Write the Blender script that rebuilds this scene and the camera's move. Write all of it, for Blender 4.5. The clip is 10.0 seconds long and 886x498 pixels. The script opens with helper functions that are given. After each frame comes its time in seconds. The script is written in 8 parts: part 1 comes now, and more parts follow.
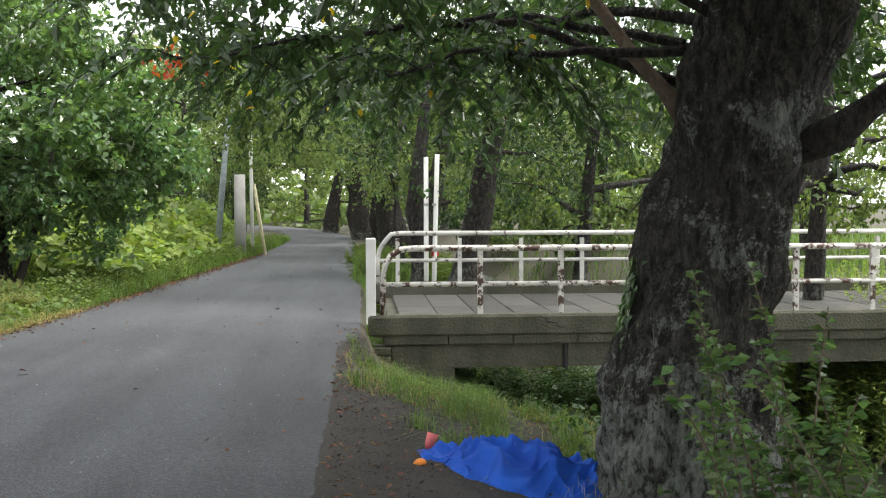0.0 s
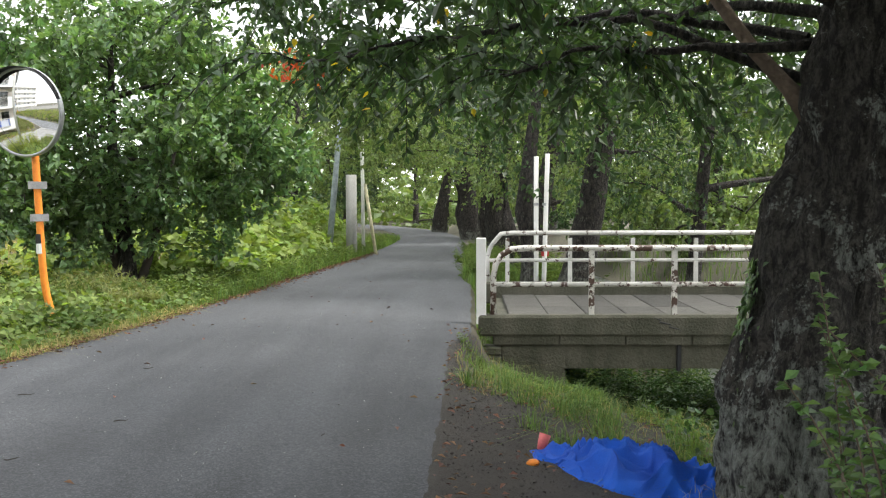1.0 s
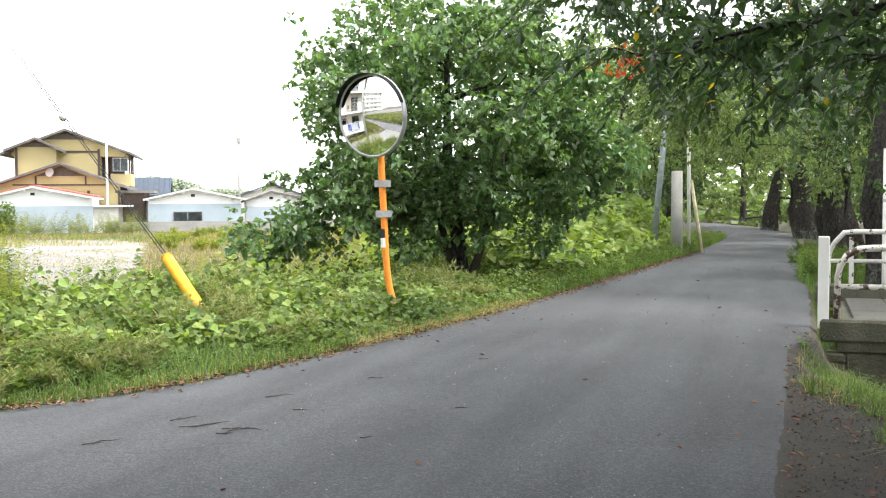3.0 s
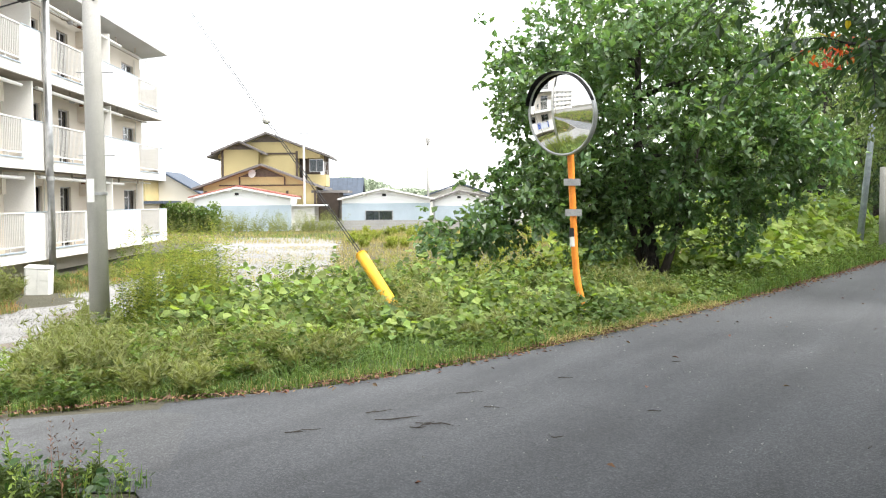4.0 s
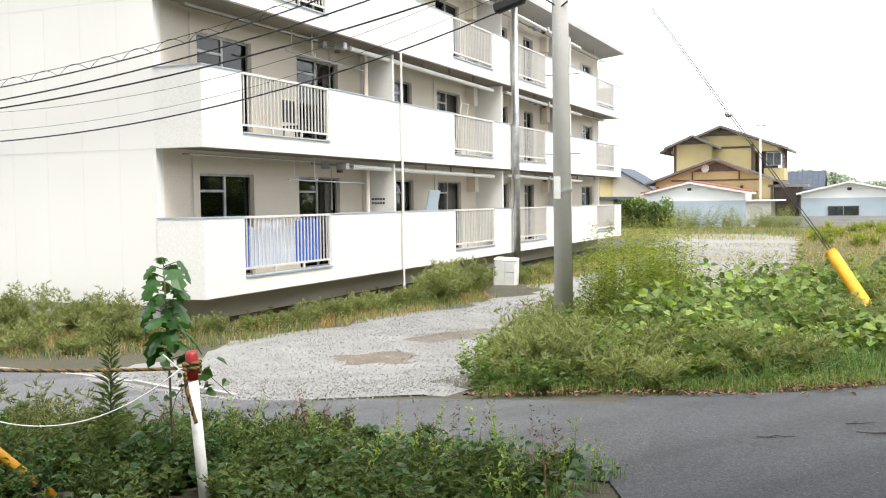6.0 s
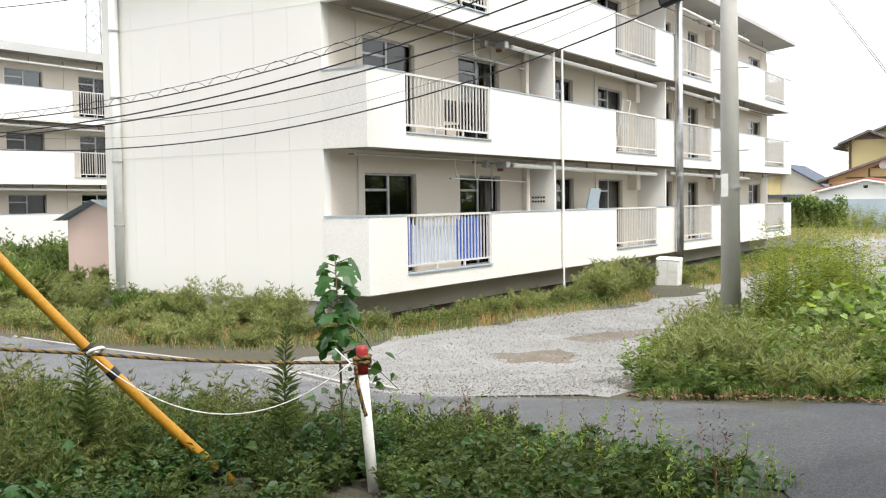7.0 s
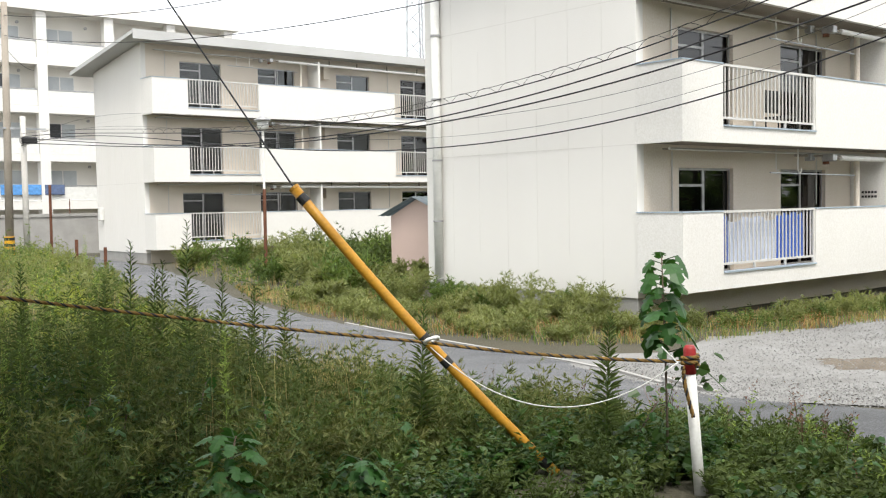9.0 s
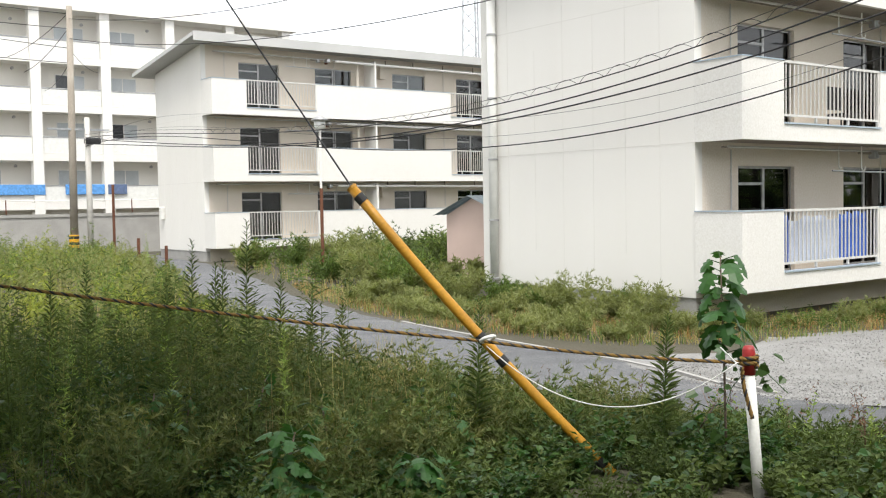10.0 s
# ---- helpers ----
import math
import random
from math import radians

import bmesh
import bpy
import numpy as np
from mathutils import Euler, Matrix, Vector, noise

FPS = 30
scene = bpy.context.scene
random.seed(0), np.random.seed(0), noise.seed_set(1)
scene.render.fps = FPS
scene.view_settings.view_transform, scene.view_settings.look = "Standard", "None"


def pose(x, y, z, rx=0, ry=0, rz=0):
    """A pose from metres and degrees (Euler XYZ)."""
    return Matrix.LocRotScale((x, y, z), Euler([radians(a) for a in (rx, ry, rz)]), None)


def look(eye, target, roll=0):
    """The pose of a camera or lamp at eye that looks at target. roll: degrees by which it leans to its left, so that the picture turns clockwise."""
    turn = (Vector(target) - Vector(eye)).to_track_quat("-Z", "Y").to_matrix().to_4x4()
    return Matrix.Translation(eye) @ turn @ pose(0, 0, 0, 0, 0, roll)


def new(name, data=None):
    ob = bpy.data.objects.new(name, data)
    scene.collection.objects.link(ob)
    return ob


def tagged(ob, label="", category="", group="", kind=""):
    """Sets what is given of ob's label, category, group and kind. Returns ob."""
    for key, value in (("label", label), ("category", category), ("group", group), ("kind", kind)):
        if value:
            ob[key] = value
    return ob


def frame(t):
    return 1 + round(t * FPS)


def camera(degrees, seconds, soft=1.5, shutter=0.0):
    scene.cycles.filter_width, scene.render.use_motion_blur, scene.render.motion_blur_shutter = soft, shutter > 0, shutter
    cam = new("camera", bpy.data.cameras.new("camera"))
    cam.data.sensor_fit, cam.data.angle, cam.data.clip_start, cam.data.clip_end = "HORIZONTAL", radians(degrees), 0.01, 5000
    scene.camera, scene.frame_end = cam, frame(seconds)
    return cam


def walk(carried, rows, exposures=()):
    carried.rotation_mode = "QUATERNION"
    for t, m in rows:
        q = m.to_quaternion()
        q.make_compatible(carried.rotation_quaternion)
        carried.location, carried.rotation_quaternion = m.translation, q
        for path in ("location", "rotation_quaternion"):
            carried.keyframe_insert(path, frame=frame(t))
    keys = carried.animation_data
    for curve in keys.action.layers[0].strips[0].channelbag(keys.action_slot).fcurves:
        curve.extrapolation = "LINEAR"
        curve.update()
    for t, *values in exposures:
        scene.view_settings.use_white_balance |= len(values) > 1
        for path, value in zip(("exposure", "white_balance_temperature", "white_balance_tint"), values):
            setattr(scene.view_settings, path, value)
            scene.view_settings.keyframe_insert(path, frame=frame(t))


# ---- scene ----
# Camera and its walk: seconds, place, yaw, pitch, roll
cam = camera(47.76, 10.0, soft=1.15)
ROWS = [
    (0.0, 0.297, 0.002, 1.603, -36.96, -2.63, 0.14),
    (0.5, 0.294, 0.003, 1.607, -33.63, -2.64, 0.30),
    (1.0, 0.268, 0.023, 1.602, -30.79, -2.63, 0.18),
    (1.5, 0.234, 0.041, 1.605, -26.61, -2.67, 0.16),
    (2.0, 0.225, 0.052, 1.609, -22.52, -2.70, 0.26),
    (2.5, 0.192, 0.074, 1.602, -17.66, -2.71, 0.27),
    (4.0, 0.124, 0.114, 1.592, -2.04, -2.71, 0.42),
    (4.5, 0.091, 0.116, 1.597, 3.80, -2.73, 0.51),
    (5.0, 0.049, 0.137, 1.600, 9.38, -2.74, 0.57),
    (5.5, 0.011, 0.128, 1.599, 16.55, -2.74, 0.65),
    (6.0, -0.024, 0.124, 1.596, 23.30, -2.70, 0.77),
    (7.5, -0.075, 0.075, 1.600, 35.98, -2.68, 0.83),
    (8.0, -0.092, 0.051, 1.605, 40.01, -2.69, 0.85),
    (8.5, -0.120, 0.026, 1.606, 44.52, -2.66, 0.93),
    (9.0, -0.136, -0.004, 1.607, 49.67, -2.64, 0.98),
    (9.5, -0.118, -0.026, 1.610, 52.94, -2.63, 0.99),
    (10.0, -0.118, -0.026, 1.610, 52.84, -2.65, 1.04),
]
walk(cam, [(t, pose(x, y, z, 90 + p, r, yw)) for t, x, y, z, yw, p, r in ROWS],
     exposures=[(0.0, 0.97), (1.5, 1.05), (2.5, 1.2), (4.0, 1.12), (5.0, 0.9), (6.0, 0.76), (7.5, 0.6), (10.0, 0.48)])

# World and sun: bright overcast
world = bpy.data.worlds.new("sky")
scene.world = world
world.use_nodes = True
wn = world.node_tree.nodes
sky = wn.new("ShaderNodeTexSky")
sky.sky_type = 'NISHITA'
sky.sun_disc = False
SUN_ELEV, SUN_AZ = radians(60), radians(118)   # azimuth clockwise from +y
sky.sun_elevation, sky.sun_rotation = SUN_ELEV, SUN_AZ
sky.dust_density, sky.air_density, sky.ozone_density = 2.0, 1.0, 1.0
wn["Background"].inputs["Strength"].default_value = 0.15
# a closed white cloud layer hides most of the blue
cloud_mix = wn.new("ShaderNodeMix")
cloud_mix.data_type = 'RGBA'
cloud_mix.inputs["Factor"].default_value = 0.88
cloud_mix.inputs["B"].default_value = (8.6, 8.75, 8.9, 1)
world.node_tree.links.new(sky.outputs[0], cloud_mix.inputs["A"])
world.node_tree.links.new(cloud_mix.outputs["Result"], wn["Background"].inputs["Color"])
sun_data = bpy.data.lights.new("sun", 'SUN')
sun_data.energy, sun_data.angle, sun_data.color = 3.2, radians(22), (1.0, 0.96, 0.9)
sun_lamp = new("sun", sun_data)
sun_dir = Vector((math.sin(SUN_AZ) * math.cos(SUN_ELEV), math.cos(SUN_AZ) * math.cos(SUN_ELEV), math.sin(SUN_ELEV)))
sun_lamp.matrix_world = look(sun_dir * 80, (0, 0, 0))

# ---- materials ----
MATS = {}


def material(name, color, rough=0.7, metal=0.0, color2=None, scale=8.0, grain=60.0, bump=0.0, amount=0.5,
             island=0.0, translucent=0.0, spec=0.5, streak=0.0, thing=0.0):
    """Principled surface with variation at two scales; island: hue and value change leaf by leaf."""
    m = bpy.data.materials.new(name)
    m.use_nodes = True
    nt = m.node_tree
    N, L = nt.nodes, nt.links
    bs = N["Principled BSDF"]
    bs.inputs["Roughness"].default_value = rough
    bs.inputs["Metallic"].default_value = metal
    bs.inputs["Specular IOR Level"].default_value = spec
    tc = N.new("ShaderNodeTexCoord")
    n1, n2 = N.new("ShaderNodeTexNoise"), N.new("ShaderNodeTexNoise")
    n1.inputs["Scale"].default_value, n2.inputs["Scale"].default_value = scale, grain
    n1.inputs["Detail"].default_value, n2.inputs["Detail"].default_value = 5, 3
    coord = tc.outputs["Object"]
    if streak:
        mp = N.new("ShaderNodeMapping")
        mp.inputs["Scale"].default_value = (1, 1, streak)
        L.new(coord, mp.inputs[0])
        coord = mp.outputs[0]
    L.new(coord, n1.inputs["Vector"])
    L.new(tc.outputs["Object"], n2.inputs["Vector"])
    c2 = color2 or tuple(c * 0.6 for c in color)
    ramp = N.new("ShaderNodeValToRGB")
    ramp.color_ramp.elements[0].position, ramp.color_ramp.elements[1].position = 0.5 - amount * 0.4, 0.5 + amount * 0.4
    ramp.color_ramp.elements[0].color, ramp.color_ramp.elements[1].color = (*c2, 1), (*color, 1)
    L.new(n1.outputs["Fac"], ramp.inputs[0])
    mix = N.new("ShaderNodeMix")
    mix.data_type, mix.blend_type = 'RGBA', 'OVERLAY'
    mix.inputs["Factor"].default_value = 0.35
    L.new(ramp.outputs[0], mix.inputs["A"])
    L.new(n2.outputs["Fac"], mix.inputs["B"])
    out = mix.outputs["Result"]
    if island or thing:
        hs = N.new("ShaderNodeHueSaturation")
        rnd = N.new("ShaderNodeNewGeometry").outputs["Random Per Island"] if island else N.new("ShaderNodeObjectInfo").outputs["Random"]
        k = island or thing
        mr = N.new("ShaderNodeMapRange")
        mr.inputs["To Min"].default_value, mr.inputs["To Max"].default_value = 1 - k, 1 + k
        L.new(rnd, mr.inputs["Value"])
        L.new(mr.outputs[0], hs.inputs["Value"])
        if island:
            mh = N.new("ShaderNodeMapRange")
            mh.inputs["To Min"].default_value, mh.inputs["To Max"].default_value = 0.5 - 0.06 * k, 0.5 + 0.04 * k
            mt = N.new("ShaderNodeMath")
            mt.operation = 'FRACT'
            m7 = N.new("ShaderNodeMath")
            m7.operation, m7.inputs[1].default_value = 'MULTIPLY', 7.31
            L.new(rnd, m7.inputs[0])
            L.new(m7.outputs[0], mt.inputs[0])
            L.new(mt.outputs[0], mh.inputs["Value"])
            L.new(mh.outputs[0], hs.inputs["Hue"])
        L.new(out, hs.inputs["Color"])
        out = hs.outputs[0]
    L.new(out, bs.inputs["Base Color"])
    if bump:
        bp = N.new("ShaderNodeBump")
        bp.inputs["Strength"].default_value, bp.inputs["Distance"].default_value = min(bump, 1.0), 0.02
        L.new(n2.outputs["Fac"], bp.inputs["Height"])
        L.new(bp.outputs[0], bs.inputs["Normal"])
    if translucent:
        tr = N.new("ShaderNodeBsdfTranslucent")
        br = N.new("ShaderNodeMix")
        br.data_type, br.blend_type = 'RGBA', 'MULTIPLY'
        br.inputs["Factor"].default_value = 1.0
        br.inputs["B"].default_value = (1.6, 1.7, 0.7, 1)
        L.new(out, br.inputs["A"])
        L.new(br.outputs["Result"], tr.inputs["Color"])
        ms = N.new("ShaderNodeMixShader")
        ms.inputs[0].default_value = translucent
        L.new(bs.outputs[0], ms.inputs[1])
        L.new(tr.outputs[0], ms.inputs[2])
        L.new(ms.outputs[0], N["Material Output"].inputs[0])
    MATS[name] = m
    return m



soil = material("soil", (0.085, 0.072, 0.05), 0.95, color2=(0.04, 0.042, 0.022), scale=0.9, grain=40, bump=0.8, amount=0.9)
dirt = material("dirt", (0.052, 0.044, 0.036), 0.95, color2=(0.022, 0.019, 0.016), scale=2.5, grain=80, bump=1.0, amount=0.9)
gravel_ground = material("gravel_ground", (0.295, 0.293, 0.284), 0.95, color2=(0.165, 0.161, 0.151), scale=1.3, grain=60, bump=0.8, amount=0.9)
stone_bits = material("stone_bits", (0.3, 0.298, 0.289), 0.9, color2=(0.21, 0.207, 0.2), scale=3, grain=40, island=0.3)
white_paint = material("white_paint", (0.735, 0.72, 0.685), 0.75, color2=(0.68, 0.662, 0.625), scale=0.5, grain=30, amount=0.9, streak=0.12)
gable_paint = material("gable_paint", (0.77, 0.755, 0.72), 0.8, color2=(0.71, 0.69, 0.65), scale=0.45, grain=60, amount=0.8, streak=0.1)
coping_blue = material("coping_blue", (0.42, 0.5, 0.58), 0.5, 0.2, color2=(0.34, 0.4, 0.46), scale=3)
rail_grey = material("rail_grey", (0.62, 0.61, 0.59), 0.5, color2=(0.52, 0.51, 0.48), scale=4, amount=0.7)
joint_grey = material("joint_grey", (0.69, 0.67, 0.63), 0.85, color2=(0.63, 0.61, 0.57), scale=2)
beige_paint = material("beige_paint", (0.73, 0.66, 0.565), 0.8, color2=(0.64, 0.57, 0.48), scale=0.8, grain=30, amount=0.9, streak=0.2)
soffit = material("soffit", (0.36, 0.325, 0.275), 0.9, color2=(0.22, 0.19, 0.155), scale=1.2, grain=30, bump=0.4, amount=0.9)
concrete = material("concrete", (0.4, 0.39, 0.37), 0.9, color2=(0.27, 0.265, 0.25), scale=1.5, grain=60, bump=0.5, amount=0.9)
pole_concrete = material("pole_concrete", (0.55, 0.535, 0.505), 0.85, color2=(0.43, 0.415, 0.385), scale=2.0, grain=90, bump=0.3, amount=0.9)
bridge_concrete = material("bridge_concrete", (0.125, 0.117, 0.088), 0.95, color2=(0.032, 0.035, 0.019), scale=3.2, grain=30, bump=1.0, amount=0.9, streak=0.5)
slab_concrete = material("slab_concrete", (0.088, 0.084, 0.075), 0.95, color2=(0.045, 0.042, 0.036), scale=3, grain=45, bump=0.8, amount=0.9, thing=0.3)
steel = material("steel", (0.55, 0.56, 0.57), 0.4, 0.8, scale=4, amount=0.5)
aluminium = material("aluminium", (0.5, 0.5, 0.5), 0.45, 0.6, scale=5)
rail_white = material("rail_white", (0.78, 0.77, 0.74), 0.5, color2=(0.7, 0.68, 0.64), scale=4, amount=0.6)
orange_paint = material("orange_paint", (0.85, 0.28, 0.03), 0.5, color2=(0.7, 0.2, 0.02), scale=6, amount=0.6)
yellow_plastic = material("yellow_plastic", (0.72, 0.4, 0.012), 0.45, color2=(0.6, 0.3, 0.012), scale=5, amount=0.6)
guard_amber = material("guard_amber", (0.5, 0.25, 0.012), 0.5, color2=(0.36, 0.17, 0.012), scale=7, amount=0.8)
black_rubber = material("black_rubber", (0.015, 0.015, 0.016), 0.6)
red_plastic = material("red_plastic", (0.45, 0.03, 0.03), 0.5)
white_plastic = material("white_plastic", (0.75, 0.75, 0.72), 0.5, color2=(0.6, 0.6, 0.57), scale=5, amount=0.7)
blue_cloth = material("blue_cloth", (0.008, 0.125, 0.66), 0.8, color2=(0.004, 0.06, 0.4), scale=3, grain=200, bump=0.6)
bark = material("bark", (0.075, 0.06, 0.048), 0.95, color2=(0.028, 0.022, 0.018), scale=5, grain=28, bump=1.0, amount=0.9, streak=0.5)
bark_pale = material("bark_pale", (0.2, 0.15, 0.11), 0.95, color2=(0.09, 0.066, 0.05), scale=6, grain=35, bump=1.0, amount=0.9, streak=0.4)
# cherry leaves, base colour lowered for the shade inside the near crown
leaf_cherry = material("leaf_cherry", (0.052, 0.094, 0.039), 0.42, color2=(0.026, 0.055, 0.02), scale=0.6, island=0.4, translucent=0.36)
leaf_dark = material("leaf_dark", (0.142, 0.225, 0.1), 0.33, color2=(0.085, 0.155, 0.068), scale=0.5, island=0.45, translucent=0.4, spec=0.7)
leaf_gold = material("leaf_gold", (0.27, 0.3, 0.065), 0.6, color2=(0.17, 0.205, 0.05), scale=0.7, island=0.35, translucent=0.4, spec=0.2)
# leaves of farther trees, coloured brighter to read as sunlit
leaf_sunlit = material("leaf_sunlit", (0.148, 0.205, 0.092), 0.5, color2=(0.115, 0.16, 0.062), scale=0.4, island=0.45, translucent=0.42)
leaf_bright = material("leaf_bright", (0.225, 0.295, 0.085), 0.55, color2=(0.14, 0.205, 0.06), scale=0.6, island=0.35, translucent=0.38, spec=0.25)
leaf_weed = material("leaf_weed", (0.14, 0.195, 0.06), 0.65, color2=(0.07, 0.11, 0.034), scale=0.6, island=0.4, translucent=0.36, spec=0.2)
# darker copy for the near triangle, canopy shade included in the colour
leaf_grey_shaded = material("leaf_grey_shaded", (0.165, 0.18, 0.07), 0.8, color2=(0.072, 0.088, 0.032), scale=0.9, island=0.25, translucent=0.28, spec=0.2)
# lighter copy of the same leaf for weeds in open light
leaf_sage_lit = material("leaf_sage_lit", (0.25, 0.268, 0.125), 0.8, color2=(0.135, 0.155, 0.062), scale=0.9, island=0.25, translucent=0.35, spec=0.2)
leaf_fern = material("leaf_fern", (0.098, 0.13, 0.042), 0.75, color2=(0.04, 0.064, 0.02), scale=0.9, island=0.25, translucent=0.25, spec=0.2)
# fig and ivy green, darkened to stand in for shade low in the growth
leaf_fig_shade = material("leaf_fig_shade", (0.04, 0.09, 0.022), 0.4, color2=(0.024, 0.058, 0.015), scale=2, island=0.4, translucent=0.22, spec=0.3)
grass_green = material("grass_green", (0.14, 0.22, 0.065), 0.6, color2=(0.08, 0.135, 0.04), scale=0.5, island=0.45, translucent=0.35, spec=0.2)
grass_dry = material("grass_dry", (0.36, 0.29, 0.15), 0.7, color2=(0.24, 0.22, 0.09), scale=0.4, island=0.4, translucent=0.35, spec=0.2)
leaf_shrub = material("leaf_shrub", (0.115, 0.195, 0.07), 0.42, color2=(0.075, 0.14, 0.05), scale=3, island=0.5, translucent=0.35)
leaf_fallen = material("leaf_fallen", (0.17, 0.08, 0.035), 0.8, color2=(0.12, 0.08, 0.045), scale=3, island=0.6)
wood_twig = material("wood_twig", (0.05, 0.04, 0.032), 0.9)
yellow_wall = material("yellow_wall", (0.56, 0.46, 0.23), 0.85, color2=(0.46, 0.38, 0.19), scale=0.6, amount=0.7)
brown_wood = material("brown_wood", (0.1, 0.075, 0.055), 0.8, color2=(0.07, 0.05, 0.04), scale=3)
roof_brown = material("roof_brown", (0.17, 0.16, 0.15), 0.8, color2=(0.11, 0.1, 0.095), scale=2)
roof_blue = material("roof_blue", (0.06, 0.08, 0.115), 0.7, color2=(0.045, 0.06, 0.085), scale=2)
roof_red = material("roof_red", (0.33, 0.13, 0.1), 0.7, color2=(0.25, 0.08, 0.06), scale=2)
pale_blue = material("pale_blue", (0.43, 0.5, 0.555), 0.8, color2=(0.37, 0.44, 0.49), scale=0.8)
pink_wall = material("pink_wall", (0.62, 0.47, 0.41), 0.85, color2=(0.55, 0.42, 0.36), scale=1)
cable_black = material("cable_black", (0.012, 0.012, 0.014), 0.6)
rust = material("rust", (0.18, 0.07, 0.035), 0.9, color2=(0.09, 0.035, 0.02), scale=14, grain=90, bump=0.6)
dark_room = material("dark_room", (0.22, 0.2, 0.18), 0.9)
cloth_white = material("cloth_white", (0.56, 0.6, 0.7), 0.8, color2=(0.46, 0.5, 0.62), scale=2)
cloth_blue = material("cloth_blue", (0.06, 0.14, 0.5), 0.8, color2=(0.04, 0.1, 0.4), scale=3)
water_mat = material("water_mat", (0.02, 0.024, 0.016), 0.3, scale=1)
hill_hazed = material("hill_hazed", (0.4, 0.45, 0.34), 0.95, color2=(0.32, 0.37, 0.27), scale=0.08, grain=1.5)
far_wall = material("far_wall", (0.78, 0.755, 0.7), 0.9, color2=(0.7, 0.675, 0.62), scale=0.3)
roof_pale = material("roof_pale", (0.52, 0.52, 0.51), 0.85, color2=(0.42, 0.42, 0.41), scale=0.6, amount=0.8)
fresh_white = material("fresh_white", (0.84, 0.84, 0.83), 0.7, color2=(0.78, 0.78, 0.77), scale=0.6)


def rusty_paint(name, paint, worn, level):
    """White enamel flaked off in patches down to rust."""
    m = material(name, paint, 0.55, scale=3)
    N, L = m.node_tree.nodes, m.node_tree.links
    bs = N["Principled BSDF"]
    old = bs.inputs["Base Color"].links[0].from_socket
    tc, n = N.new("ShaderNodeTexCoord"), N.new("ShaderNodeTexNoise")
    n.inputs["Scale"].default_value, n.inputs["Detail"].default_value, n.inputs["Roughness"].default_value = 7.5, 8, 0.68
    L.new(tc.outputs["Object"], n.inputs["Vector"])
    r = N.new("ShaderNodeValToRGB")
    r.color_ramp.elements[0].position, r.color_ramp.elements[1].position = level, level + 0.015
    L.new(n.outputs["Fac"], r.inputs[0])
    mx = N.new("ShaderNodeMix")
    mx.data_type = 'RGBA'
    L.new(r.outputs[0], mx.inputs["Factor"])
    L.new(old, mx.inputs["A"])
    mx.inputs["B"].default_value = (*worn, 1)
    L.new(mx.outputs["Result"], bs.inputs["Base Color"])
    return m


rail_paint = rusty_paint("rail_paint", (0.72, 0.7, 0.65), (0.075, 0.04, 0.026), 0.59)
rail_paint_worn = rusty_paint("rail_paint_worn", (0.74, 0.71, 0.65), (0.07, 0.036, 0.024), 0.535)


def glass_material(name, tint, gloss):
    m = bpy.data.materials.new(name)
    m.use_nodes = True
    N, L = m.node_tree.nodes, m.node_tree.links
    N.remove(N["Principled BSDF"])
    t, g, mx, fr = N.new("ShaderNodeBsdfTransparent"), N.new("ShaderNodeBsdfGlossy"), N.new("ShaderNodeMixShader"), N.new("ShaderNodeFresnel")
    t.inputs[0].default_value = (*tint, 1)
    g.inputs["Roughness"].default_value = 0.02
    fr.inputs[0].default_value = gloss
    L.new(fr.outputs[0], mx.inputs[0])
    L.new(t.outputs[0], mx.inputs[1])
    L.new(g.outputs[0], mx.inputs[2])
    L.new(mx.outputs[0], N["Material Output"].inputs[0])
    return m


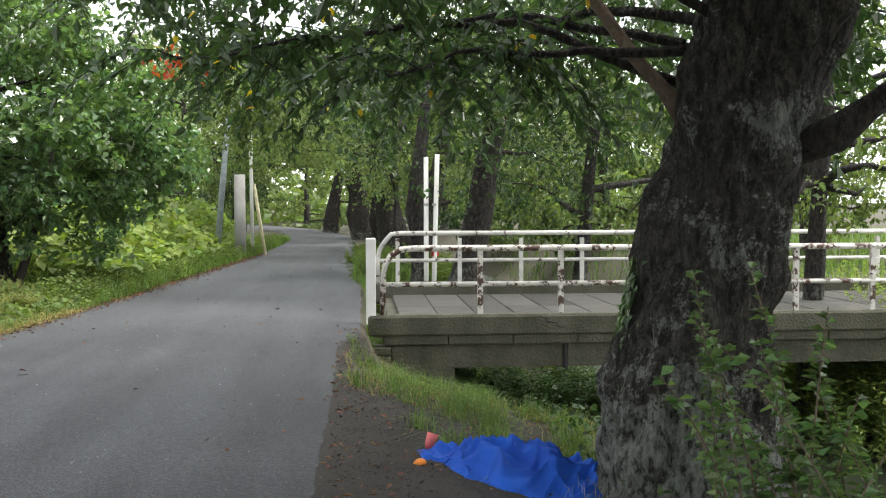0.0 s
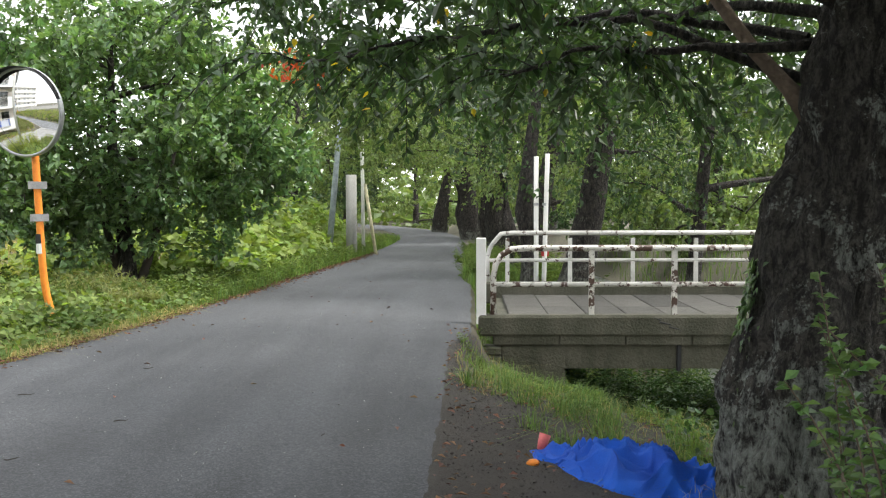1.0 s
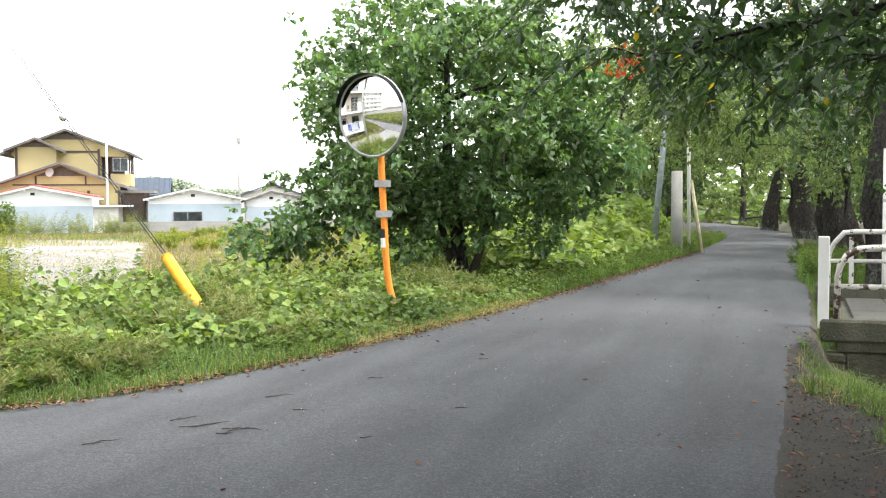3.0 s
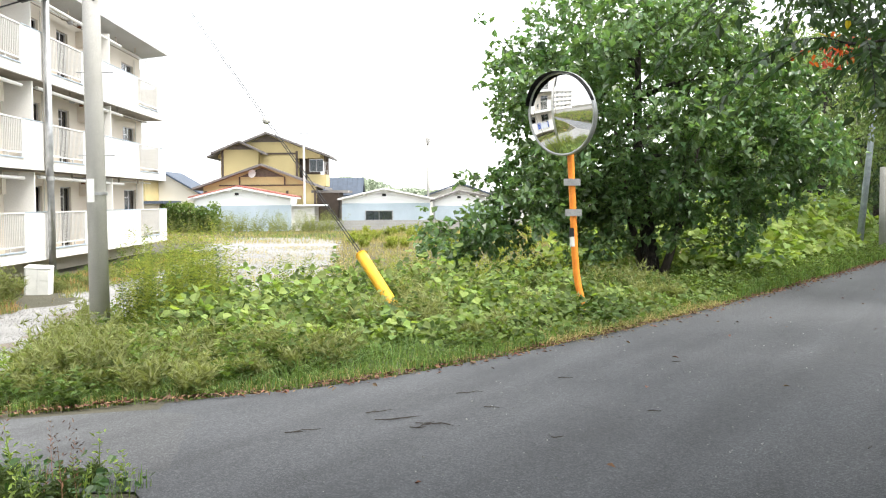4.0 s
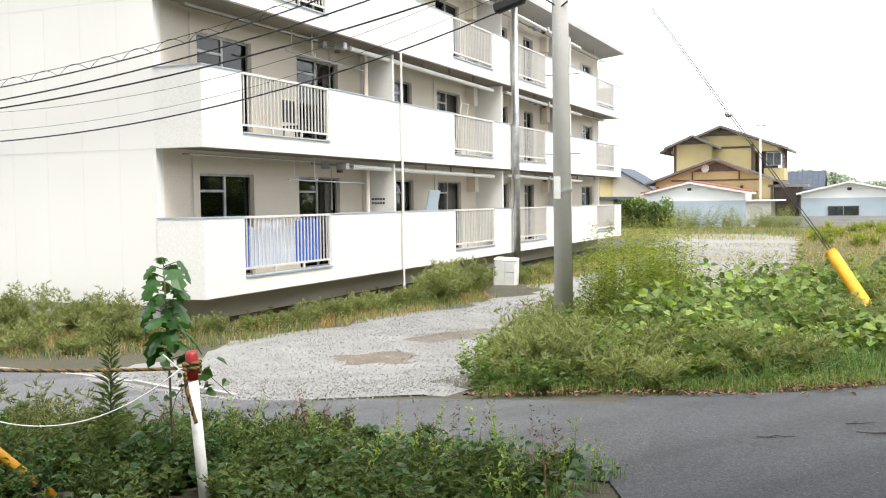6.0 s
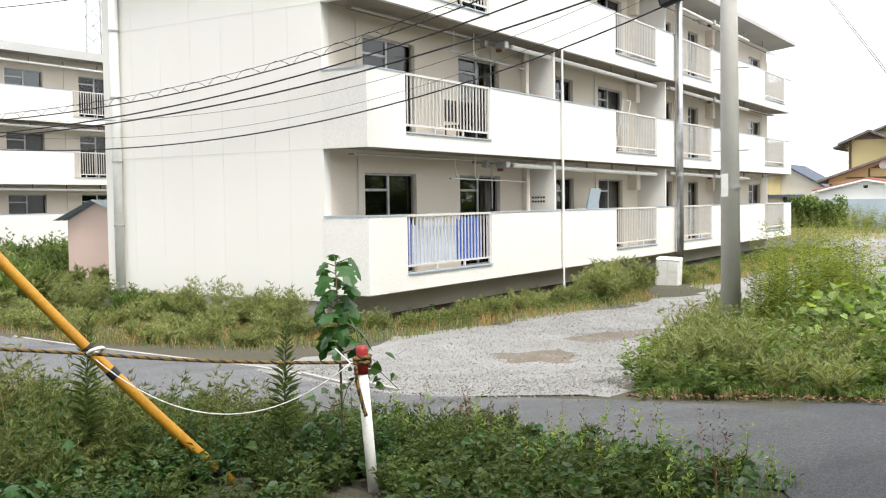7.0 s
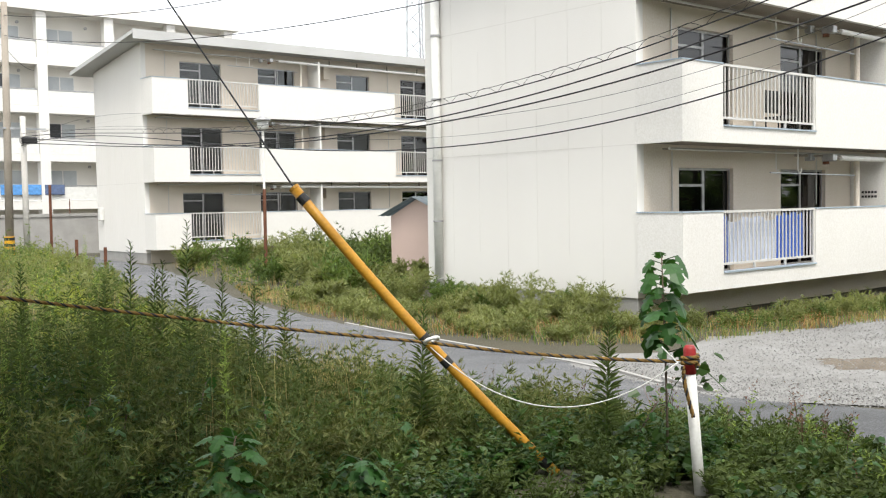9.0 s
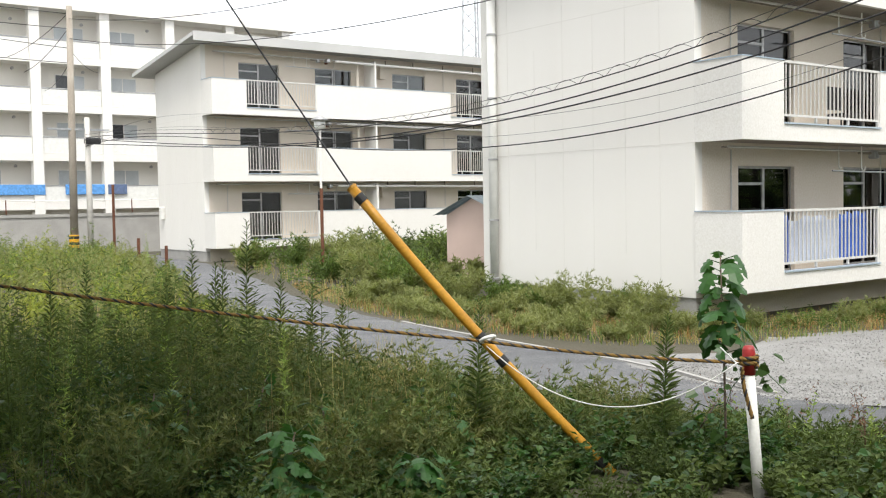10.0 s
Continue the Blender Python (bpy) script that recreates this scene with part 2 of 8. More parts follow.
def bark_material(name, dark, pale, lichen, level):
    """Furrowed bark: stretched cracks, fine grain, pale lichen in patches."""
    m = bpy.data.materials.new(name)
    m.use_nodes = True
    N, L = m.node_tree.nodes, m.node_tree.links
    bs = N["Principled BSDF"]
    bs.inputs["Roughness"].default_value = 0.95
    tc, mp = N.new("ShaderNodeTexCoord"), N.new("ShaderNodeMapping")
    mp.inputs["Scale"].default_value = (1, 1, 0.4)
    L.new(tc.outputs["Object"], mp.inputs[0])
    vo, n1, n2, n3 = N.new("ShaderNodeTexNoise"), N.new("ShaderNodeTexNoise"), N.new("ShaderNodeTexNoise"), N.new("ShaderNodeTexNoise")
    vo.inputs["Scale"].default_value, vo.inputs["Detail"].default_value, vo.inputs["Roughness"].default_value = 22, 8, 0.7
    n1.inputs["Scale"].default_value, n2.inputs["Scale"].default_value, n3.inputs["Scale"].default_value = 9, 60, 2.6
    for n in (n1, n2, n3):
        n.inputs["Detail"].default_value = 6
    n3.inputs["Roughness"].default_value = 0.72
    warp = N.new("ShaderNodeVectorMath")
    warp.operation = 'MULTIPLY_ADD'
    L.new(mp.outputs[0], n1.inputs["Vector"])
    L.new(n1.outputs["Color"], warp.inputs[0])
    warp.inputs[1].default_value = (0.09, 0.09, 0.09)
    L.new(mp.outputs[0], warp.inputs[2])
    L.new(warp.outputs[0], vo.inputs["Vector"])
    L.new(tc.outputs["Object"], n2.inputs["Vector"])
    L.new(tc.outputs["Object"], n3.inputs["Vector"])
    crack = N.new("ShaderNodeMapRange")
    crack.inputs["From Min"].default_value, crack.inputs["From Max"].default_value = 0.38, 0.66
    L.new(vo.outputs["Fac"], crack.inputs["Value"])
    mul = N.new("ShaderNodeMath")
    mul.operation = 'MULTIPLY'
    L.new(crack.outputs[0], mul.inputs[0])
    L.new(n2.outputs["Fac"], mul.inputs[1])
    r = N.new("ShaderNodeValToRGB")
    r.color_ramp.elements[0].color, r.color_ramp.elements[1].color = (*dark, 1), (*pale, 1)
    r.color_ramp.elements[0].position, r.color_ramp.elements[1].position = 0.08, 0.44
    L.new(mul.outputs[0], r.inputs[0])
    rl = N.new("ShaderNodeValToRGB")
    rl.color_ramp.elements[0].position, rl.color_ramp.elements[1].position = level, level + 0.035
    sep, low, add, fine = N.new("ShaderNodeSeparateXYZ"), N.new("ShaderNodeMapRange"), N.new("ShaderNodeMath"), N.new("ShaderNodeTexNoise")
    L.new(tc.outputs["Object"], sep.inputs[0])
    L.new(sep.outputs["Z"], low.inputs["Value"])
    low.inputs["From Min"].default_value, low.inputs["From Max"].default_value = -0.4, 0.8
    low.inputs["To Min"].default_value, low.inputs["To Max"].default_value = 0.34, 0.0
    fine.inputs["Scale"].default_value, fine.inputs["Detail"].default_value = 48, 5
    L.new(tc.outputs["Object"], fine.inputs["Vector"])
    spk = N.new("ShaderNodeMath")
    spk.operation, spk.inputs[1].default_value = 'MULTIPLY_ADD', 0.28
    L.new(fine.outputs["Fac"], spk.inputs[0])
    L.new(low.outputs[0], spk.inputs[2])
    add.operation = 'ADD'
    L.new(n3.outputs["Fac"], add.inputs[0])
    L.new(spk.outputs[0], add.inputs[1])
    off = N.new("ShaderNodeMath")
    off.operation, off.inputs[1].default_value = 'SUBTRACT', 0.14
    L.new(add.outputs[0], off.inputs[0])
    L.new(off.outputs[0], rl.inputs[0])
    ml = N.new("ShaderNodeMath")
    ml.operation = 'MULTIPLY'
    L.new(rl.outputs[0], ml.inputs[0])
    L.new(crack.outputs[0], ml.inputs[1])
    mx = N.new("ShaderNodeMix")
    mx.data_type = 'RGBA'
    L.new(ml.outputs[0], mx.inputs["Factor"])
    L.new(r.outputs[0], mx.inputs["A"])
    mx.inputs["B"].default_value = (*lichen, 1)
    L.new(mx.outputs["Result"], bs.inputs["Base Color"])
    bp = N.new("ShaderNodeBump")
    bp.inputs["Strength"].default_value, bp.inputs["Distance"].default_value = 1.0, 0.09
    L.new(mul.outputs[0], bp.inputs["Height"])
    L.new(bp.outputs[0], bs.inputs["Normal"])
    return m


bark_old = bark_material("bark_old", (0.012, 0.01, 0.0085), (0.115, 0.105, 0.09), (0.38, 0.41, 0.37), 0.56)
bark_tree = bark_material("bark_tree", (0.012, 0.01, 0.009), (0.075, 0.062, 0.052), (0.2, 0.21, 0.18), 0.64)
def asphalt_material(name, dark, pale, lane_light=1.0):
    """Worn asphalt: stone aggregate, broad worn tracks and damp stains, hairline cracks."""
    m = material(name, pale, 0.85, color2=dark, scale=0.55, grain=120, bump=0.4, amount=0.9)
    N, L = m.node_tree.nodes, m.node_tree.links
    bs = N["Principled BSDF"]
    old = bs.inputs["Base Color"].links[0].from_socket
    tc = N.new("ShaderNodeTexCoord")
    vo, cr, wn_ = N.new("ShaderNodeTexVoronoi"), N.new("ShaderNodeTexVoronoi"), N.new("ShaderNodeTexNoise")
    vo.inputs["Scale"].default_value = 105
    L.new(tc.outputs["Object"], vo.inputs["Vector"])
    sep = N.new("ShaderNodeSeparateColor")
    L.new(vo.outputs["Color"], sep.inputs[0])
    mr = N.new("ShaderNodeMapRange")
    mr.inputs["From Min"].default_value, mr.inputs["To Min"].default_value, mr.inputs["To Max"].default_value = 0.5, 0.76, 1.7
    L.new(sep.outputs[0], mr.inputs["Value"])
    mul = N.new("ShaderNodeMix")
    mul.data_type, mul.blend_type = 'RGBA', 'MULTIPLY'
    mul.inputs["Factor"].default_value = 1.0
    L.new(old, mul.inputs["A"])
    L.new(mr.outputs[0], mul.inputs["B"])
    cr.feature = 'DISTANCE_TO_EDGE'
    cr.inputs["Scale"].default_value = 0.42
    wn_.inputs["Scale"].default_value, wn_.inputs["Detail"].default_value = 1.6, 6
    L.new(tc.outputs["Object"], wn_.inputs["Vector"])
    wp = N.new("ShaderNodeVectorMath")
    wp.operation = 'MULTIPLY_ADD'
    L.new(wn_.outputs["Color"], wp.inputs[0])
    wp.inputs[1].default_value = (0.9, 0.9, 0.9)
    L.new(tc.outputs["Object"], wp.inputs[2])
    L.new(wp.outputs[0], cr.inputs["Vector"])
    line = N.new("ShaderNodeMapRange")
    line.inputs["From Max"].default_value, line.inputs["To Min"].default_value = 0.004, 0.7
    L.new(cr.outputs["Distance"], line.inputs["Value"])
    mul2 = N.new("ShaderNodeMix")
    mul2.data_type, mul2.blend_type = 'RGBA', 'MULTIPLY'
    mul2.inputs["Factor"].default_value = 1.0
    L.new(mul.outputs["Result"], mul2.inputs["A"])
    L.new(line.outputs[0], mul2.inputs["B"])
    # dust and wheel tracks drawn out along the road
    mp, st, sm, mul3 = N.new("ShaderNodeMapping"), N.new("ShaderNodeTexNoise"), N.new("ShaderNodeMapRange"), N.new("ShaderNodeMix")
    mp.vector_type = 'TEXTURE'
    mp.inputs["Rotation"].default_value = (0, 0, radians(-32.3))
    mp.inputs["Scale"].default_value = (0.45, 5.0, 1)
    L.new(tc.outputs["Object"], mp.inputs[0])
    L.new(mp.outputs[0], st.inputs["Vector"])
    st.inputs["Scale"].default_value, st.inputs["Detail"].default_value = 1.0, 5
    sm.inputs["From Min"].default_value, sm.inputs["From Max"].default_value = 0.3, 0.7
    sm.inputs["To Min"].default_value, sm.inputs["To Max"].default_value = 0.78, 1.25
    L.new(st.outputs["Fac"], sm.inputs["Value"])
    mul3.data_type, mul3.blend_type = 'RGBA', 'MULTIPLY'
    mul3.inputs["Factor"].default_value = 1.0
    L.new(mul2.outputs["Result"], mul3.inputs["A"])
    L.new(sm.outputs[0], mul3.inputs["B"])
    # open light away from the trees, multiplied into the side lane's colour
    sx, light_ramp, mul4 = N.new("ShaderNodeSeparateXYZ"), N.new("ShaderNodeMapRange"), N.new("ShaderNodeMix")
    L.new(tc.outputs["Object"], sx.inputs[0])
    L.new(sx.outputs["X"], light_ramp.inputs["Value"])
    light_ramp.inputs["From Min"].default_value, light_ramp.inputs["From Max"].default_value = -1.5, -8.0
    light_ramp.inputs["To Min"].default_value, light_ramp.inputs["To Max"].default_value = 1.0, lane_light
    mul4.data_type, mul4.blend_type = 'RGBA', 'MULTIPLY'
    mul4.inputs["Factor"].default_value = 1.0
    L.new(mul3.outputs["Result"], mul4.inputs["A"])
    L.new(light_ramp.outputs[0], mul4.inputs["B"])
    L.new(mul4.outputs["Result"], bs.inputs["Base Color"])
    return m


asphalt = asphalt_material("asphalt", (0.037, 0.039, 0.043), (0.067, 0.07, 0.076))
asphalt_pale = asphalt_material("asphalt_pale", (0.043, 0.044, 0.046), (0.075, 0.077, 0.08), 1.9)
mud = material("mud", (0.17, 0.14, 0.105), 0.8, color2=(0.11, 0.09, 0.068), scale=3, grain=50, bump=0.6)
window_glass = glass_material("window_glass", (0.55, 0.58, 0.58), 1.65)
mirror_glass = material("mirror_glass", (0.9, 0.92, 0.93), 0.03, 1.0, color2=(0.88, 0.9, 0.91))


# ---- mesh helpers ----
def finish(name, bm, mat, parent=None, label="", smooth=False):
    me = bpy.data.meshes.new(name)
    bm.to_mesh(me)
    bm.free()
    if smooth:
        for p in me.polygons:
            p.use_smooth = True
    if mat:
        me.materials.append(mat)
    ob = new(name, me)
    if parent:
        ob.parent = parent
    if label:
        tagged(ob, label)
    return ob


def part(name, bm, mat, parent, label="", smooth=False):
    return finish(name, bm, mat, parent, label, smooth)


def thing(name, m, label, category, group="", kind=""):
    ob = new(name)
    ob.matrix_world = m
    ob.empty_display_size = 0.2
    return tagged(ob, label, category, group, kind)


def box(bm, x0, x1, y0, y1, z0, z1, bevel=0.0):
    r = bmesh.ops.create_cube(bm, size=1.0)
    bmesh.ops.scale(bm, vec=(abs(x1 - x0), abs(y1 - y0), abs(z1 - z0)), verts=r["verts"])
    bmesh.ops.translate(bm, vec=((x0 + x1) / 2, (y0 + y1) / 2, (z0 + z1) / 2), verts=r["verts"])
    if bevel:
        es = {e for v in r["verts"] for e in v.link_edges}
        bmesh.ops.bevel(bm, geom=list(es), offset=bevel, segments=1, affect='EDGES')
    return bm


def boxes(*rows, bevel=0.0):
    bm = bmesh.new()
    for r in rows:
        box(bm, *r, bevel=bevel)
    return bm


def tube(bm, pts, radii, sides=8, caps=True):
    """A tapered round tube along points."""
    pts = [Vector(p) for p in pts]
    rings = []
    up = Vector((0.13, 0.31, 0.94))
    for i, p in enumerate(pts):
        d = (pts[min(i + 1, len(pts) - 1)] - pts[max(i - 1, 0)]).normalized()
        a = d.cross(up)
        if a.length < 0.1:
            a = d.cross(Vector((1, 0, 0)))
        a.normalize()
        b = d.cross(a)
        r = radii[i] if hasattr(radii, "__len__") else radii
        rings.append([bm.verts.new(p + (a * math.cos(k * math.tau / sides) + b * math.sin(k * math.tau / sides)) * r) for k in range(sides)])
    for q, w in zip(rings, rings[1:]):
        for k in range(sides):
            bm.faces.new((q[k], q[(k + 1) % sides], w[(k + 1) % sides], w[k]))
    if caps:
        bm.faces.new(rings[0][::-1])
        bm.faces.new(rings[-1])
    return bm


def pipe(pts, radii, sides=8):
    return tube(bmesh.new(), pts, radii, sides)


def mesh_np(name, V, F, mat, parent=None, label="", smooth=False):
    """One mesh from arrays of corners and triangles (or quads)."""
    V, F = np.asarray(V, np.float32).reshape(-1, 3), np.asarray(F, np.int32)
    n, k = F.shape
    me = bpy.data.meshes.new(name)
    me.vertices.add(len(V))
    me.vertices.foreach_set("co", V.ravel())
    me.loops.add(n * k)
    me.loops.foreach_set("vertex_index", F.ravel())
    me.polygons.add(n)
    me.polygons.foreach_set("loop_start", np.arange(0, n * k, k, dtype=np.int32))
    me.polygons.foreach_set("use_smooth", np.full(n, smooth))
    me.update(calc_edges=True)
    me.materials.append(mat)
    ob = new(name, me)
    if parent:
        ob.parent = parent
    if label:
        tagged(ob, label)
    return ob


RNG = np.random.default_rng(7)


def unit(a):
    return a / np.maximum(np.linalg.norm(a, axis=-1, keepdims=True), 1e-9)


def leaves_np(P, D, size, width=0.5, fold=0.25, nrm=None):
    """Folded pointed leaves, two triangles each: base points, directions, lengths."""
    n = len(P)
    D = unit(D)
    if nrm is None:
        nrm = RNG.normal(size=(n, 3)) * 0.6 + np.array([0, 0, 1.0])
    S = unit(np.cross(D, nrm))
    U = np.cross(S, D)
    L = np.broadcast_to(size, n)[:, None]
    w = L * width * 0.5
    mid = P + D * L * 0.45
    A, B = mid + S * w + U * w * fold * 2, mid - S * w + U * w * fold * 2
    T = P + D * L - U * L * 0.08
    V = np.stack([P, A, T, B], 1).reshape(-1, 3)
    i = np.arange(n)[:, None] * 4
    F = np.concatenate([i + [0, 1, 2], i + [0, 2, 3]], 1).reshape(-1, 3)
    return V, F


def broad_np(P, D, size, width=0.9, fold=0.15, nrm=None, notch=0.1):
    """Broad leaves with a rounded outline and a folded midrib, four triangles each."""
    n = len(P)
    D = unit(D)
    if nrm is None:
        nrm = RNG.normal(size=(n, 3)) * 0.6 + np.array([0, 0, 1.0])
    S = unit(np.cross(D, nrm))
    U = np.cross(S, D)
    L = np.broadcast_to(size, n)[:, None]
    w = L * width * 0.5

    def at(u, k, lift):
        return P + D * L * u + S * w * k + U * w * fold * lift
    V = np.stack([at(notch, 0, 0), at(0.12, 0.78, 1.5), at(0.52, 1.0, 2.0), at(1.0, 0, -1.0), at(0.52, -1.0, 2.0), at(0.12, -0.78, 1.5)], 1).reshape(-1, 3)
    i = np.arange(n)[:, None] * 6
    F = np.concatenate([i + [0, 1, 2], i + [0, 2, 3], i + [0, 3, 4], i + [0, 4, 5]], 1).reshape(-1, 3)
    return V, F


def merge_np(*parts):
    Vs, Fs, o = [], [], 0
    for V, F in parts:
        Vs.append(V)
        Fs.append(F + o)
        o += len(V)
    return np.concatenate(Vs), np.concatenate(Fs)

# ---- ground ----
AX, AY = 0.535, 0.845          # direction of the road; its right edge runs through the origin


def su(x, y):
    """Across (to the right of the road's right edge) and along the road."""
    return AY * x - AX * y, AX * x + AY * y


def xy(s, u):
    return AY * s + AX * u, -AX * s + AY * u


def smooth(a, b, t):
    t = np.clip((t - a) / (b - a), 0, 1)
    return t * t * (3 - 2 * t)


def bend(u):
    return -0.006 * np.maximum(u - 40, 0) ** 2


def ground_z(x, y):
    x, y = np.asarray(x, float), np.asarray(y, float)
    s, u = su(x, y)
    s = s - bend(u)
    w = -(s + 4.2)
    z = -0.62 * smooth(0.5, 8.0, w)
    near = 1.6 * smooth(7.6, 11.6, u) * (1 - smooth(18.5, 21, u))       # the bank steepens at the bridge
    lip = 0.05 + 0.2 * smooth(11.0, 12.5, u)
    fall = 0.42 * smooth(7.5, 12.8, u) * (1 - smooth(18.5, 21, u)) * smooth(lip - 0.02, lip + 0.22, s) * (1 - smooth(6.6, 9.8, s))
    z = z - fall - 0.2 * smooth(0.2, 1.9, s) - 1.9 * smooth(1.9 - near, 4.6 - near, s) + 1.9 * smooth(6.6, 9.8, s)
    return z


def gz(x, y):
    return float(ground_z(x, y))


def axis_steps(lo, hi, fine_lo, fine_hi, fine):
    mid = np.arange(fine_lo, fine_hi, fine)
    a = fine_lo - np.geomspace(fine, fine_lo - lo, 26)[::-1]
    b = fine_hi + np.geomspace(fine, hi - fine_hi, 26)
    return np.concatenate([a, mid, b])


def sheet(name, xs, ys, zf, mat, lift=0.0, rough=0.0):
    X, Y = np.meshgrid(xs, ys, indexing="ij")
    Z = zf(X, Y) + lift + (RNG.normal(size=X.shape) * rough if rough else 0)
    V = np.stack([X, Y, Z], -1).reshape(-1, 3)
    n, m = X.shape
    i = (np.arange(n - 1)[:, None] * m + np.arange(m - 1)[None]).ravel()
    F = np.stack([i, i + m, i + m + 1, i + 1], 1)
    return mesh_np(name, V, F, mat, smooth=True)


xs_ = np.union1d(axis_steps(-1500, 1500, -45, 32, 0.45), np.arange(6.3, 8.8, 0.1))
ys_ = np.union1d(axis_steps(-1500, 2500, -12, 70, 0.45), np.arange(9.4, 12.4, 0.1))
ground = sheet("ground", xs_, ys_, ground_z, soil)
tagged(ground, "brown earth and low grass on which everything stands", "ground", kind="structure")


def ribbon(name, rows, mat, lift, label, category, cross=9, ragged=0.0):
    """A strip between rows of (left point, right point), laid on the ground."""
    V = []
    for (ax, ay), (bx, by) in rows:
        for k in range(cross):
            t = k / (cross - 1)
            x, y = ax + (bx - ax) * t, ay + (by - ay) * t
            if ragged and k in (0, cross - 1):
                x, y = x + RNG.normal() * ragged, y + RNG.normal() * ragged
            edge = 0.015 if k in (0, cross - 1) else 0.0
            V.append((x, y, gz(x, y) + lift - edge))
    n = len(rows)
    i = (np.arange(n - 1)[:, None] * cross + np.arange(cross - 1)[None]).ravel()
    F = np.stack([i, i + 1, i + cross + 1, i + cross], 1)
    return tagged(mesh_np(name, V, F, mat, smooth=True), label, category, kind="structure")


ROAD_LEFT = [(-14, -2.6), (0, -2.5), (3.6, -3.6), (4.3, -4.6), (6.0, -6.0), (6.85, -5.25), (7.8, -4.86), (9.4, -4.5), (11, -4.3), (13, -4.05),
             (18.3, -3.65), (30.6, -2.9), (40, -2.8), (95, -3.0)]


def road_left(u):
    return np.interp(u, [r[0] for r in ROAD_LEFT], [r[1] for r in ROAD_LEFT])


def road_right(u):
    return 0.22 * smooth(11.0, 12.5, u) * (1 - smooth(19, 22, u))


rows = []
for u in np.concatenate([np.arange(-14, 30, 0.25), np.arange(30, 95, 1.0)]):
    rows.append((xy(road_left(u) + bend(u), u), xy(road_right(u) + bend(u), u)))
road = ribbon("road", rows, asphalt, 0.03, "grey worn asphalt lane with leaf litter along its edges", "road", 11, 0.012)

# lane that forks off towards the flats, and the gravel drive
LANE = [(0.9, 7.9, 6.0), (-1.5, 7.95, 5.6), (-3.5, 8.3, 5.7), (-6, 9.1, 6.2), (-9, 10.1, 6.7), (-10.7, 10.15, 7.0), (-13.9, 10.35, 7.5), (-17.2, 10.8, 8.3), (-20.6, 11.4, 9.4), (-28.5, 14.0, 11.7), (-36, 16, 14), (-60, 20, 17)]
lx = np.arange(0.9, -58, -0.5)
lt, lb = np.interp(-lx, [-r[0] for r in LANE], [r[1] for r in LANE]), np.interp(-lx, [-r[0] for r in LANE], [r[2] for r in LANE])
lane = ribbon("side_road", [((x, b), (x, a)) for x, a, b in zip(lx, lt, lb)], asphalt_pale, 0.026, "pale weathered asphalt side lane past the flats, open light in its colour", "road", 7, 0.04)

DRIVE = [(8.8, -8.6, -3.9), (9.5, -9.4, -3.9), (11, -9.6, -4.5), (13, -9.3, -5.0), (16, -9.2, -5.6), (19, -8.2, -5.8), (22, -7.6, -4.6), (26, -8.0, -3.4), (30, -8.8, -2.4), (40, -9.0, -2.8), (58, -11, -3.8), (64, -13, -6)]
dy = np.arange(8.8, 64, 0.4)
dl, dr = np.interp(dy, [r[0] for r in DRIVE], [r[1] for r in DRIVE]), np.interp(dy, [r[0] for r in DRIVE], [r[2] for r in DRIVE])
drive = ribbon("gravel_drive", [((a + 0.3 * math.sin(y * 1.7), y), (b + 0.25 * math.sin(y * 2.3), y)) for y, a, b in zip(dy, dl, dr)], gravel_ground, 0.016,
               "pale grey gravel drive with muddy hollows beside the flats", "drive", 13, 0.1)

# verge of bare trodden earth beside the road
rows = [(xy(float(road_right(u)) - 0.12, u), xy(1.5 + 0.3 * math.sin(u * 0.9), u)) for u in np.arange(-6, 12.6, 0.2)]
verge = ribbon("verge", rows, dirt, 0.02, "dark trodden earth verge beside the asphalt", "verge", 13, 0.04)

# stream below the bridge
V, F = [], []
for u in np.arange(-30, 70, 2.0):
    for s in (4.2, 7.6):
        V.append((*xy(s + float(bend(u)), u), -2.02))
n = len(V) // 2
stream = mesh_np("water", V, [(2 * i, 2 * i + 1, 2 * i + 3, 2 * i + 2) for i in range(n - 1)], water_mat)
tagged(stream, "dark shallow stream water between weedy banks", "water", kind="structure")

# ---- apartment buildings ----
def wall_grid(bm, y0, y1, z0, z1, x0, x1, holes):
    """A wall from y0 to y1 and z0 to z1, thick from x0 to x1, with openings (ya, yb, za, zb) right through."""
    ys = sorted({y0, y1, *[h[0] for h in holes], *[h[1] for h in holes]})
    zs = sorted({z0, z1, *[h[2] for h in holes], *[h[3] for h in holes]})
    for a, b in zip(ys, ys[1:]):
        for c, d in zip(zs, zs[1:]):
            m, k = (a + b) / 2, (c + d) / 2
            if not any(h[0] < m < h[1] and h[2] < k < h[3] for h in holes):
                box(bm, x0, x1, a, b, c, d)
    bmesh.ops.remove_doubles(bm, verts=bm.verts, dist=1e-4)
    return bm


STOREY = 2.67


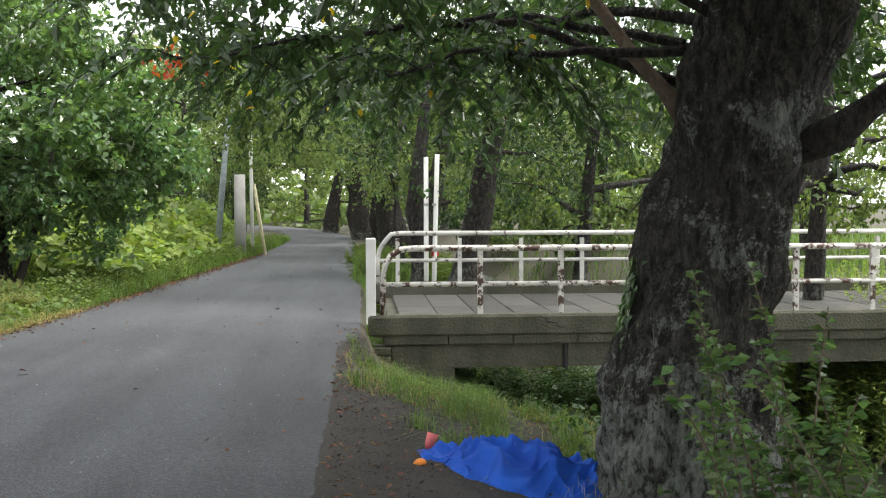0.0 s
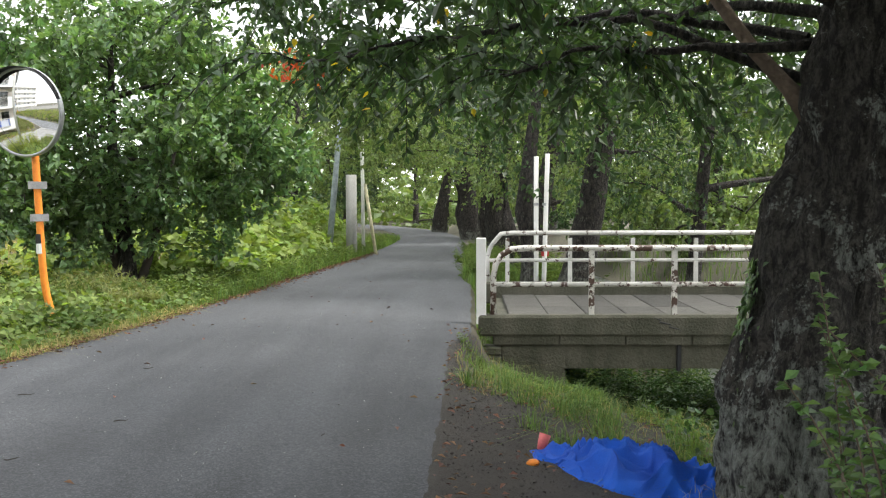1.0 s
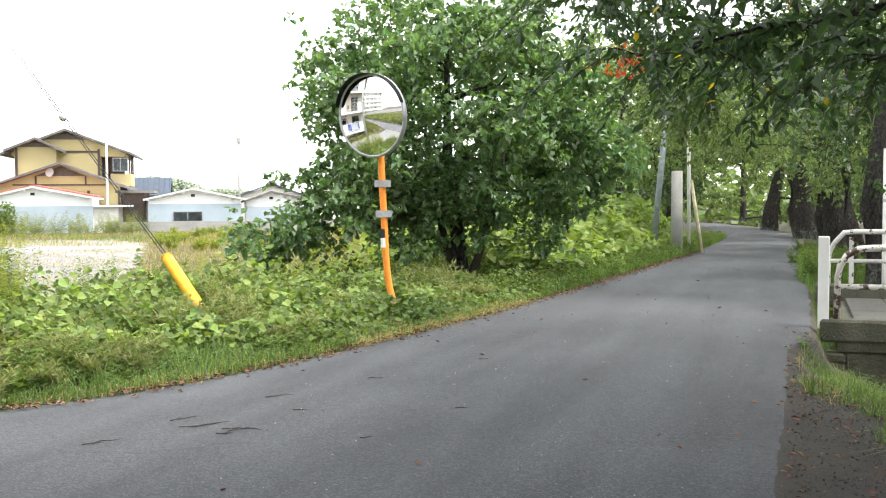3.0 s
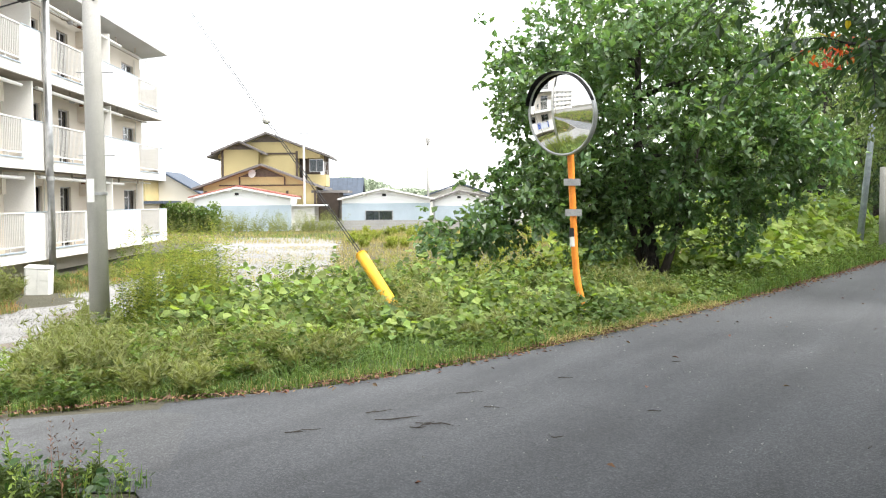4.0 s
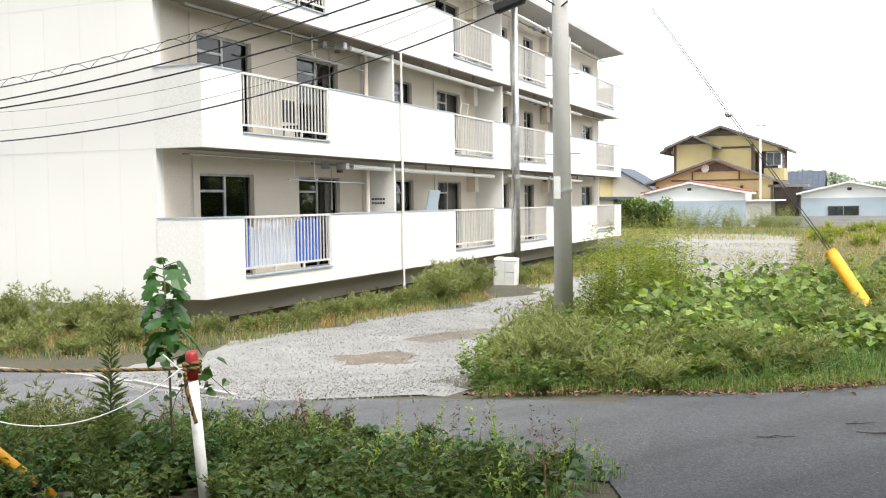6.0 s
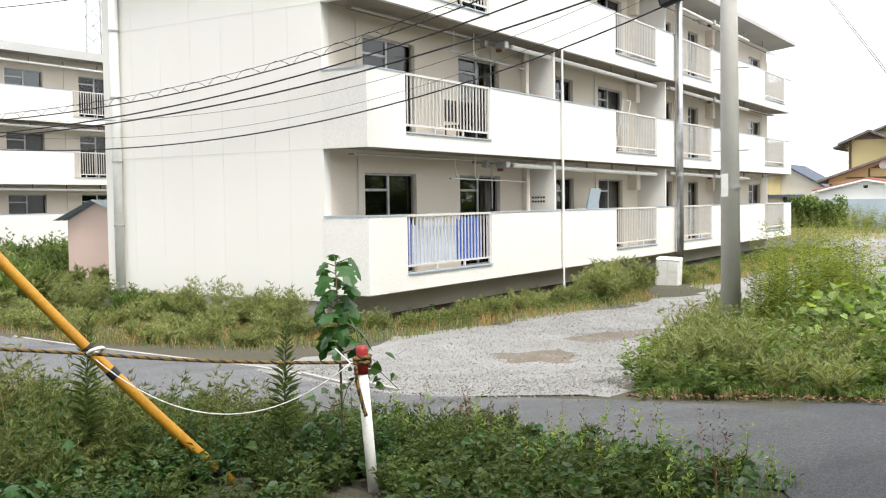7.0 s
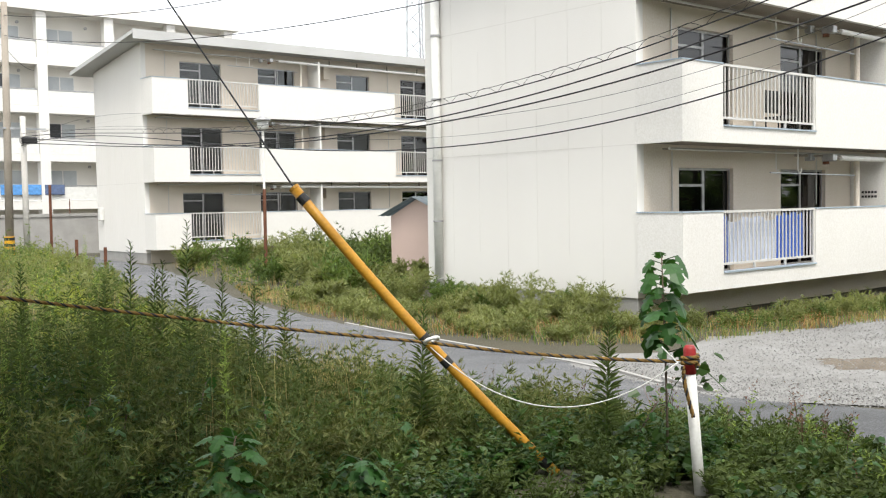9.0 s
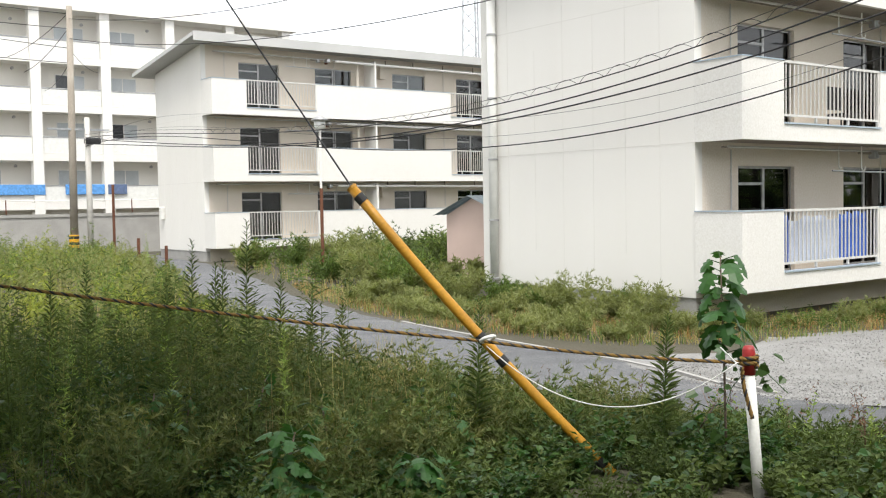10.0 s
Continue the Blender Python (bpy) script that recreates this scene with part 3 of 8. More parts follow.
def flats_window(parent, ya, yb, za, zb, x):
    win = part("window", boxes((x, x + 0.02, ya + 0.02, yb - 0.02, zb - 0.045, zb), (x, x + 0.02, ya, ya + 0.04, za, zb), (x, x + 0.02, yb - 0.04, yb, za, zb),
                               (x, x + 0.02, ya, yb, za, za + 0.04)), aluminium, parent)
    mid = (ya + yb) / 2
    part("stile", boxes((x - 0.035, x + 0.015, mid - 0.035, mid + 0.035, za + 0.04, zb - 0.045)), aluminium, win)
    part("transom", boxes((x - 0.01, x + 0.015, ya + 0.04, mid - 0.035, zb - 0.36, zb - 0.31)), aluminium, win)
    part("pane", boxes((x - 0.012, x - 0.008, ya + 0.03, mid, za + 0.03, zb - 0.03)), window_glass, win)
    part("pane", boxes((x - 0.03, x - 0.026, mid, yb - 0.03, za + 0.03, zb - 0.03)), window_glass, win)
    return win


BARS = {}


def barred_railing(parent, y0, y1, z0, z1, x):
    """Railing frame with each bar a piece of its own."""
    rl = part("railing", boxes((x - 0.025, x + 0.025, y0, y1, z1 - 0.045, z1), (x - 0.015, x + 0.015, y0, y1, z0 + 0.1, z0 + 0.14),
                               (x - 0.02, x + 0.02, y0, y0 + 0.04, z0, z1 - 0.045), (x - 0.02, x + 0.02, y1 - 0.04, y1, z0, z1 - 0.045)), rail_grey, parent, "pale grey barred railing")
    h = z1 - z0 - 0.18
    key = round(h, 3)
    if key not in BARS:
        bm = boxes((-0.01, 0.01, -0.012, 0.012, 0, h))
        BARS[key] = bpy.data.meshes.new("bar")
        bm.to_mesh(BARS[key])
        bm.free()
        BARS[key].materials.append(rail_grey)
    n = int((y1 - y0) / 0.125)
    for i in range(1, n):
        o = new("bar", BARS[key])
        o.parent = rl
        o.location = (x, y0 + (y1 - y0) * i / n, z0 + 0.13)
    for y in ((2 * y0 + y1) / 3, (y0 + 2 * y1) / 3):
        part("foot", boxes((x - 0.02, x + 0.02, y - 0.018, y + 0.018, z0, z0 + 0.1)), rail_grey, rl)
    return rl


WINDOWS = [(1.25, 3.05), (4.8, 6.65), (9.7, 10.8), (12.5, 14.3)]
OPENINGS = [(1.2, 4.42), (11.35, 14.5)]


def apartment_block(m, label, mirror=True, wide=6.0, floor_drop=0.6, windows=WINDOWS, openings=OPENINGS):
    """Three-storey block; its near front corner is the origin, the front runs along +y and faces +x."""
    LEN = 31.2
    b = thing("apartment_building", m, label, "building", "flats")
    wins = windows + ([(LEN - q, LEN - p) for p, q in windows[::-1]] if mirror else [])
    opens = openings + [(LEN - q, LEN - p) for p, q in openings[::-1]]
    holes = []
    for k in range(3):
        for p, q in wins:
            holes.append((p, q, 0.14 + STOREY * k, 2.2 + STOREY * k))
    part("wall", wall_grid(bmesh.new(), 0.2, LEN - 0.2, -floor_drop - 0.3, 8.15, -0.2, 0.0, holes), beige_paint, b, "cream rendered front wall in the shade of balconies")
    g = part("gable_wall", boxes((-wide, 0, 0, 0.2, -0.2, 7.4)), gable_paint, b, "off-white rendered end wall with vertical joints")
    bm = bmesh.new()
    v = [bm.verts.new(p) for p in ((-wide, 0, 7.4), (0, 0, 7.4), (0, 0, 8.15), (-wide, 0, 7.45), (-wide, 0.2, 7.4), (0, 0.2, 7.4), (0, 0.2, 8.15), (-wide, 0.2, 7.45))]
    for f in ((0, 1, 2, 3), (7, 6, 5, 4), (3, 2, 6, 7), (1, 5, 6, 2), (0, 3, 7, 4)):
        bm.faces.new([v[i] for i in f])
    part("gable_top", bm, gable_paint, g)
    for i in range(1, 7):
        x = -wide + wide * i / 7 + 0.05
        part("joint", boxes((x - 0.004, x + 0.004, -0.003, 0.0, -0.2 + (i * 0.37) % 1.1, 7.4 - (i * 1.3) % 3.1)), joint_grey, g)
    for z in (2.61, 5.28):
        part("joint", boxes((-wide, 0, -0.003, 0.0, z - 0.008, z + 0.008)), joint_grey, g)
    part("plinth", boxes((-wide + 0.03, -0.03, 0.03, 0.25, -floor_drop - 0.9, -0.2)), concrete, b, "grey concrete plinth")
    part("far_gable_wall", boxes((-wide, 0, LEN - 0.2, LEN, -floor_drop - 0.5, 7.6)), gable_paint, b)
    part("back_wall", boxes((-wide, -wide + 0.2, 0.2, LEN - 0.2, -floor_drop - 0.5, 7.5)), gable_paint, b)
    for k in range(4):
        z = -0.04 + STOREY * k
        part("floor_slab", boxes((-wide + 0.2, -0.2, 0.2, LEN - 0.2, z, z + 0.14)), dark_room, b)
    for y in (7.8, 15.6, 23.4):
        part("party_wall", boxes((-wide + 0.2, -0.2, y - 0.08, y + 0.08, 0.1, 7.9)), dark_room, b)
    # sloping roof with eaves
    bm = bmesh.new()
    prof = [(-wide - 0.75, 7.38), (1.05, 8.3), (1.05, 8.44), (-wide - 0.75, 7.55)]
    ends = [[bm.verts.new((x, y, z)) for x, z in prof] for y in (-0.75, LEN + 0.75)]
    bm.faces.new(ends[0])
    bm.faces.new(ends[1][::-1])
    for i in range(4):
        bm.faces.new((ends[0][i], ends[1][i], ends[1][(i + 1) % 4], ends[0][(i + 1) % 4]))
    part("roof", bm, roof_pale, b, "pale grey concrete roof with wide eaves")
    for k in range(3):
        dz = STOREY * k
        bal = part("balcony", boxes((0.0, 0.918, -0.02, 0.1, -0.06 + dz, 1.36 + dz)), white_paint, b,
                   "white rendered balcony with solid parapet and barred openings")
        hol = [(p, q, 0.26 + dz, 1.36 + dz) for p, q in opens]
        part("parapet", wall_grid(bmesh.new(), -0.022, LEN + 0.002, -0.06 + dz, 1.36 + dz, 0.92, 1.02, hol), white_paint, bal)
        edges = [-0.03] + [e for o in opens for e in o] + [LEN + 0.02]
        for a, c in zip(edges[::2], edges[1::2]):
            part("coping", boxes((0.895, 1.035, a, c, 1.36 + dz, 1.383 + dz)), coping_blue, bal, "blue-grey metal coping")
        part("coping", boxes((0.0, 0.894, -0.035, 0.115, 1.36 + dz, 1.383 + dz)), coping_blue, bal)
        for p, q in opens:
            barred_railing(b, p, q, 0.28 + dz, 1.38 + dz, 0.97)
            part("sill", boxes((0.9, 1.05, p, q, 0.24 + dz, 0.268 + dz)), coping_blue, bal)
        part("end_wall", boxes((0.0, 0.918, LEN - 0.1, LEN, -0.06 + dz, 1.36 + dz)), white_paint, bal)
        # slab colour holds grime and also the shade below each balcony
        part("slab", boxes((0, 0.918, 0.1, LEN - 0.1, -0.04 + dz, 0.1 + dz)), soffit, bal, "stained concrete slab with balcony shade in its colour")
        for y in (7.8, 15.6, 23.4):
            part("screen", boxes((0.002, 0.9, y - 0.04, y + 0.04, 0.1 + dz, 2.55 + dz)), white_paint, bal, "white dividing screen")
        for y in (5.35, 20.6):
            v = part("pipe_valve", boxes((0.62, 0.98 - 0.08, y, y + 0.16, 2.34 + dz, 2.5 + dz), (0.4, 0.56, y - 0.3, y - 0.12, 2.36 + dz, 2.52 + dz), bevel=0.02), aluminium, bal, "grimy metal pipe fittings")
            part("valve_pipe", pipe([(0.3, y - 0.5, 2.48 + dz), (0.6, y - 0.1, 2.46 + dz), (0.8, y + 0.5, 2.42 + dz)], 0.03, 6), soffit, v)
            part("valve_wheel", pipe([(0.7, y + 0.05, 2.28 + dz), (0.7, y + 0.05, 2.34 + dz)], 0.07, 10), rust, v)
        for x_, r_ in ((0.28, 0.018), (0.42, 0.026)):
            part("conduit", pipe([(x_, 0.4, 2.52 + dz), (x_, LEN - 0.4, 2.5 + dz)], r_, 6), soffit if r_ < 0.02 else rail_grey, bal)
        for y in (8.4, 9.9, 11.6, 13.4, 17.4, 19.2, 21.4, 24.6, 27.3):
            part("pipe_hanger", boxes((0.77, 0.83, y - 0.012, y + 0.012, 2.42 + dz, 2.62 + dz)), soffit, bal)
        for y in (1.0, 6.2, 12.2, 18.8, 25.0, 30.0):
            part("drop_conduit", pipe([(0.03, y, 2.5 + dz), (0.03, y, 1.5 + dz - (y % 3) * 0.3)], 0.014, 6), rail_grey, bal)
        for y in (8.6, 14.9, 16.2, 22.5):
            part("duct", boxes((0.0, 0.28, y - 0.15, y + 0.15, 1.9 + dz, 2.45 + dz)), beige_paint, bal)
        part("gutter_pipe", pipe([(0.8, 5.8, 2.42 + dz), (0.8, 15.0, 2.36 + dz)], 0.055), rail_white, bal, "white drain pipe")
        part("gutter_pipe", pipe([(0.8, 16.2, 2.42 + dz), (0.8, 25.2, 2.36 + dz)], 0.055), rail_white, bal)
        part("drain", pipe([(0.5, 7.1, 0.1 + dz), (0.5, 7.1, 2.5 + dz)], 0.06), beige_paint, bal)
        part("drain", pipe([(0.5, 22.9, 0.1 + dz), (0.5, 22.9, 2.5 + dz)], 0.06), beige_paint, bal)
        part("laundry_pole", pipe([(0.55, 3.5, 2.1 + dz), (0.55, 6.9, 2.06 + dz)], 0.016), steel, bal, "thin steel laundry pole")
        part("laundry_hook", pipe([(0.55, 4.55, 2.6 + dz), (0.55, 4.55, 2.16 + dz), (0.55, 4.6, 2.1 + dz), (0.55, 4.67, 2.12 + dz), (0.55, 4.69, 2.2 + dz)], 0.014, 6), rail_white, bal)
        part("laundry_hook", pipe([(0.35, 4.05, 2.6 + dz), (0.35, 4.05, 2.2 + dz), (0.35, 4.1, 2.14 + dz), (0.35, 4.16, 2.18 + dz)], 0.014, 6), rail_white, bal)
        for p, q in wins:
            flats_window(b, p, q, 0.14 + dz, 2.2 + dz, -0.1)
    return b


flats = apartment_block(pose(-11.75, 14.49, 0), "cream three-storey block of flats with white balconies among weeds")
flats_rear = apartment_block(pose(-38.2, 16.75, 0), "cream three-storey block of flats beyond the weedy lane", wide=4.9,
                             windows=[(1.65, 3.5), (5.25, 7.1), (9.3, 11.15), (13.0, 14.8)], openings=[(1.47, 4.7), (11.85, 13.85)])

# white down pipe on the end wall
p = thing("drain_pipe", pose(-17.25, 14.38, 0), "white plastic drain pipe fixed to the end wall", "pipe")
part("pipe", pipe([(0, 0, -0.75), (0, 0, 7.4)], 0.1, 12), white_plastic, p, smooth=True)
for z in (-0.1, 1.2, 2.55, 3.9, 5.3):
    part("bracket", pipe([(0, 0, z - 0.02), (0, 0, z + 0.02)], 0.115, 12), aluminium, p)
p = thing("drain_pipe", pose(-10.66, 22.34, 0), "thin white drain pipe down the balcony fronts", "pipe")
part("pipe", pipe([(0, 0, -0.7), (0, 0, 5.24), (-0.35, 0, 5.3)], 0.028, 8), rail_white, p)
p = thing("steel_pole", pose(-10.55, 30.55, 0), "tall galvanised steel pole standing against the balconies", "pole")
part("pole", pipe([(0, 0, -0.8), (0, 0, 8.0)], [0.11, 0.09], 12), steel, p, smooth=True)
part("pole_collar", pipe([(0, 0, 2.3), (0, 0, 2.42)], 0.125, 12), aluminium, p)
part("conduit", pipe([(-0.14, 0.1, 2.3), (-0.14, 0.1, 7.7)], 0.04, 8), rail_white, p)
part("splice_box", boxes((-0.22, 0.22, -1.5, -0.1, 7.85, 8.15), bevel=0.06), black_rubber, p, "black cable splice box")

part("fascia", boxes((1.052, 1.08, -0.75, 31.95, 8.1, 8.47)), roof_pale, flats_rear, "pale roof fascia")
screen_text = thing("wall_notice", pose(-11.75, 14.49, 0), "two short lines of small dark writing on the screen wall", "notice")
for z_ in (1.66, 1.56):
    for k_ in range(5):
        part("writing_bar", boxes((0.28 + k_ * 0.075, 0.335 + k_ * 0.075, 7.755, 7.758, z_, z_ + 0.05)), cable_black, screen_text)

# ---- traffic mirror ----
MX, MY = 2.55, 14.55
mz = gz(MX, MY)
mirror = thing("traffic_mirror", pose(MX, MY, 0), "round convex road mirror on a bent orange pole in grass", "mirror")
part("pole", pipe([(0.13, -0.02, mz - 0.2), (0.12, -0.02, mz + 0.06), (0.05, 0, 0.35), (0.02, 0, 0.55), (0.0, 0, 0.8), (-0.06, 0, 2.2), (-0.1, 0, 3.15)], 0.05, 12), orange_paint, mirror, "bent orange enamelled pole", True)
mn = Vector((-0.733, -0.68, -0.10)).normalized()
mc = Vector((-0.22, -0.12, 2.83))
disc = mn.to_track_quat('Z', 'Y').to_matrix().to_4x4()
disc = Matrix.Translation(mc) @ disc
R = 0.59


def lathe(prof, sides=40):
    bm = bmesh.new()
    rings = [[bm.verts.new((r * math.cos(k * math.tau / sides), r * math.sin(k * math.tau / sides), z)) for k in range(sides)] if r > 1e-6 else [bm.verts.new((0, 0, z))] for r, z in prof]
    for a, b in zip(rings, rings[1:]):
        for k in range(sides):
            j = (k + 1) % sides
            if len(a) == 1:
                bm.faces.new((a[0], b[k], b[j]))
            elif len(b) == 1:
                bm.faces.new((a[k], a[j], b[0]))
            else:
                bm.faces.new((a[k], a[j], b[j], b[k]))
    return bm


face = part("mirror_face", lathe([((R - 0.02) * k / 10, 0.066 * (1 - (k / 10) ** 2)) for k in range(10, -1, -1)]), mirror_glass, mirror, "curved reflecting face", True)
face.matrix_local = disc
bm = lathe([(R - 0.025, 0.005), (R, 0.02), (R + 0.012, 0.0), (R + 0.012, -0.06), (R * 0.7, -0.12), (0, -0.13)])
rim = part("mirror_back", bm, steel, mirror, "grey steel rim and back", True)
rim.matrix_local = disc
# hood over the upper rim
bm = bmesh.new()
upl = (disc.to_3x3().inverted() @ Vector((0, 0, 1))).normalized()
ua = math.atan2(upl.y, upl.x)
for i in range(25):
    a = ua + radians(-75 + 150 * i / 24)
    w = 0.11 * math.cos(radians(-75 + 150 * i / 24)) ** 0.6 + 0.02
    for r, z in ((R + 0.013, -0.02), (R + 0.02, w)):
        bm.verts.new((r * math.cos(a), r * math.sin(a), z))
bm.verts.ensure_lookup_table()
for i in range(24):
    bm.faces.new((bm.verts[2 * i], bm.verts[2 * i + 1], bm.verts[2 * i + 3], bm.verts[2 * i + 2]))
bmesh.ops.solidify(bm, geom=bm.faces[:], thickness=0.004)
hood = part("hood", bm, black_rubber, mirror, "black hood", True)
hood.matrix_local = disc
for z in (1.86, 1.42):
    x = -0.03 - (z - 1.4) * 0.04
    part("clamp", boxes((x - 0.12, x + 0.12, -0.065, -0.045, z - 0.05, z + 0.05), (x - 0.06, x + 0.06, -0.06, 0.07, z - 0.035, z + 0.035)), aluminium, mirror, "galvanised clamp")
part("sticker", pipe([(-0.022, 0, 0.93), (-0.026, 0, 1.07)], 0.0515, 12), white_plastic, mirror, "torn white sticker")
part("tape", pipe([(-0.026, 0, 1.07), (-0.035, 0, 1.2)], 0.0515, 12), black_rubber, mirror)

# ---- utility poles and stays ----
def utility_pole(name, x, y, r0, r1, top, label, lean=(0, 0), mat=None):
    p = thing(name, pose(x, y, 0), label, "utility pole")
    z0 = gz(x, y) - 0.3
    part("pole", pipe([(0, 0, z0), (lean[0], lean[1], top)], [r0, r1], 16), mat or pole_concrete, p, smooth=True)
    return p


near_pole = utility_pole("utility_pole", -4.27, 14.5, 0.145, 0.1, 9.0, "grey concrete utility pole in weeds by the gravel drive", (-0.05, 0))
part("number_plate", boxes((-0.10, 0.0, -0.145, -0.135, 1.62, 1.95)), white_plastic, near_pole, "small white blank plate")
for z in (3.45, 2.28, 4.6):
    part("step_bolt", pipe([(-0.26, 0, z), (0.26, 0, z)], 0.008, 6), steel, near_pole)
part("band", pipe([(0, 0, 1.72), (0, 0, 1.76)], 0.139, 16), steel, near_pole)


def stay(name, a, b, wire_to, r, label, bands=(), double=False):
    st = thing(name, pose(0, 0, 0), label, "stay guard")
    a, b, c = Vector(a), Vector(b), Vector(wire_to)
    d = (b - a)
    bow = Vector((0, 0, -0.05 if not double else 0))
    part("guard", pipe([a + d * t + bow * (4 * t * (1 - t)) for t in np.linspace(0, 1, 9)], [r * 0.96] * 9, 12), guard_amber if r < 0.05 else yellow_plastic, st, "yellow plastic tube", True)
    part("guard_cap", pipe([b - d * 0.004, b + d * 0.004], r * 1.04, 12), guard_amber if r < 0.05 else yellow_plastic, st)
    for t in bands:
        part("band", pipe([a + d * (t - 0.012) + bow * (4 * t * (1 - t)), a + d * (t + 0.012) + bow * (4 * t * (1 - t))], r * 1.06, 12), black_rubber, st, "black tape band")
    side = Vector((0.03, 0, 0)) if double else Vector()
    part("wire", pipe([b - side * 0.5, c], 0.007 if double else 0.006, 5), cable_black, st, "stay wire")
    if double:
        part("wire", pipe([b + side, c + side], 0.007, 5), cable_black, st)
        e_ = b.lerp(c, 0.51)
        part("insulator", pipe([e_ - d.normalized() * 0.07, e_ - d.normalized() * 0.035, e_, e_ + d.normalized() * 0.035, e_ + d.normalized() * 0.07], [0.02, 0.055, 0.065, 0.055, 0.02], 10), pole_concrete, st, "grey egg-shaped insulator", True)
    return st


stay("pole_stay", (0.12, 13.4, -0.1), (-0.55, 14.7, 0.82), (-3.6, 17.6, 4.9), 0.085, "thick yellow guard tube on a stay wire in weeds", double=True)
stay("pole_stay", (-4.24, 4.34, -0.03), (-5.30, 3.21, 1.71), (-7.74, 2.77, 4.35), 0.032, "thin yellow guard tube on a stay wire above weeds", (0.045, 0.42, 0.5, 0.965))

# ---- bridge ----
BU0, BU1, BS0, BS1 = 13.3, 17.9, 0.32, 10.7
BM = Matrix(((AY, AX, 0, 0), (-AX, AY, 0, 0), (0, 0, 1, 0), (0, 0, 0, 1)))     # x across the road, y along it
bridge = thing("footbridge", BM, "old mossy concrete footbridge with rusty white railings", "bridge")
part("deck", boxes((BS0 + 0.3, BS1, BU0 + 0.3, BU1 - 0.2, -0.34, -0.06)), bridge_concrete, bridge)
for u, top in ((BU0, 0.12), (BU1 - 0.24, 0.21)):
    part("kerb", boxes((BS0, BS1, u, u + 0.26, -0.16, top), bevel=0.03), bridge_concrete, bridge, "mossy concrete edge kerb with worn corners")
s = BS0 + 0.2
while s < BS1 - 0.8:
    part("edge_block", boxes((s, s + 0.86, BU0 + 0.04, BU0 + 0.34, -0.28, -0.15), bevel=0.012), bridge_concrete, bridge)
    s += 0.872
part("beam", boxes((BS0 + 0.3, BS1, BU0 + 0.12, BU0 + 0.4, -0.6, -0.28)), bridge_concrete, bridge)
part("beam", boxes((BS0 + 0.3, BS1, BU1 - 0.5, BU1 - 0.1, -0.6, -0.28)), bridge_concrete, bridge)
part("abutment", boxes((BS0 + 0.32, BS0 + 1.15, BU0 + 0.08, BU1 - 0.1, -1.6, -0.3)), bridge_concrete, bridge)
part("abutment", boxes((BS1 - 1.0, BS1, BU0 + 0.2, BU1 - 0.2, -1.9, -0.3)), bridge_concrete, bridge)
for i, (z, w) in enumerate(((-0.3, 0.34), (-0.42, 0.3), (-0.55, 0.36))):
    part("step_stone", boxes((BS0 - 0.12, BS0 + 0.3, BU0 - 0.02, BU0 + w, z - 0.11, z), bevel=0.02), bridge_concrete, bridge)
# black rod standing in for the shade of a vertical recess
part("down_pipe", pipe([(BS0 + 2.65, BU0 + 0.1, -0.62), (BS0 + 2.65, BU0 + 0.1, -0.28)], 0.035), black_rubber, bridge)
for x0_, z0_ in ((2.3, 0.09),):
    zig = [(BS0 + x0_ + (0.05 * math.sin(k * 2.6) + 0.06 * k), BU0 - 0.001, z0_ - 0.03 * k) for k in range(7)]
    part("crack", pipe(zig, [0.004, 0.011, 0.016, 0.008, 0.013, 0.007, 0.003], 5), black_rubber, bridge, "dark crack in the kerb")
s = BS0 + 0.45
while s < BS1 - 0.7:
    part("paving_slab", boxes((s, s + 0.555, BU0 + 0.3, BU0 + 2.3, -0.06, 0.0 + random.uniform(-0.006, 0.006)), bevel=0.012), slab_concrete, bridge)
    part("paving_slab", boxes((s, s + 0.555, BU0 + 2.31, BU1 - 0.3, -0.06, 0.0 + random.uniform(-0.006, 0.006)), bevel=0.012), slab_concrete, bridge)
    s += 0.565


def bridge_rail(u, mat, posts, end, dz=0.0):
    rl = part("railing", pipe([(BS0 + 0.2, u, 0.12), (BS0 + 0.2, u, 0.62), (BS0 + 0.23, u, 0.78), (BS0 + 0.31, u, 0.91), (BS0 + 0.44, u, 0.985 + dz), (BS0 + 0.62, u, 1.0 + dz), (end, u, 1.0 + dz)], 0.042, 10), mat, bridge,
              "white enamelled tube railing flaking to rust", True)
    part("rail", pipe([(BS0 + 0.22, u, 0.52 + dz), (end, u, 0.52 + dz)], 0.033, 10), mat, rl, smooth=True)
    for s in posts:
        part("post", boxes((s - 0.035, s + 0.035, u - 0.03, u + 0.03, 0.1, 0.98)), mat, rl)
    return rl


bridge_rail(BU0 + 0.13, rail_paint_worn, [BS0 + 1.5 + 1.09 * i for i in range(9)], BS1)
bridge_rail(BU1 - 0.1, rail_paint, [BS0 + 0.55 + 1.1 * i for i in range(10)], BS1, 0.07)
post = thing("marker_post", BM @ pose(BS0 + 0.04, BU0 + 0.1, 0), "square white marker post at the bridge corner", "post")
part("post", boxes((-0.065, 0.065, -0.065, 0.065, 0.0, 1.14), bevel=0.008), rail_white, post)

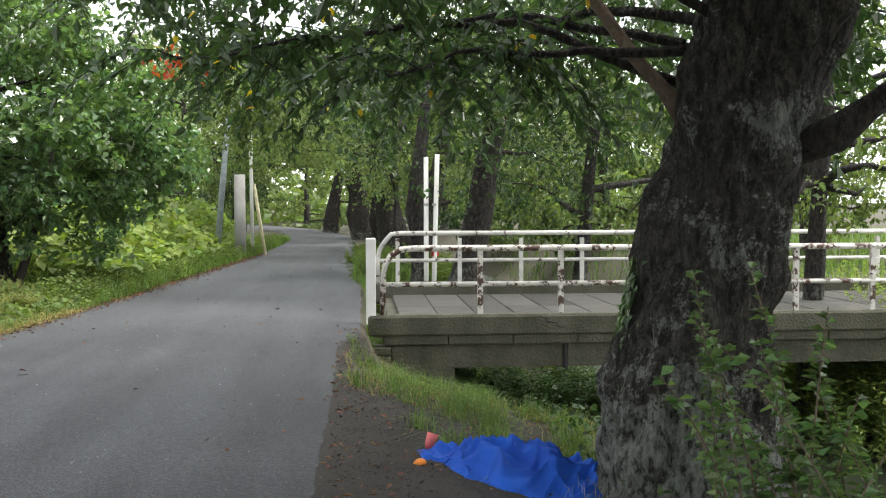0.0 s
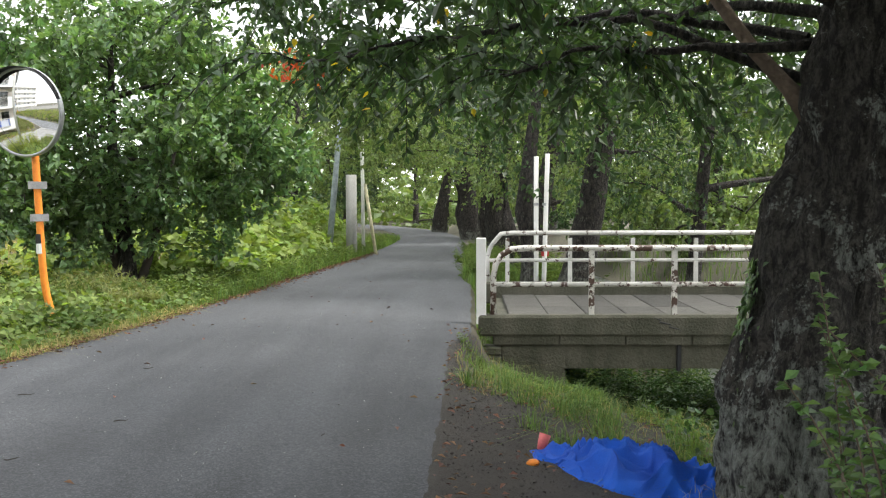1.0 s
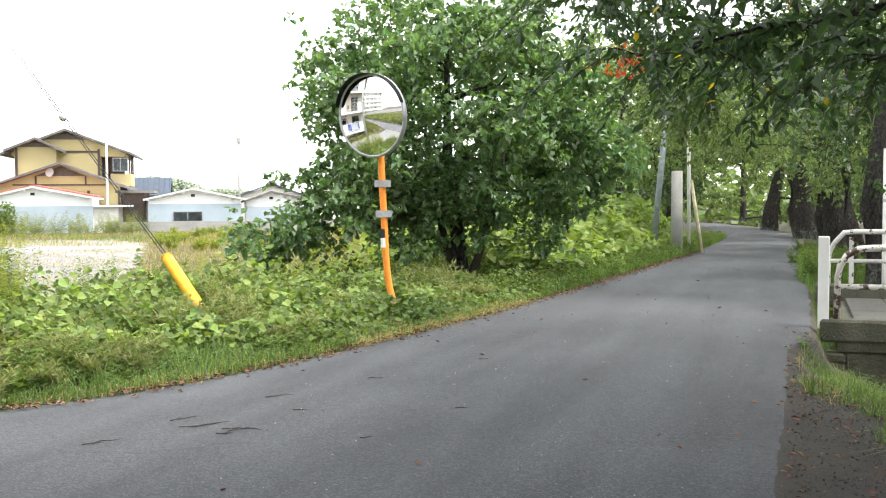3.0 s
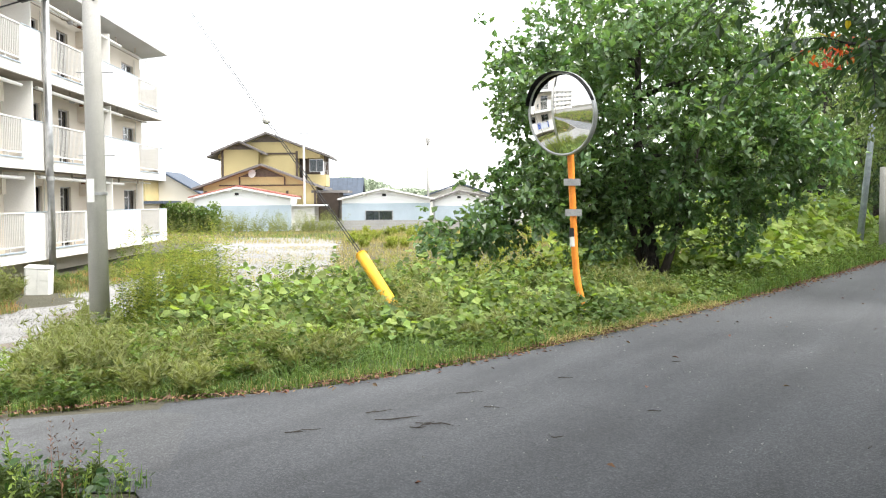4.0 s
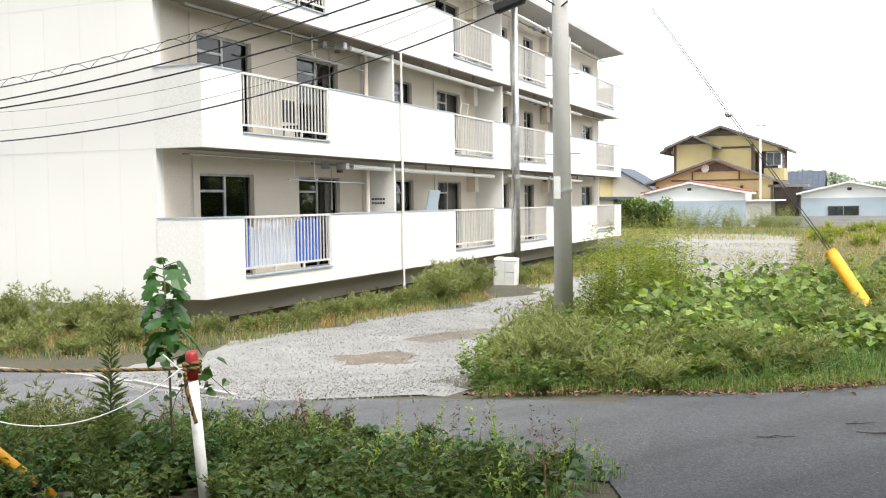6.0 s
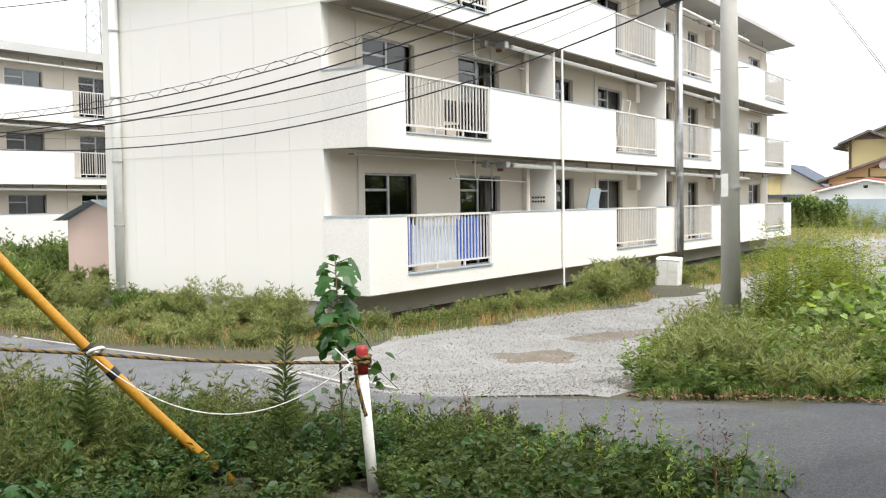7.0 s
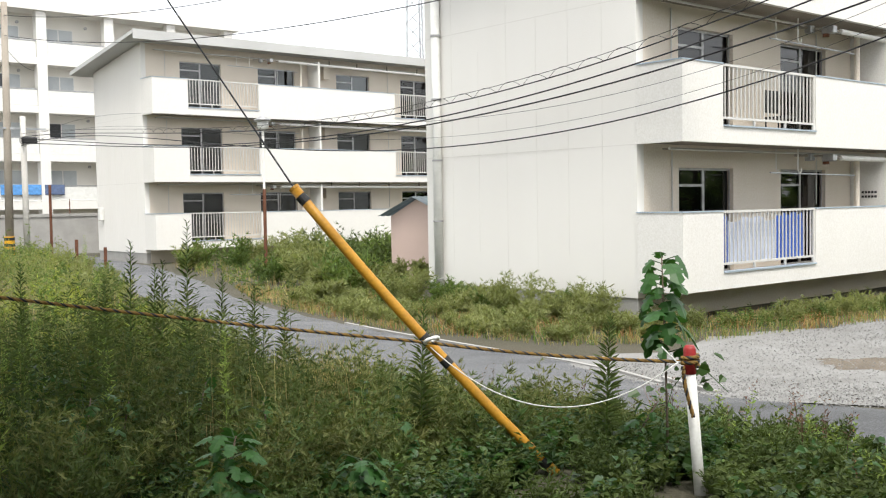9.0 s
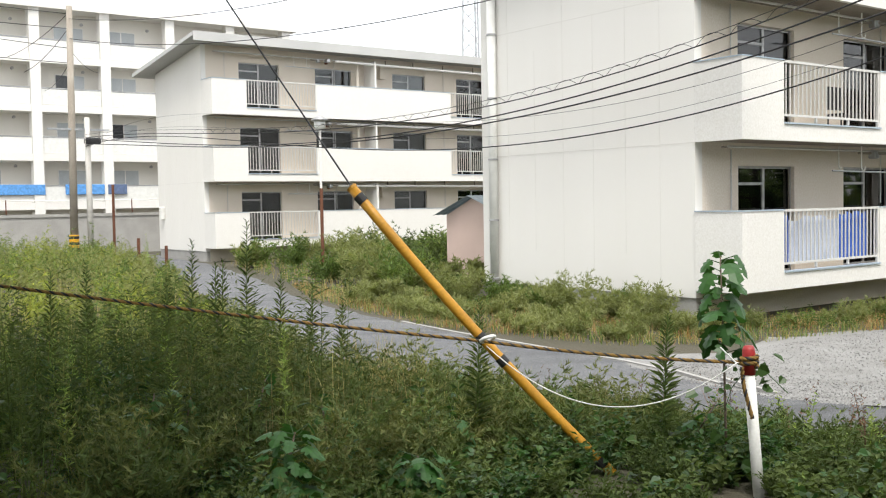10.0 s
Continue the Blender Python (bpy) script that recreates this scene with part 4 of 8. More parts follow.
# ---- trees ----
def grow_tree(name, base, trunk, radii, centers, leaf_mat, bark_mat, label, leaves=50, leaf=0.09, spread=0.35, droop=0.5, width=0.5,
              limb=0.05, sides=12, knobs=0.0, twigs=True, extra=None):
    """Tapered trunk, limbs that run to each foliage cluster, and a crown of single leaves round the clusters."""
    t = thing(name, pose(0, 0, 0), label, "tree")
    bm = bmesh.new()
    pts = [Vector(p) for p in trunk]
    fine, fr = [], []
    for i in range(len(pts) - 1):
        for k in range(12 if knobs > 0.05 else 6):
            f = k / (12 if knobs > 0.05 else 6)
            fine.append(pts[i].lerp(pts[i + 1], f))
            fr.append(radii[i] + (radii[i + 1] - radii[i]) * f)
    fine.append(pts[-1])
    fr.append(radii[-1])
    tube(bm, fine, fr, sides * (5 if knobs > 0.05 else 2) if knobs else sides)
    if knobs:
        for v in bm.verts:
            d = noise.fractal(v.co * 2.2, 1.0, 2.0, 4) * knobs + noise.noise(Vector((v.co.x * 9, v.co.y * 9, v.co.z * 1.2))) * knobs * 0.7 - abs(noise.noise(Vector((v.co.x * 22, v.co.y * 22, v.co.z * 3.5)))) * knobs * 0.5
            c = min(fine, key=lambda q: abs(q.z - v.co.z))
            o = v.co - c
            o.z = 0
            v.co += o.normalized() * d if o.length > 1e-4 else Vector()
    part("trunk", bm, bark_mat, t, "dark furrowed trunk", True)
    # limbs
    nodes = [(p, r) for p, r in zip(fine[len(fine) // 2:], fr[len(fine) // 2:])]
    NP = np.array([tuple(p) for p, _ in nodes])
    NR = [r for _, r in nodes]
    C = np.asarray(centers, float)
    top = np.array(tuple(fine[-1]))
    order = np.argsort(np.linalg.norm(C - top, axis=1))
    bm = bmesh.new()
    rnd = random.Random(len(C))
    for i in order:
        c = C[i]
        d = np.linalg.norm(NP - c, axis=1) + np.maximum(NP[:, 2] - c[2], 0) * 0.5
        j = int(np.argmin(d))
        a, r0 = NP[j], min(NR[j] * 0.75, limb)
        r1 = max(0.006, r0 * 0.45)
        mid = (a + c) / 2 + np.array([rnd.uniform(-1, 1), rnd.uniform(-1, 1), rnd.uniform(0.0, 1.0)]) * 0.12 * np.linalg.norm(c - a)
        q = [a, (a + mid) / 2 + (mid - (a + c) / 2) * 0.35, mid, (mid + c) / 2 + (mid - (a + c) / 2) * 0.3, c]
        rr = np.linspace(r0, r1, 5)
        tube(bm, q, list(rr), 5, False)
        NP = np.vstack([NP, q[2:]])
        NR += list(rr[2:])
    tagged(part("branchwork", bm, bark_mat, t, smooth=True), kind="stuff")
    # leaves on drooping twigs
    n = len(C)
    k = 5
    per = max(1, leaves // k)
    tw = unit(RNG.normal(size=(n, k, 3)) * [1, 1, 0.6] + [0, 0, -droop])
    ln = spread * RNG.uniform(0.6, 1.5, (n, k, 1))
    f = RNG.uniform(0.1, 1.0, (n, k, per, 1))
    P = C[:, None, None] + tw[:, :, None] * ln[:, :, None] * f * 1.3 + RNG.normal(size=(n, k, per, 3)) * spread * 0.13
    P[..., 2] -= (f[..., 0] ** 2) * spread * droop * 0.5
    D = tw[:, :, None] * 0.5 + RNG.normal(size=P.shape) * 0.6 + np.array([0, 0, -droop])
    P, D = P.reshape(-1, 3), D.reshape(-1, 3)
    V, F = leaves_np(P, D, leaf * RNG.uniform(0.6, 1.25, len(P)), width)
    tagged(mesh_np("crown", V, F, leaf_mat, t, "loose crown of single leaves"), kind="stuff")
    if twigs:
        A = C[:, None] + tw * 0.0
        E = C[:, None] + tw * ln * 1.25 - np.array([0, 0, 1.0]) * spread * droop * 0.4
        bmv, o = [], 0
        a, e = np.broadcast_to(A, E.shape).reshape(-1, 3), E.reshape(-1, 3)
        s = unit(np.cross(e - a, [0.3, 0.2, 1])) * 0.006
        V = np.stack([a - s, a + s, e], 1).reshape(-1, 3)
        tagged(mesh_np("twigwork", V, np.arange(len(V)).reshape(-1, 3), wood_twig, t), kind="stuff")
    return t


def cloud(n, fn, seed):
    r = np.random.default_rng(seed)
    out = []
    while len(out) < n:
        p = fn(r)
        if p is not None:
            out.append(p)
    return np.array(out)


def ellipsoid(cx, cy, cz, rx, ry, rz, hollow=0.45, cut=None):
    def fn(r):
        v = r.normal(size=3)
        v = v / np.linalg.norm(v) * (hollow + (1 - hollow) * r.random() ** 0.6)
        p = (cx + rx * v[0], cy + ry * v[1], cz + rz * v[2])
        return None if cut and cut(*p) else p
    return fn


# the old cherry beside the bridge: its boughs reach over the lane
def cherry_crown(r):
    s, u = r.uniform(-3.0, 6.5), r.uniform(3.5, 13.5)
    if s < -0.21 * u + 0.2:
        return None
    low = 2.15 + 0.42 * max(0, -s) + 0.13 * max(0, 8 - u) + 0.25 * max(0, s - 3.5) + 0.035 * u
    z = low + abs(r.normal()) * 1.5
    if z > 6.5 or (s > 0.8 and u < 6.5 and z < 3.4):
        return None
    return (*xy(s, u), z)


# unseen leaf clusters overhead, added only to shade the road and weeds
def cherry_shade_over(r):
    s, u = r.uniform(-0.9, 6), r.uniform(-7, 6)
    if math.hypot(s - 1.8, u) > 8:
        return None
    z = 3.5 + r.random() * 3.4
    return (*xy(s, u), z)


# high clusters out of view that block sky and sun from the asphalt
def cherry_shade_top(r):
    s, u = r.uniform(0.3, 7.5), r.uniform(0, 9.5)
    z = 5.0 + r.random() * 3.8
    if z < 2.4 + 0.3 * math.hypot(s, u) or s < -0.3 * u:
        return None
    return (*xy(s, u), z)


CH = np.concatenate([cloud(460, cherry_shade_top, 5), cloud(280, cherry_crown, 3), cloud(1200, cherry_shade_over, 4)])
cherry = grow_tree("cherry_tree", None,
                   [(5.12, 3.98, -0.75), (5.14, 3.96, -0.3), (5.17, 3.94, 0.3), (5.2, 3.91, 0.9), (5.27, 3.85, 1.5), (5.37, 3.74, 2.1), (5.46, 3.62, 2.8), (5.5, 3.5, 3.6)],
                   [0.68, 0.60, 0.52, 0.44, 0.40, 0.395, 0.42, 0.30], CH, leaf_cherry, bark_old, "huge old cherry tree with dark furrowed lichened bark",
                   leaves=70, leaf=0.125, spread=0.40, droop=0.3, width=0.55, limb=0.05, sides=18, knobs=0.1)
bm = bmesh.new()
tube(bm, [(5.2, 3.95, 2.05), (5.08, 4.1, 2.28), (4.95, 4.24, 2.5), (4.79, 4.42, 2.85), (4.5, 4.7, 3.5)], [0.1, 0.05, 0.042, 0.04, 0.032], 10)
part("limb", bm, bark_pale, cherry, "paler cut limb", True)
bm = bmesh.new()
tube(bm, [(5.45, 3.6, 1.9), (5.66, 3.31, 2.0), (5.76, 3.16, 2.15), (5.95, 2.9, 2.4), (6.4, 2.5, 3.0)], [0.13, 0.11, 0.075, 0.06, 0.05], 10)
tube(bm, [(5.5, 3.6, 2.3), (5.62, 3.3, 2.75), (5.75, 3.05, 3.3)], [0.16, 0.1, 0.09], 10)
part("limb", bm, bark_tree, cherry, smooth=True)

# long boughs low over the lane, hung with single leaves
BOUGHS = [((2.3, 6.2, 2.3), (1.2, 6.4, 2.72), (0.2, 6.5, 2.66), (-0.9, 6.7, 2.5)), ((2.3, 6.4, 2.6), (1.2, 7.3, 2.95), (0.2, 8.0, 2.9), (-1.2, 8.8, 2.75)),
          ((2.3, 5.9, 2.7), (1.3, 5.3, 2.98), (0.5, 4.9, 2.86), (-0.3, 4.6, 2.8)), ((2.3, 6.1, 2.9), (0.6, 7.2, 3.4), (-1.0, 8.2, 3.4), (-2.2, 9.0, 3.3)),
          ((2.3, 6.0, 2.5), (1.5, 6.0, 2.5), (0.9, 5.9, 2.45), (0.4, 5.8, 2.3))]
LV = []
for ends_ in BOUGHS:
    bm = bmesh.new()
    Q = np.array([(*xy(a, b), c) for a, b, c in ends_])
    f = np.linspace(0, 1, 13)
    B = np.stack([np.interp(f, np.linspace(0, 1, 4), Q[:, i]) for i in range(3)], 1) + RNG.normal(size=(13, 3)) * 0.025
    tube(bm, B, list(np.linspace(0.035, 0.006, 13)), 6, False)
    for k in range(20):
        t_ = RNG.uniform(0.42, 1.0)
        p0 = np.array([np.interp(t_, f, B[:, i]) for i in range(3)])
        a = RNG.uniform(0, 6.28)
        d = np.array([math.cos(a), math.sin(a), RNG.uniform(-0.1, 0.5)])
        ln = RNG.uniform(0.4, 0.95)
        g = np.linspace(0, 1, 6)[:, None]
        tube(bm, p0 + d * ln * g - np.array([0, 0, 0.75 * ln]) * g ** 2, [0.006, 0.005, 0.004, 0.004, 0.003, 0.002], 4, False)
        m = int(ln * 42)
        g = np.linspace(0.12, 1, m)[:, None]
        P = p0 + d * ln * g - np.array([0, 0, 0.75 * ln]) * g ** 2
        side = np.where(np.arange(m) % 2, 1, -1)[:, None] * np.array([-d[1], d[0], 0]) * 0.7
        D = side + d * 0.5 + np.array([0, 0, -0.75]) + RNG.normal(size=(m, 3)) * 0.3
        LV.append(broad_np(P, D, 0.08 * RNG.uniform(0.7, 1.25, m), 0.48, 0.3, RNG.normal(size=(m, 3)) * 0.5 + np.array([0, 0, 0.8]), 0.0))
    part("bough", bm, bark_tree, cherry, smooth=True)
tagged(mesh_np("bough_leaves", *merge_np(*LV), leaf_cherry, cherry, "hanging sprays of pointed leaves"), kind="stuff")


# more cherries along the bank
def bank_tree(s, u, lean, seed, h=7.5, low=1.3, r0=0.34, n=300, leaf=0.13, leaves=55, mat=None, twin=True, rs=4.0, ru=4.5, extra=None):
    x, y = xy(s, u)
    z = gz(x, y)
    c = xy(s + lean * 1.2, u)

    def fn(r):
        v = r.normal(size=3)
        v = v / np.linalg.norm(v) * (0.5 + 0.5 * r.random() ** 0.5)
        ds, du, dz = v[0] * rs, v[1] * ru, v[2] * (h - low) / 2
        zz = (h + low) / 2 + dz
        # the lane below stays open
        if u < 66 and road_left(u + du) - 0.6 + float(bend(u + du)) < s + lean * 1.2 + ds < 0.3 + float(bend(u + du)) and zz < 2.9 + 0.25 * abs(s + lean + ds):
            return None
        a, b = xy(s + lean * 1.2 + ds, u + du)
        return (a, b, zz)
    C = cloud(n, fn, seed)
    if extra is not None:
        C = np.concatenate([C, extra])
    tr = [(x, y, z - 0.3), (*xy(s + lean * 0.15, u), z + 0.7), (*xy(s + lean * 0.5, u + 0.1), z + 1.7), (*xy(s + lean, u), 3.0), (*xy(s + lean * 1.2, u), h * 0.65)]
    t = grow_tree("cherry_tree", None, tr, [r0 * 1.25, r0, r0 * 0.85, r0 * 0.6, r0 * 0.3], C, mat or leaf_cherry, bark_tree, "leaning dark-barked cherry tree on the stream bank",
                  leaves=leaves, leaf=leaf, spread=0.5, droop=0.3, width=0.6, limb=0.09, sides=10, knobs=0.03)
    if twin:
        bm = bmesh.new()
        tube(bm, [(*xy(s - 0.1, u + 0.3), z - 0.3), (*xy(s - 0.5, u + 0.6), z + 1.2), (*xy(s - 0.6, u + 1.2), z + 2.6), (*xy(s - 0.2, u + 2.0), 4.6)], [r0 * 0.8, r0 * 0.6, r0 * 0.5, r0 * 0.25], 10)
        part("second_trunk", bm, bark_tree, t, smooth=True)
    return t


bank_tree(1.9, 19.4, 0.9, 11, low=1.5, r0=0.36, n=230)
bank_tree(1.7, 25.5, 0.6, 12, r0=0.3, n=230, low=1.6, mat=leaf_sunlit)
bank_tree(1.2, 33, -0.4, 13, r0=0.4, n=260, leaf=0.16, low=1.7, mat=leaf_sunlit)
bank_tree(0.3, 44, -0.3, 14, r0=0.45, n=280, leaf=0.2, h=9, mat=leaf_sunlit, rs=5.5, ru=5)
bank_tree(4.4, 20.5, 0.6, 15, r0=0.2, n=48, low=0.9, twin=False, h=6.0, mat=leaf_sunlit)
bank_tree(7.5, 16.0, 0.3, 16, r0=0.2, n=36, low=1.0, twin=False, h=7, mat=leaf_sunlit, rs=2.6, ru=3)
bank_tree(-1.5, 55, 0.5, 17, r0=0.4, n=300, leaf=0.24, h=10, low=0.6, mat=leaf_sunlit, rs=7, ru=5, twin=False)
bank_tree(-7, 60, 0.0, 18, r0=0.4, n=260, leaf=0.24, h=10, low=0.4, mat=leaf_sunlit, rs=6, ru=5, twin=False)
bank_tree(-8.5, 47, 0.8, 19, r0=0.3, n=240, leaf=0.2, h=9, low=0.0, mat=leaf_cherry, rs=4, ru=5, twin=False)
bank_tree(-6.4, 32.5, 0.9, 20, r0=0.2, n=200, leaf=0.16, h=7.2, low=2.2, mat=leaf_sunlit, rs=3.4, ru=4.5, twin=False,
          extra=cloud(60, ellipsoid(12.0, 24.0, 4.6, 0.8, 1.2, 1.35, 0.2), 77))
bank_tree(14, 30, 0.0, 21, r0=0.3, n=220, leaf=0.2, h=8, low=0.6, mat=leaf_weed, rs=4, ru=6, twin=False)
bank_tree(13, 12, 0.0, 22, r0=0.25, n=28, leaf=0.17, h=6.5, low=0.8, mat=leaf_sunlit, rs=3, ru=4, twin=False)

# invented tree behind the camera; its crown only throws shade on the weeds
over = grow_tree("cherry_tree", None, [(-4.6, -4.2, -0.5), (-4.55, -4.1, 1.0), (-4.4, -3.6, 2.6), (-4.2, -3.0, 4.4), (-4.2, -2.5, 6.0)], [0.4, 0.3, 0.27, 0.2, 0.1],
                 cloud(470, ellipsoid(-6.9, -1.2, 6.6, 4.8, 4.8, 1.8, 0.2, lambda x, y, z: z < 5.0), 60).tolist() + cloud(150, ellipsoid(-4.4, -0.6, 5.3, 2.4, 2.2, 0.9, 0.2), 61).tolist(), leaf_cherry, bark_tree, "unseen cherry tree added to shade the weeds by the rope", leaves=60, leaf=0.2, spread=0.5, droop=0.1, width=0.6)
# two more unseen trees behind the camera, added to block light
bank_tree(2.5, -5.5, -1.5, 23, r0=0.4, n=260, leaf=0.14, h=8, low=4.2, rs=5.5, ru=5, twin=False)
bank_tree(2.2, -14, -1.0, 24, r0=0.4, n=220, leaf=0.16, h=9, low=3.5, rs=6, ru=5, twin=False)
# woods that close the far end of the lane
for k_, (s_, u_, h_, r_) in enumerate(((-16, 58, 9, 5), (-13, 72, 10, 7), (-4, 78, 10, 7), (6, 70, 9, 6), (9, 52, 8, 5), (10, 40, 7, 4), (-24, 82, 9, 7), (18, 60, 8, 6))):
    bank_tree(s_, u_, 0.0, 50 + k_, r0=0.3, n=150, leaf=0.3, leaves=70, h=h_, low=-0.8, mat=leaf_sunlit if k_ % 3 else leaf_cherry, rs=r_, ru=r_, twin=False)

# the broad dark-leaved tree behind the mirror
B6 = (4.75, 18.9)
C = np.concatenate([cloud(400, ellipsoid(4.6, 19.0, 3.5, 3.0, 2.6, 2.5, 0.38, lambda x, y, z: z < 1.1 or (x > 6.0 and z > 4.9 - 0.5 * (x - 6.0))), 31), cloud(60, ellipsoid(2.9, 18.6, 1.8, 1.8, 1.6, 0.9, 0.3), 32),
                    cloud(50, ellipsoid(6.9, 18.2, 2.4, 1.1, 1.2, 1.2, 0.3), 33), cloud(20, ellipsoid(1.2, 18.4, 1.0, 1.0, 1.0, 0.5, 0.2), 34),
                    cloud(26, ellipsoid(4.6, 18.4, 1.2, 2.6, 1.0, 0.6, 0.3), 35)])
g6 = gz(*B6)
broad = grow_tree("mulberry_tree", None, [(*B6, g6 - 0.2), (4.72, 18.9, g6 + 0.5), (4.65, 18.95, 1.2), (4.5, 19.0, 2.6), (4.5, 19.0, 4.4)], [0.2, 0.16, 0.13, 0.09, 0.05], C, leaf_dark, bark_tree,
                  "dense broad dark green tree beside the lane", leaves=64, leaf=0.145, spread=0.36, droop=0.2, width=0.75, limb=0.05)
bm = bmesh.new()
for dx, dy in ((-0.5, 0.2), (0.7, -0.1)):
    tube(bm, [(4.75 + dx * 0.1, 18.85 + dy * 0.1, g6 - 0.1), (4.75 + dx * 0.45, 18.9 + dy * 0.4, 0.5), (4.75 + dx * 0.9, 18.9 + dy, 1.6), (4.75 + dx * 1.3, 18.9 + dy * 1.5, 3.0)], [0.1, 0.08, 0.06, 0.03], 8)
part("side_trunk", bm, bark, broad, smooth=True)

# ---- weeds and grass ----
def inside(poly, x, y):
    c = np.zeros(len(x), bool)
    n = len(poly)
    for i in range(n):
        (x1, y1), (x2, y2) = poly[i], poly[i - 1]
        hit = ((y1 > y) != (y2 > y)) & (x < (x2 - x1) * (y - y1) / (y2 - y1 + 1e-12) + x1)
        c ^= hit
    return c


def clear_of(q, x, y, r):
    return q[np.hypot(q[:, 0] - x, q[:, 1] - y) > r]


CLEAR = [(2.66, 14.45, 0.28), (2.58, 14.0, 0.28), (2.5, 13.6, 0.25), (-3.36, 4.38, 0.2), (-3.2, 4.15, 0.22), (-3.02, 3.9, 0.22), (-2.85, 3.65, 0.22), (-8.9, 24.5, 0.75), (-8.5, 23.4, 0.8), (-8.0, 22.2, 0.6), (-4.24, 4.3, 0.22), (-3.95, 4.0, 0.26), (-3.7, 3.72, 0.2)]   # bare spots before the tank and at the stay foot


def scatter(poly, n, patchy=0.0, scale=0.6):
    p = np.array(poly)
    out = np.zeros((0, 2))
    while len(out) < n:
        q = RNG.uniform(p.min(0), p.max(0), (n * 3, 2))
        q = q[inside(poly, q[:, 0], q[:, 1])]
        if patchy:
            v = np.sin(q[:, 0] * scale * 3.1 + 1.3) * np.sin(q[:, 1] * scale * 2.7 + 0.4) + 0.6 * np.sin(q[:, 0] * scale * 7.3 + q[:, 1] * scale * 5.1)
            q = q[RNG.random(len(q)) < 1 - patchy * (v < 0)]
        for cx_, cy_, r_ in CLEAR:
            q = clear_of(q, cx_, cy_, r_)
        out = np.vstack([out, q])
    return out[:n]


def lumps(q, k=1.0):
    """Uneven growth: patches of taller and shorter plants."""
    x, y = q[:, 0] * k, q[:, 1] * k
    v = np.sin(x * 2.1 + 0.7 * np.sin(y * 1.7)) * np.sin(y * 2.4 + 0.9 * np.sin(x * 1.3 + 1)) + 0.5 * np.sin(x * 5.3 + y * 3.1) * np.sin(y * 4.7 - x * 1.9)
    return np.clip(1.0 + 0.5 * v, 0.4, 1.8)


def grounded(q, lift=0.0):
    return np.c_[q, ground_z(q[:, 0], q[:, 1]) + lift]


def herbs(q, h, m, leaf, width=0.45, up=0.35, lean=0.25, start=0.1, taper=0.5, out=None):
    """Stems with leaves in a spiral; q: places, h: heights, m: leaves on each."""
    n = len(q)
    B = grounded(q)
    h = np.broadcast_to(h, n)
    a0 = RNG.uniform(0, 6.28, n)
    ln = RNG.normal(size=(n, 2)) * lean + (0 if out is None else out)
    f = np.linspace(start, 1, m)[None] * np.ones((n, 1))
    ang = a0[:, None] + np.arange(m)[None] * 2.4
    bendy = f ** 1.6
    P = np.stack([B[:, 0, None] + ln[:, 0, None] * h[:, None] * bendy, B[:, 1, None] + ln[:, 1, None] * h[:, None] * bendy, B[:, 2, None] + h[:, None] * f], -1)
    D = np.stack([np.cos(ang), np.sin(ang), np.full_like(ang, up) + RNG.normal(size=ang.shape) * 0.25], -1)
    L = leaf * (1 - taper * f) * RNG.uniform(0.7, 1.3, f.shape) * (0.6 + 0.4 * h[:, None] / np.maximum(h.mean(), 1e-3))
    P = P.reshape(-1, 3) + RNG.normal(size=(n * m, 3)) * 0.012
    V, F = leaves_np(P, D.reshape(-1, 3), L.ravel(), width)
    # stems as thin crossed blades
    T = np.stack([B[:, 0] + ln[:, 0] * h, B[:, 1] + ln[:, 1] * h, B[:, 2] + h], -1)
    s = np.c_[np.cos(a0), np.sin(a0), np.zeros(n)] * 0.006
    SV = np.stack([B - s, B + s, T], 1).reshape(-1, 3)
    return merge_np((V, F), (SV, np.arange(len(SV)).reshape(-1, 3)))


def bushes(centers, h, stems, radius, m, leaf, width=0.4, splay=0.7, **kw):
    """Rounded clumps: stems that spread outwards from each centre."""
    n = len(centers)
    h = np.broadcast_to(h, n)
    a = RNG.uniform(0, 6.28, (n, stems))
    r = np.sqrt(RNG.random((n, stems)))
    d = np.stack([np.cos(a), np.sin(a)], -1) * r[..., None]
    q = centers[:, None] + d * (radius * h)[:, None, None]
    hh = h[:, None] * (1.0 - 0.45 * r ** 2) * RNG.uniform(0.75, 1.2, r.shape)
    return herbs(q.reshape(-1, 2), hh.ravel(), m, leaf, width, out=(d * splay).reshape(-1, 2), lean=0.12, **kw)


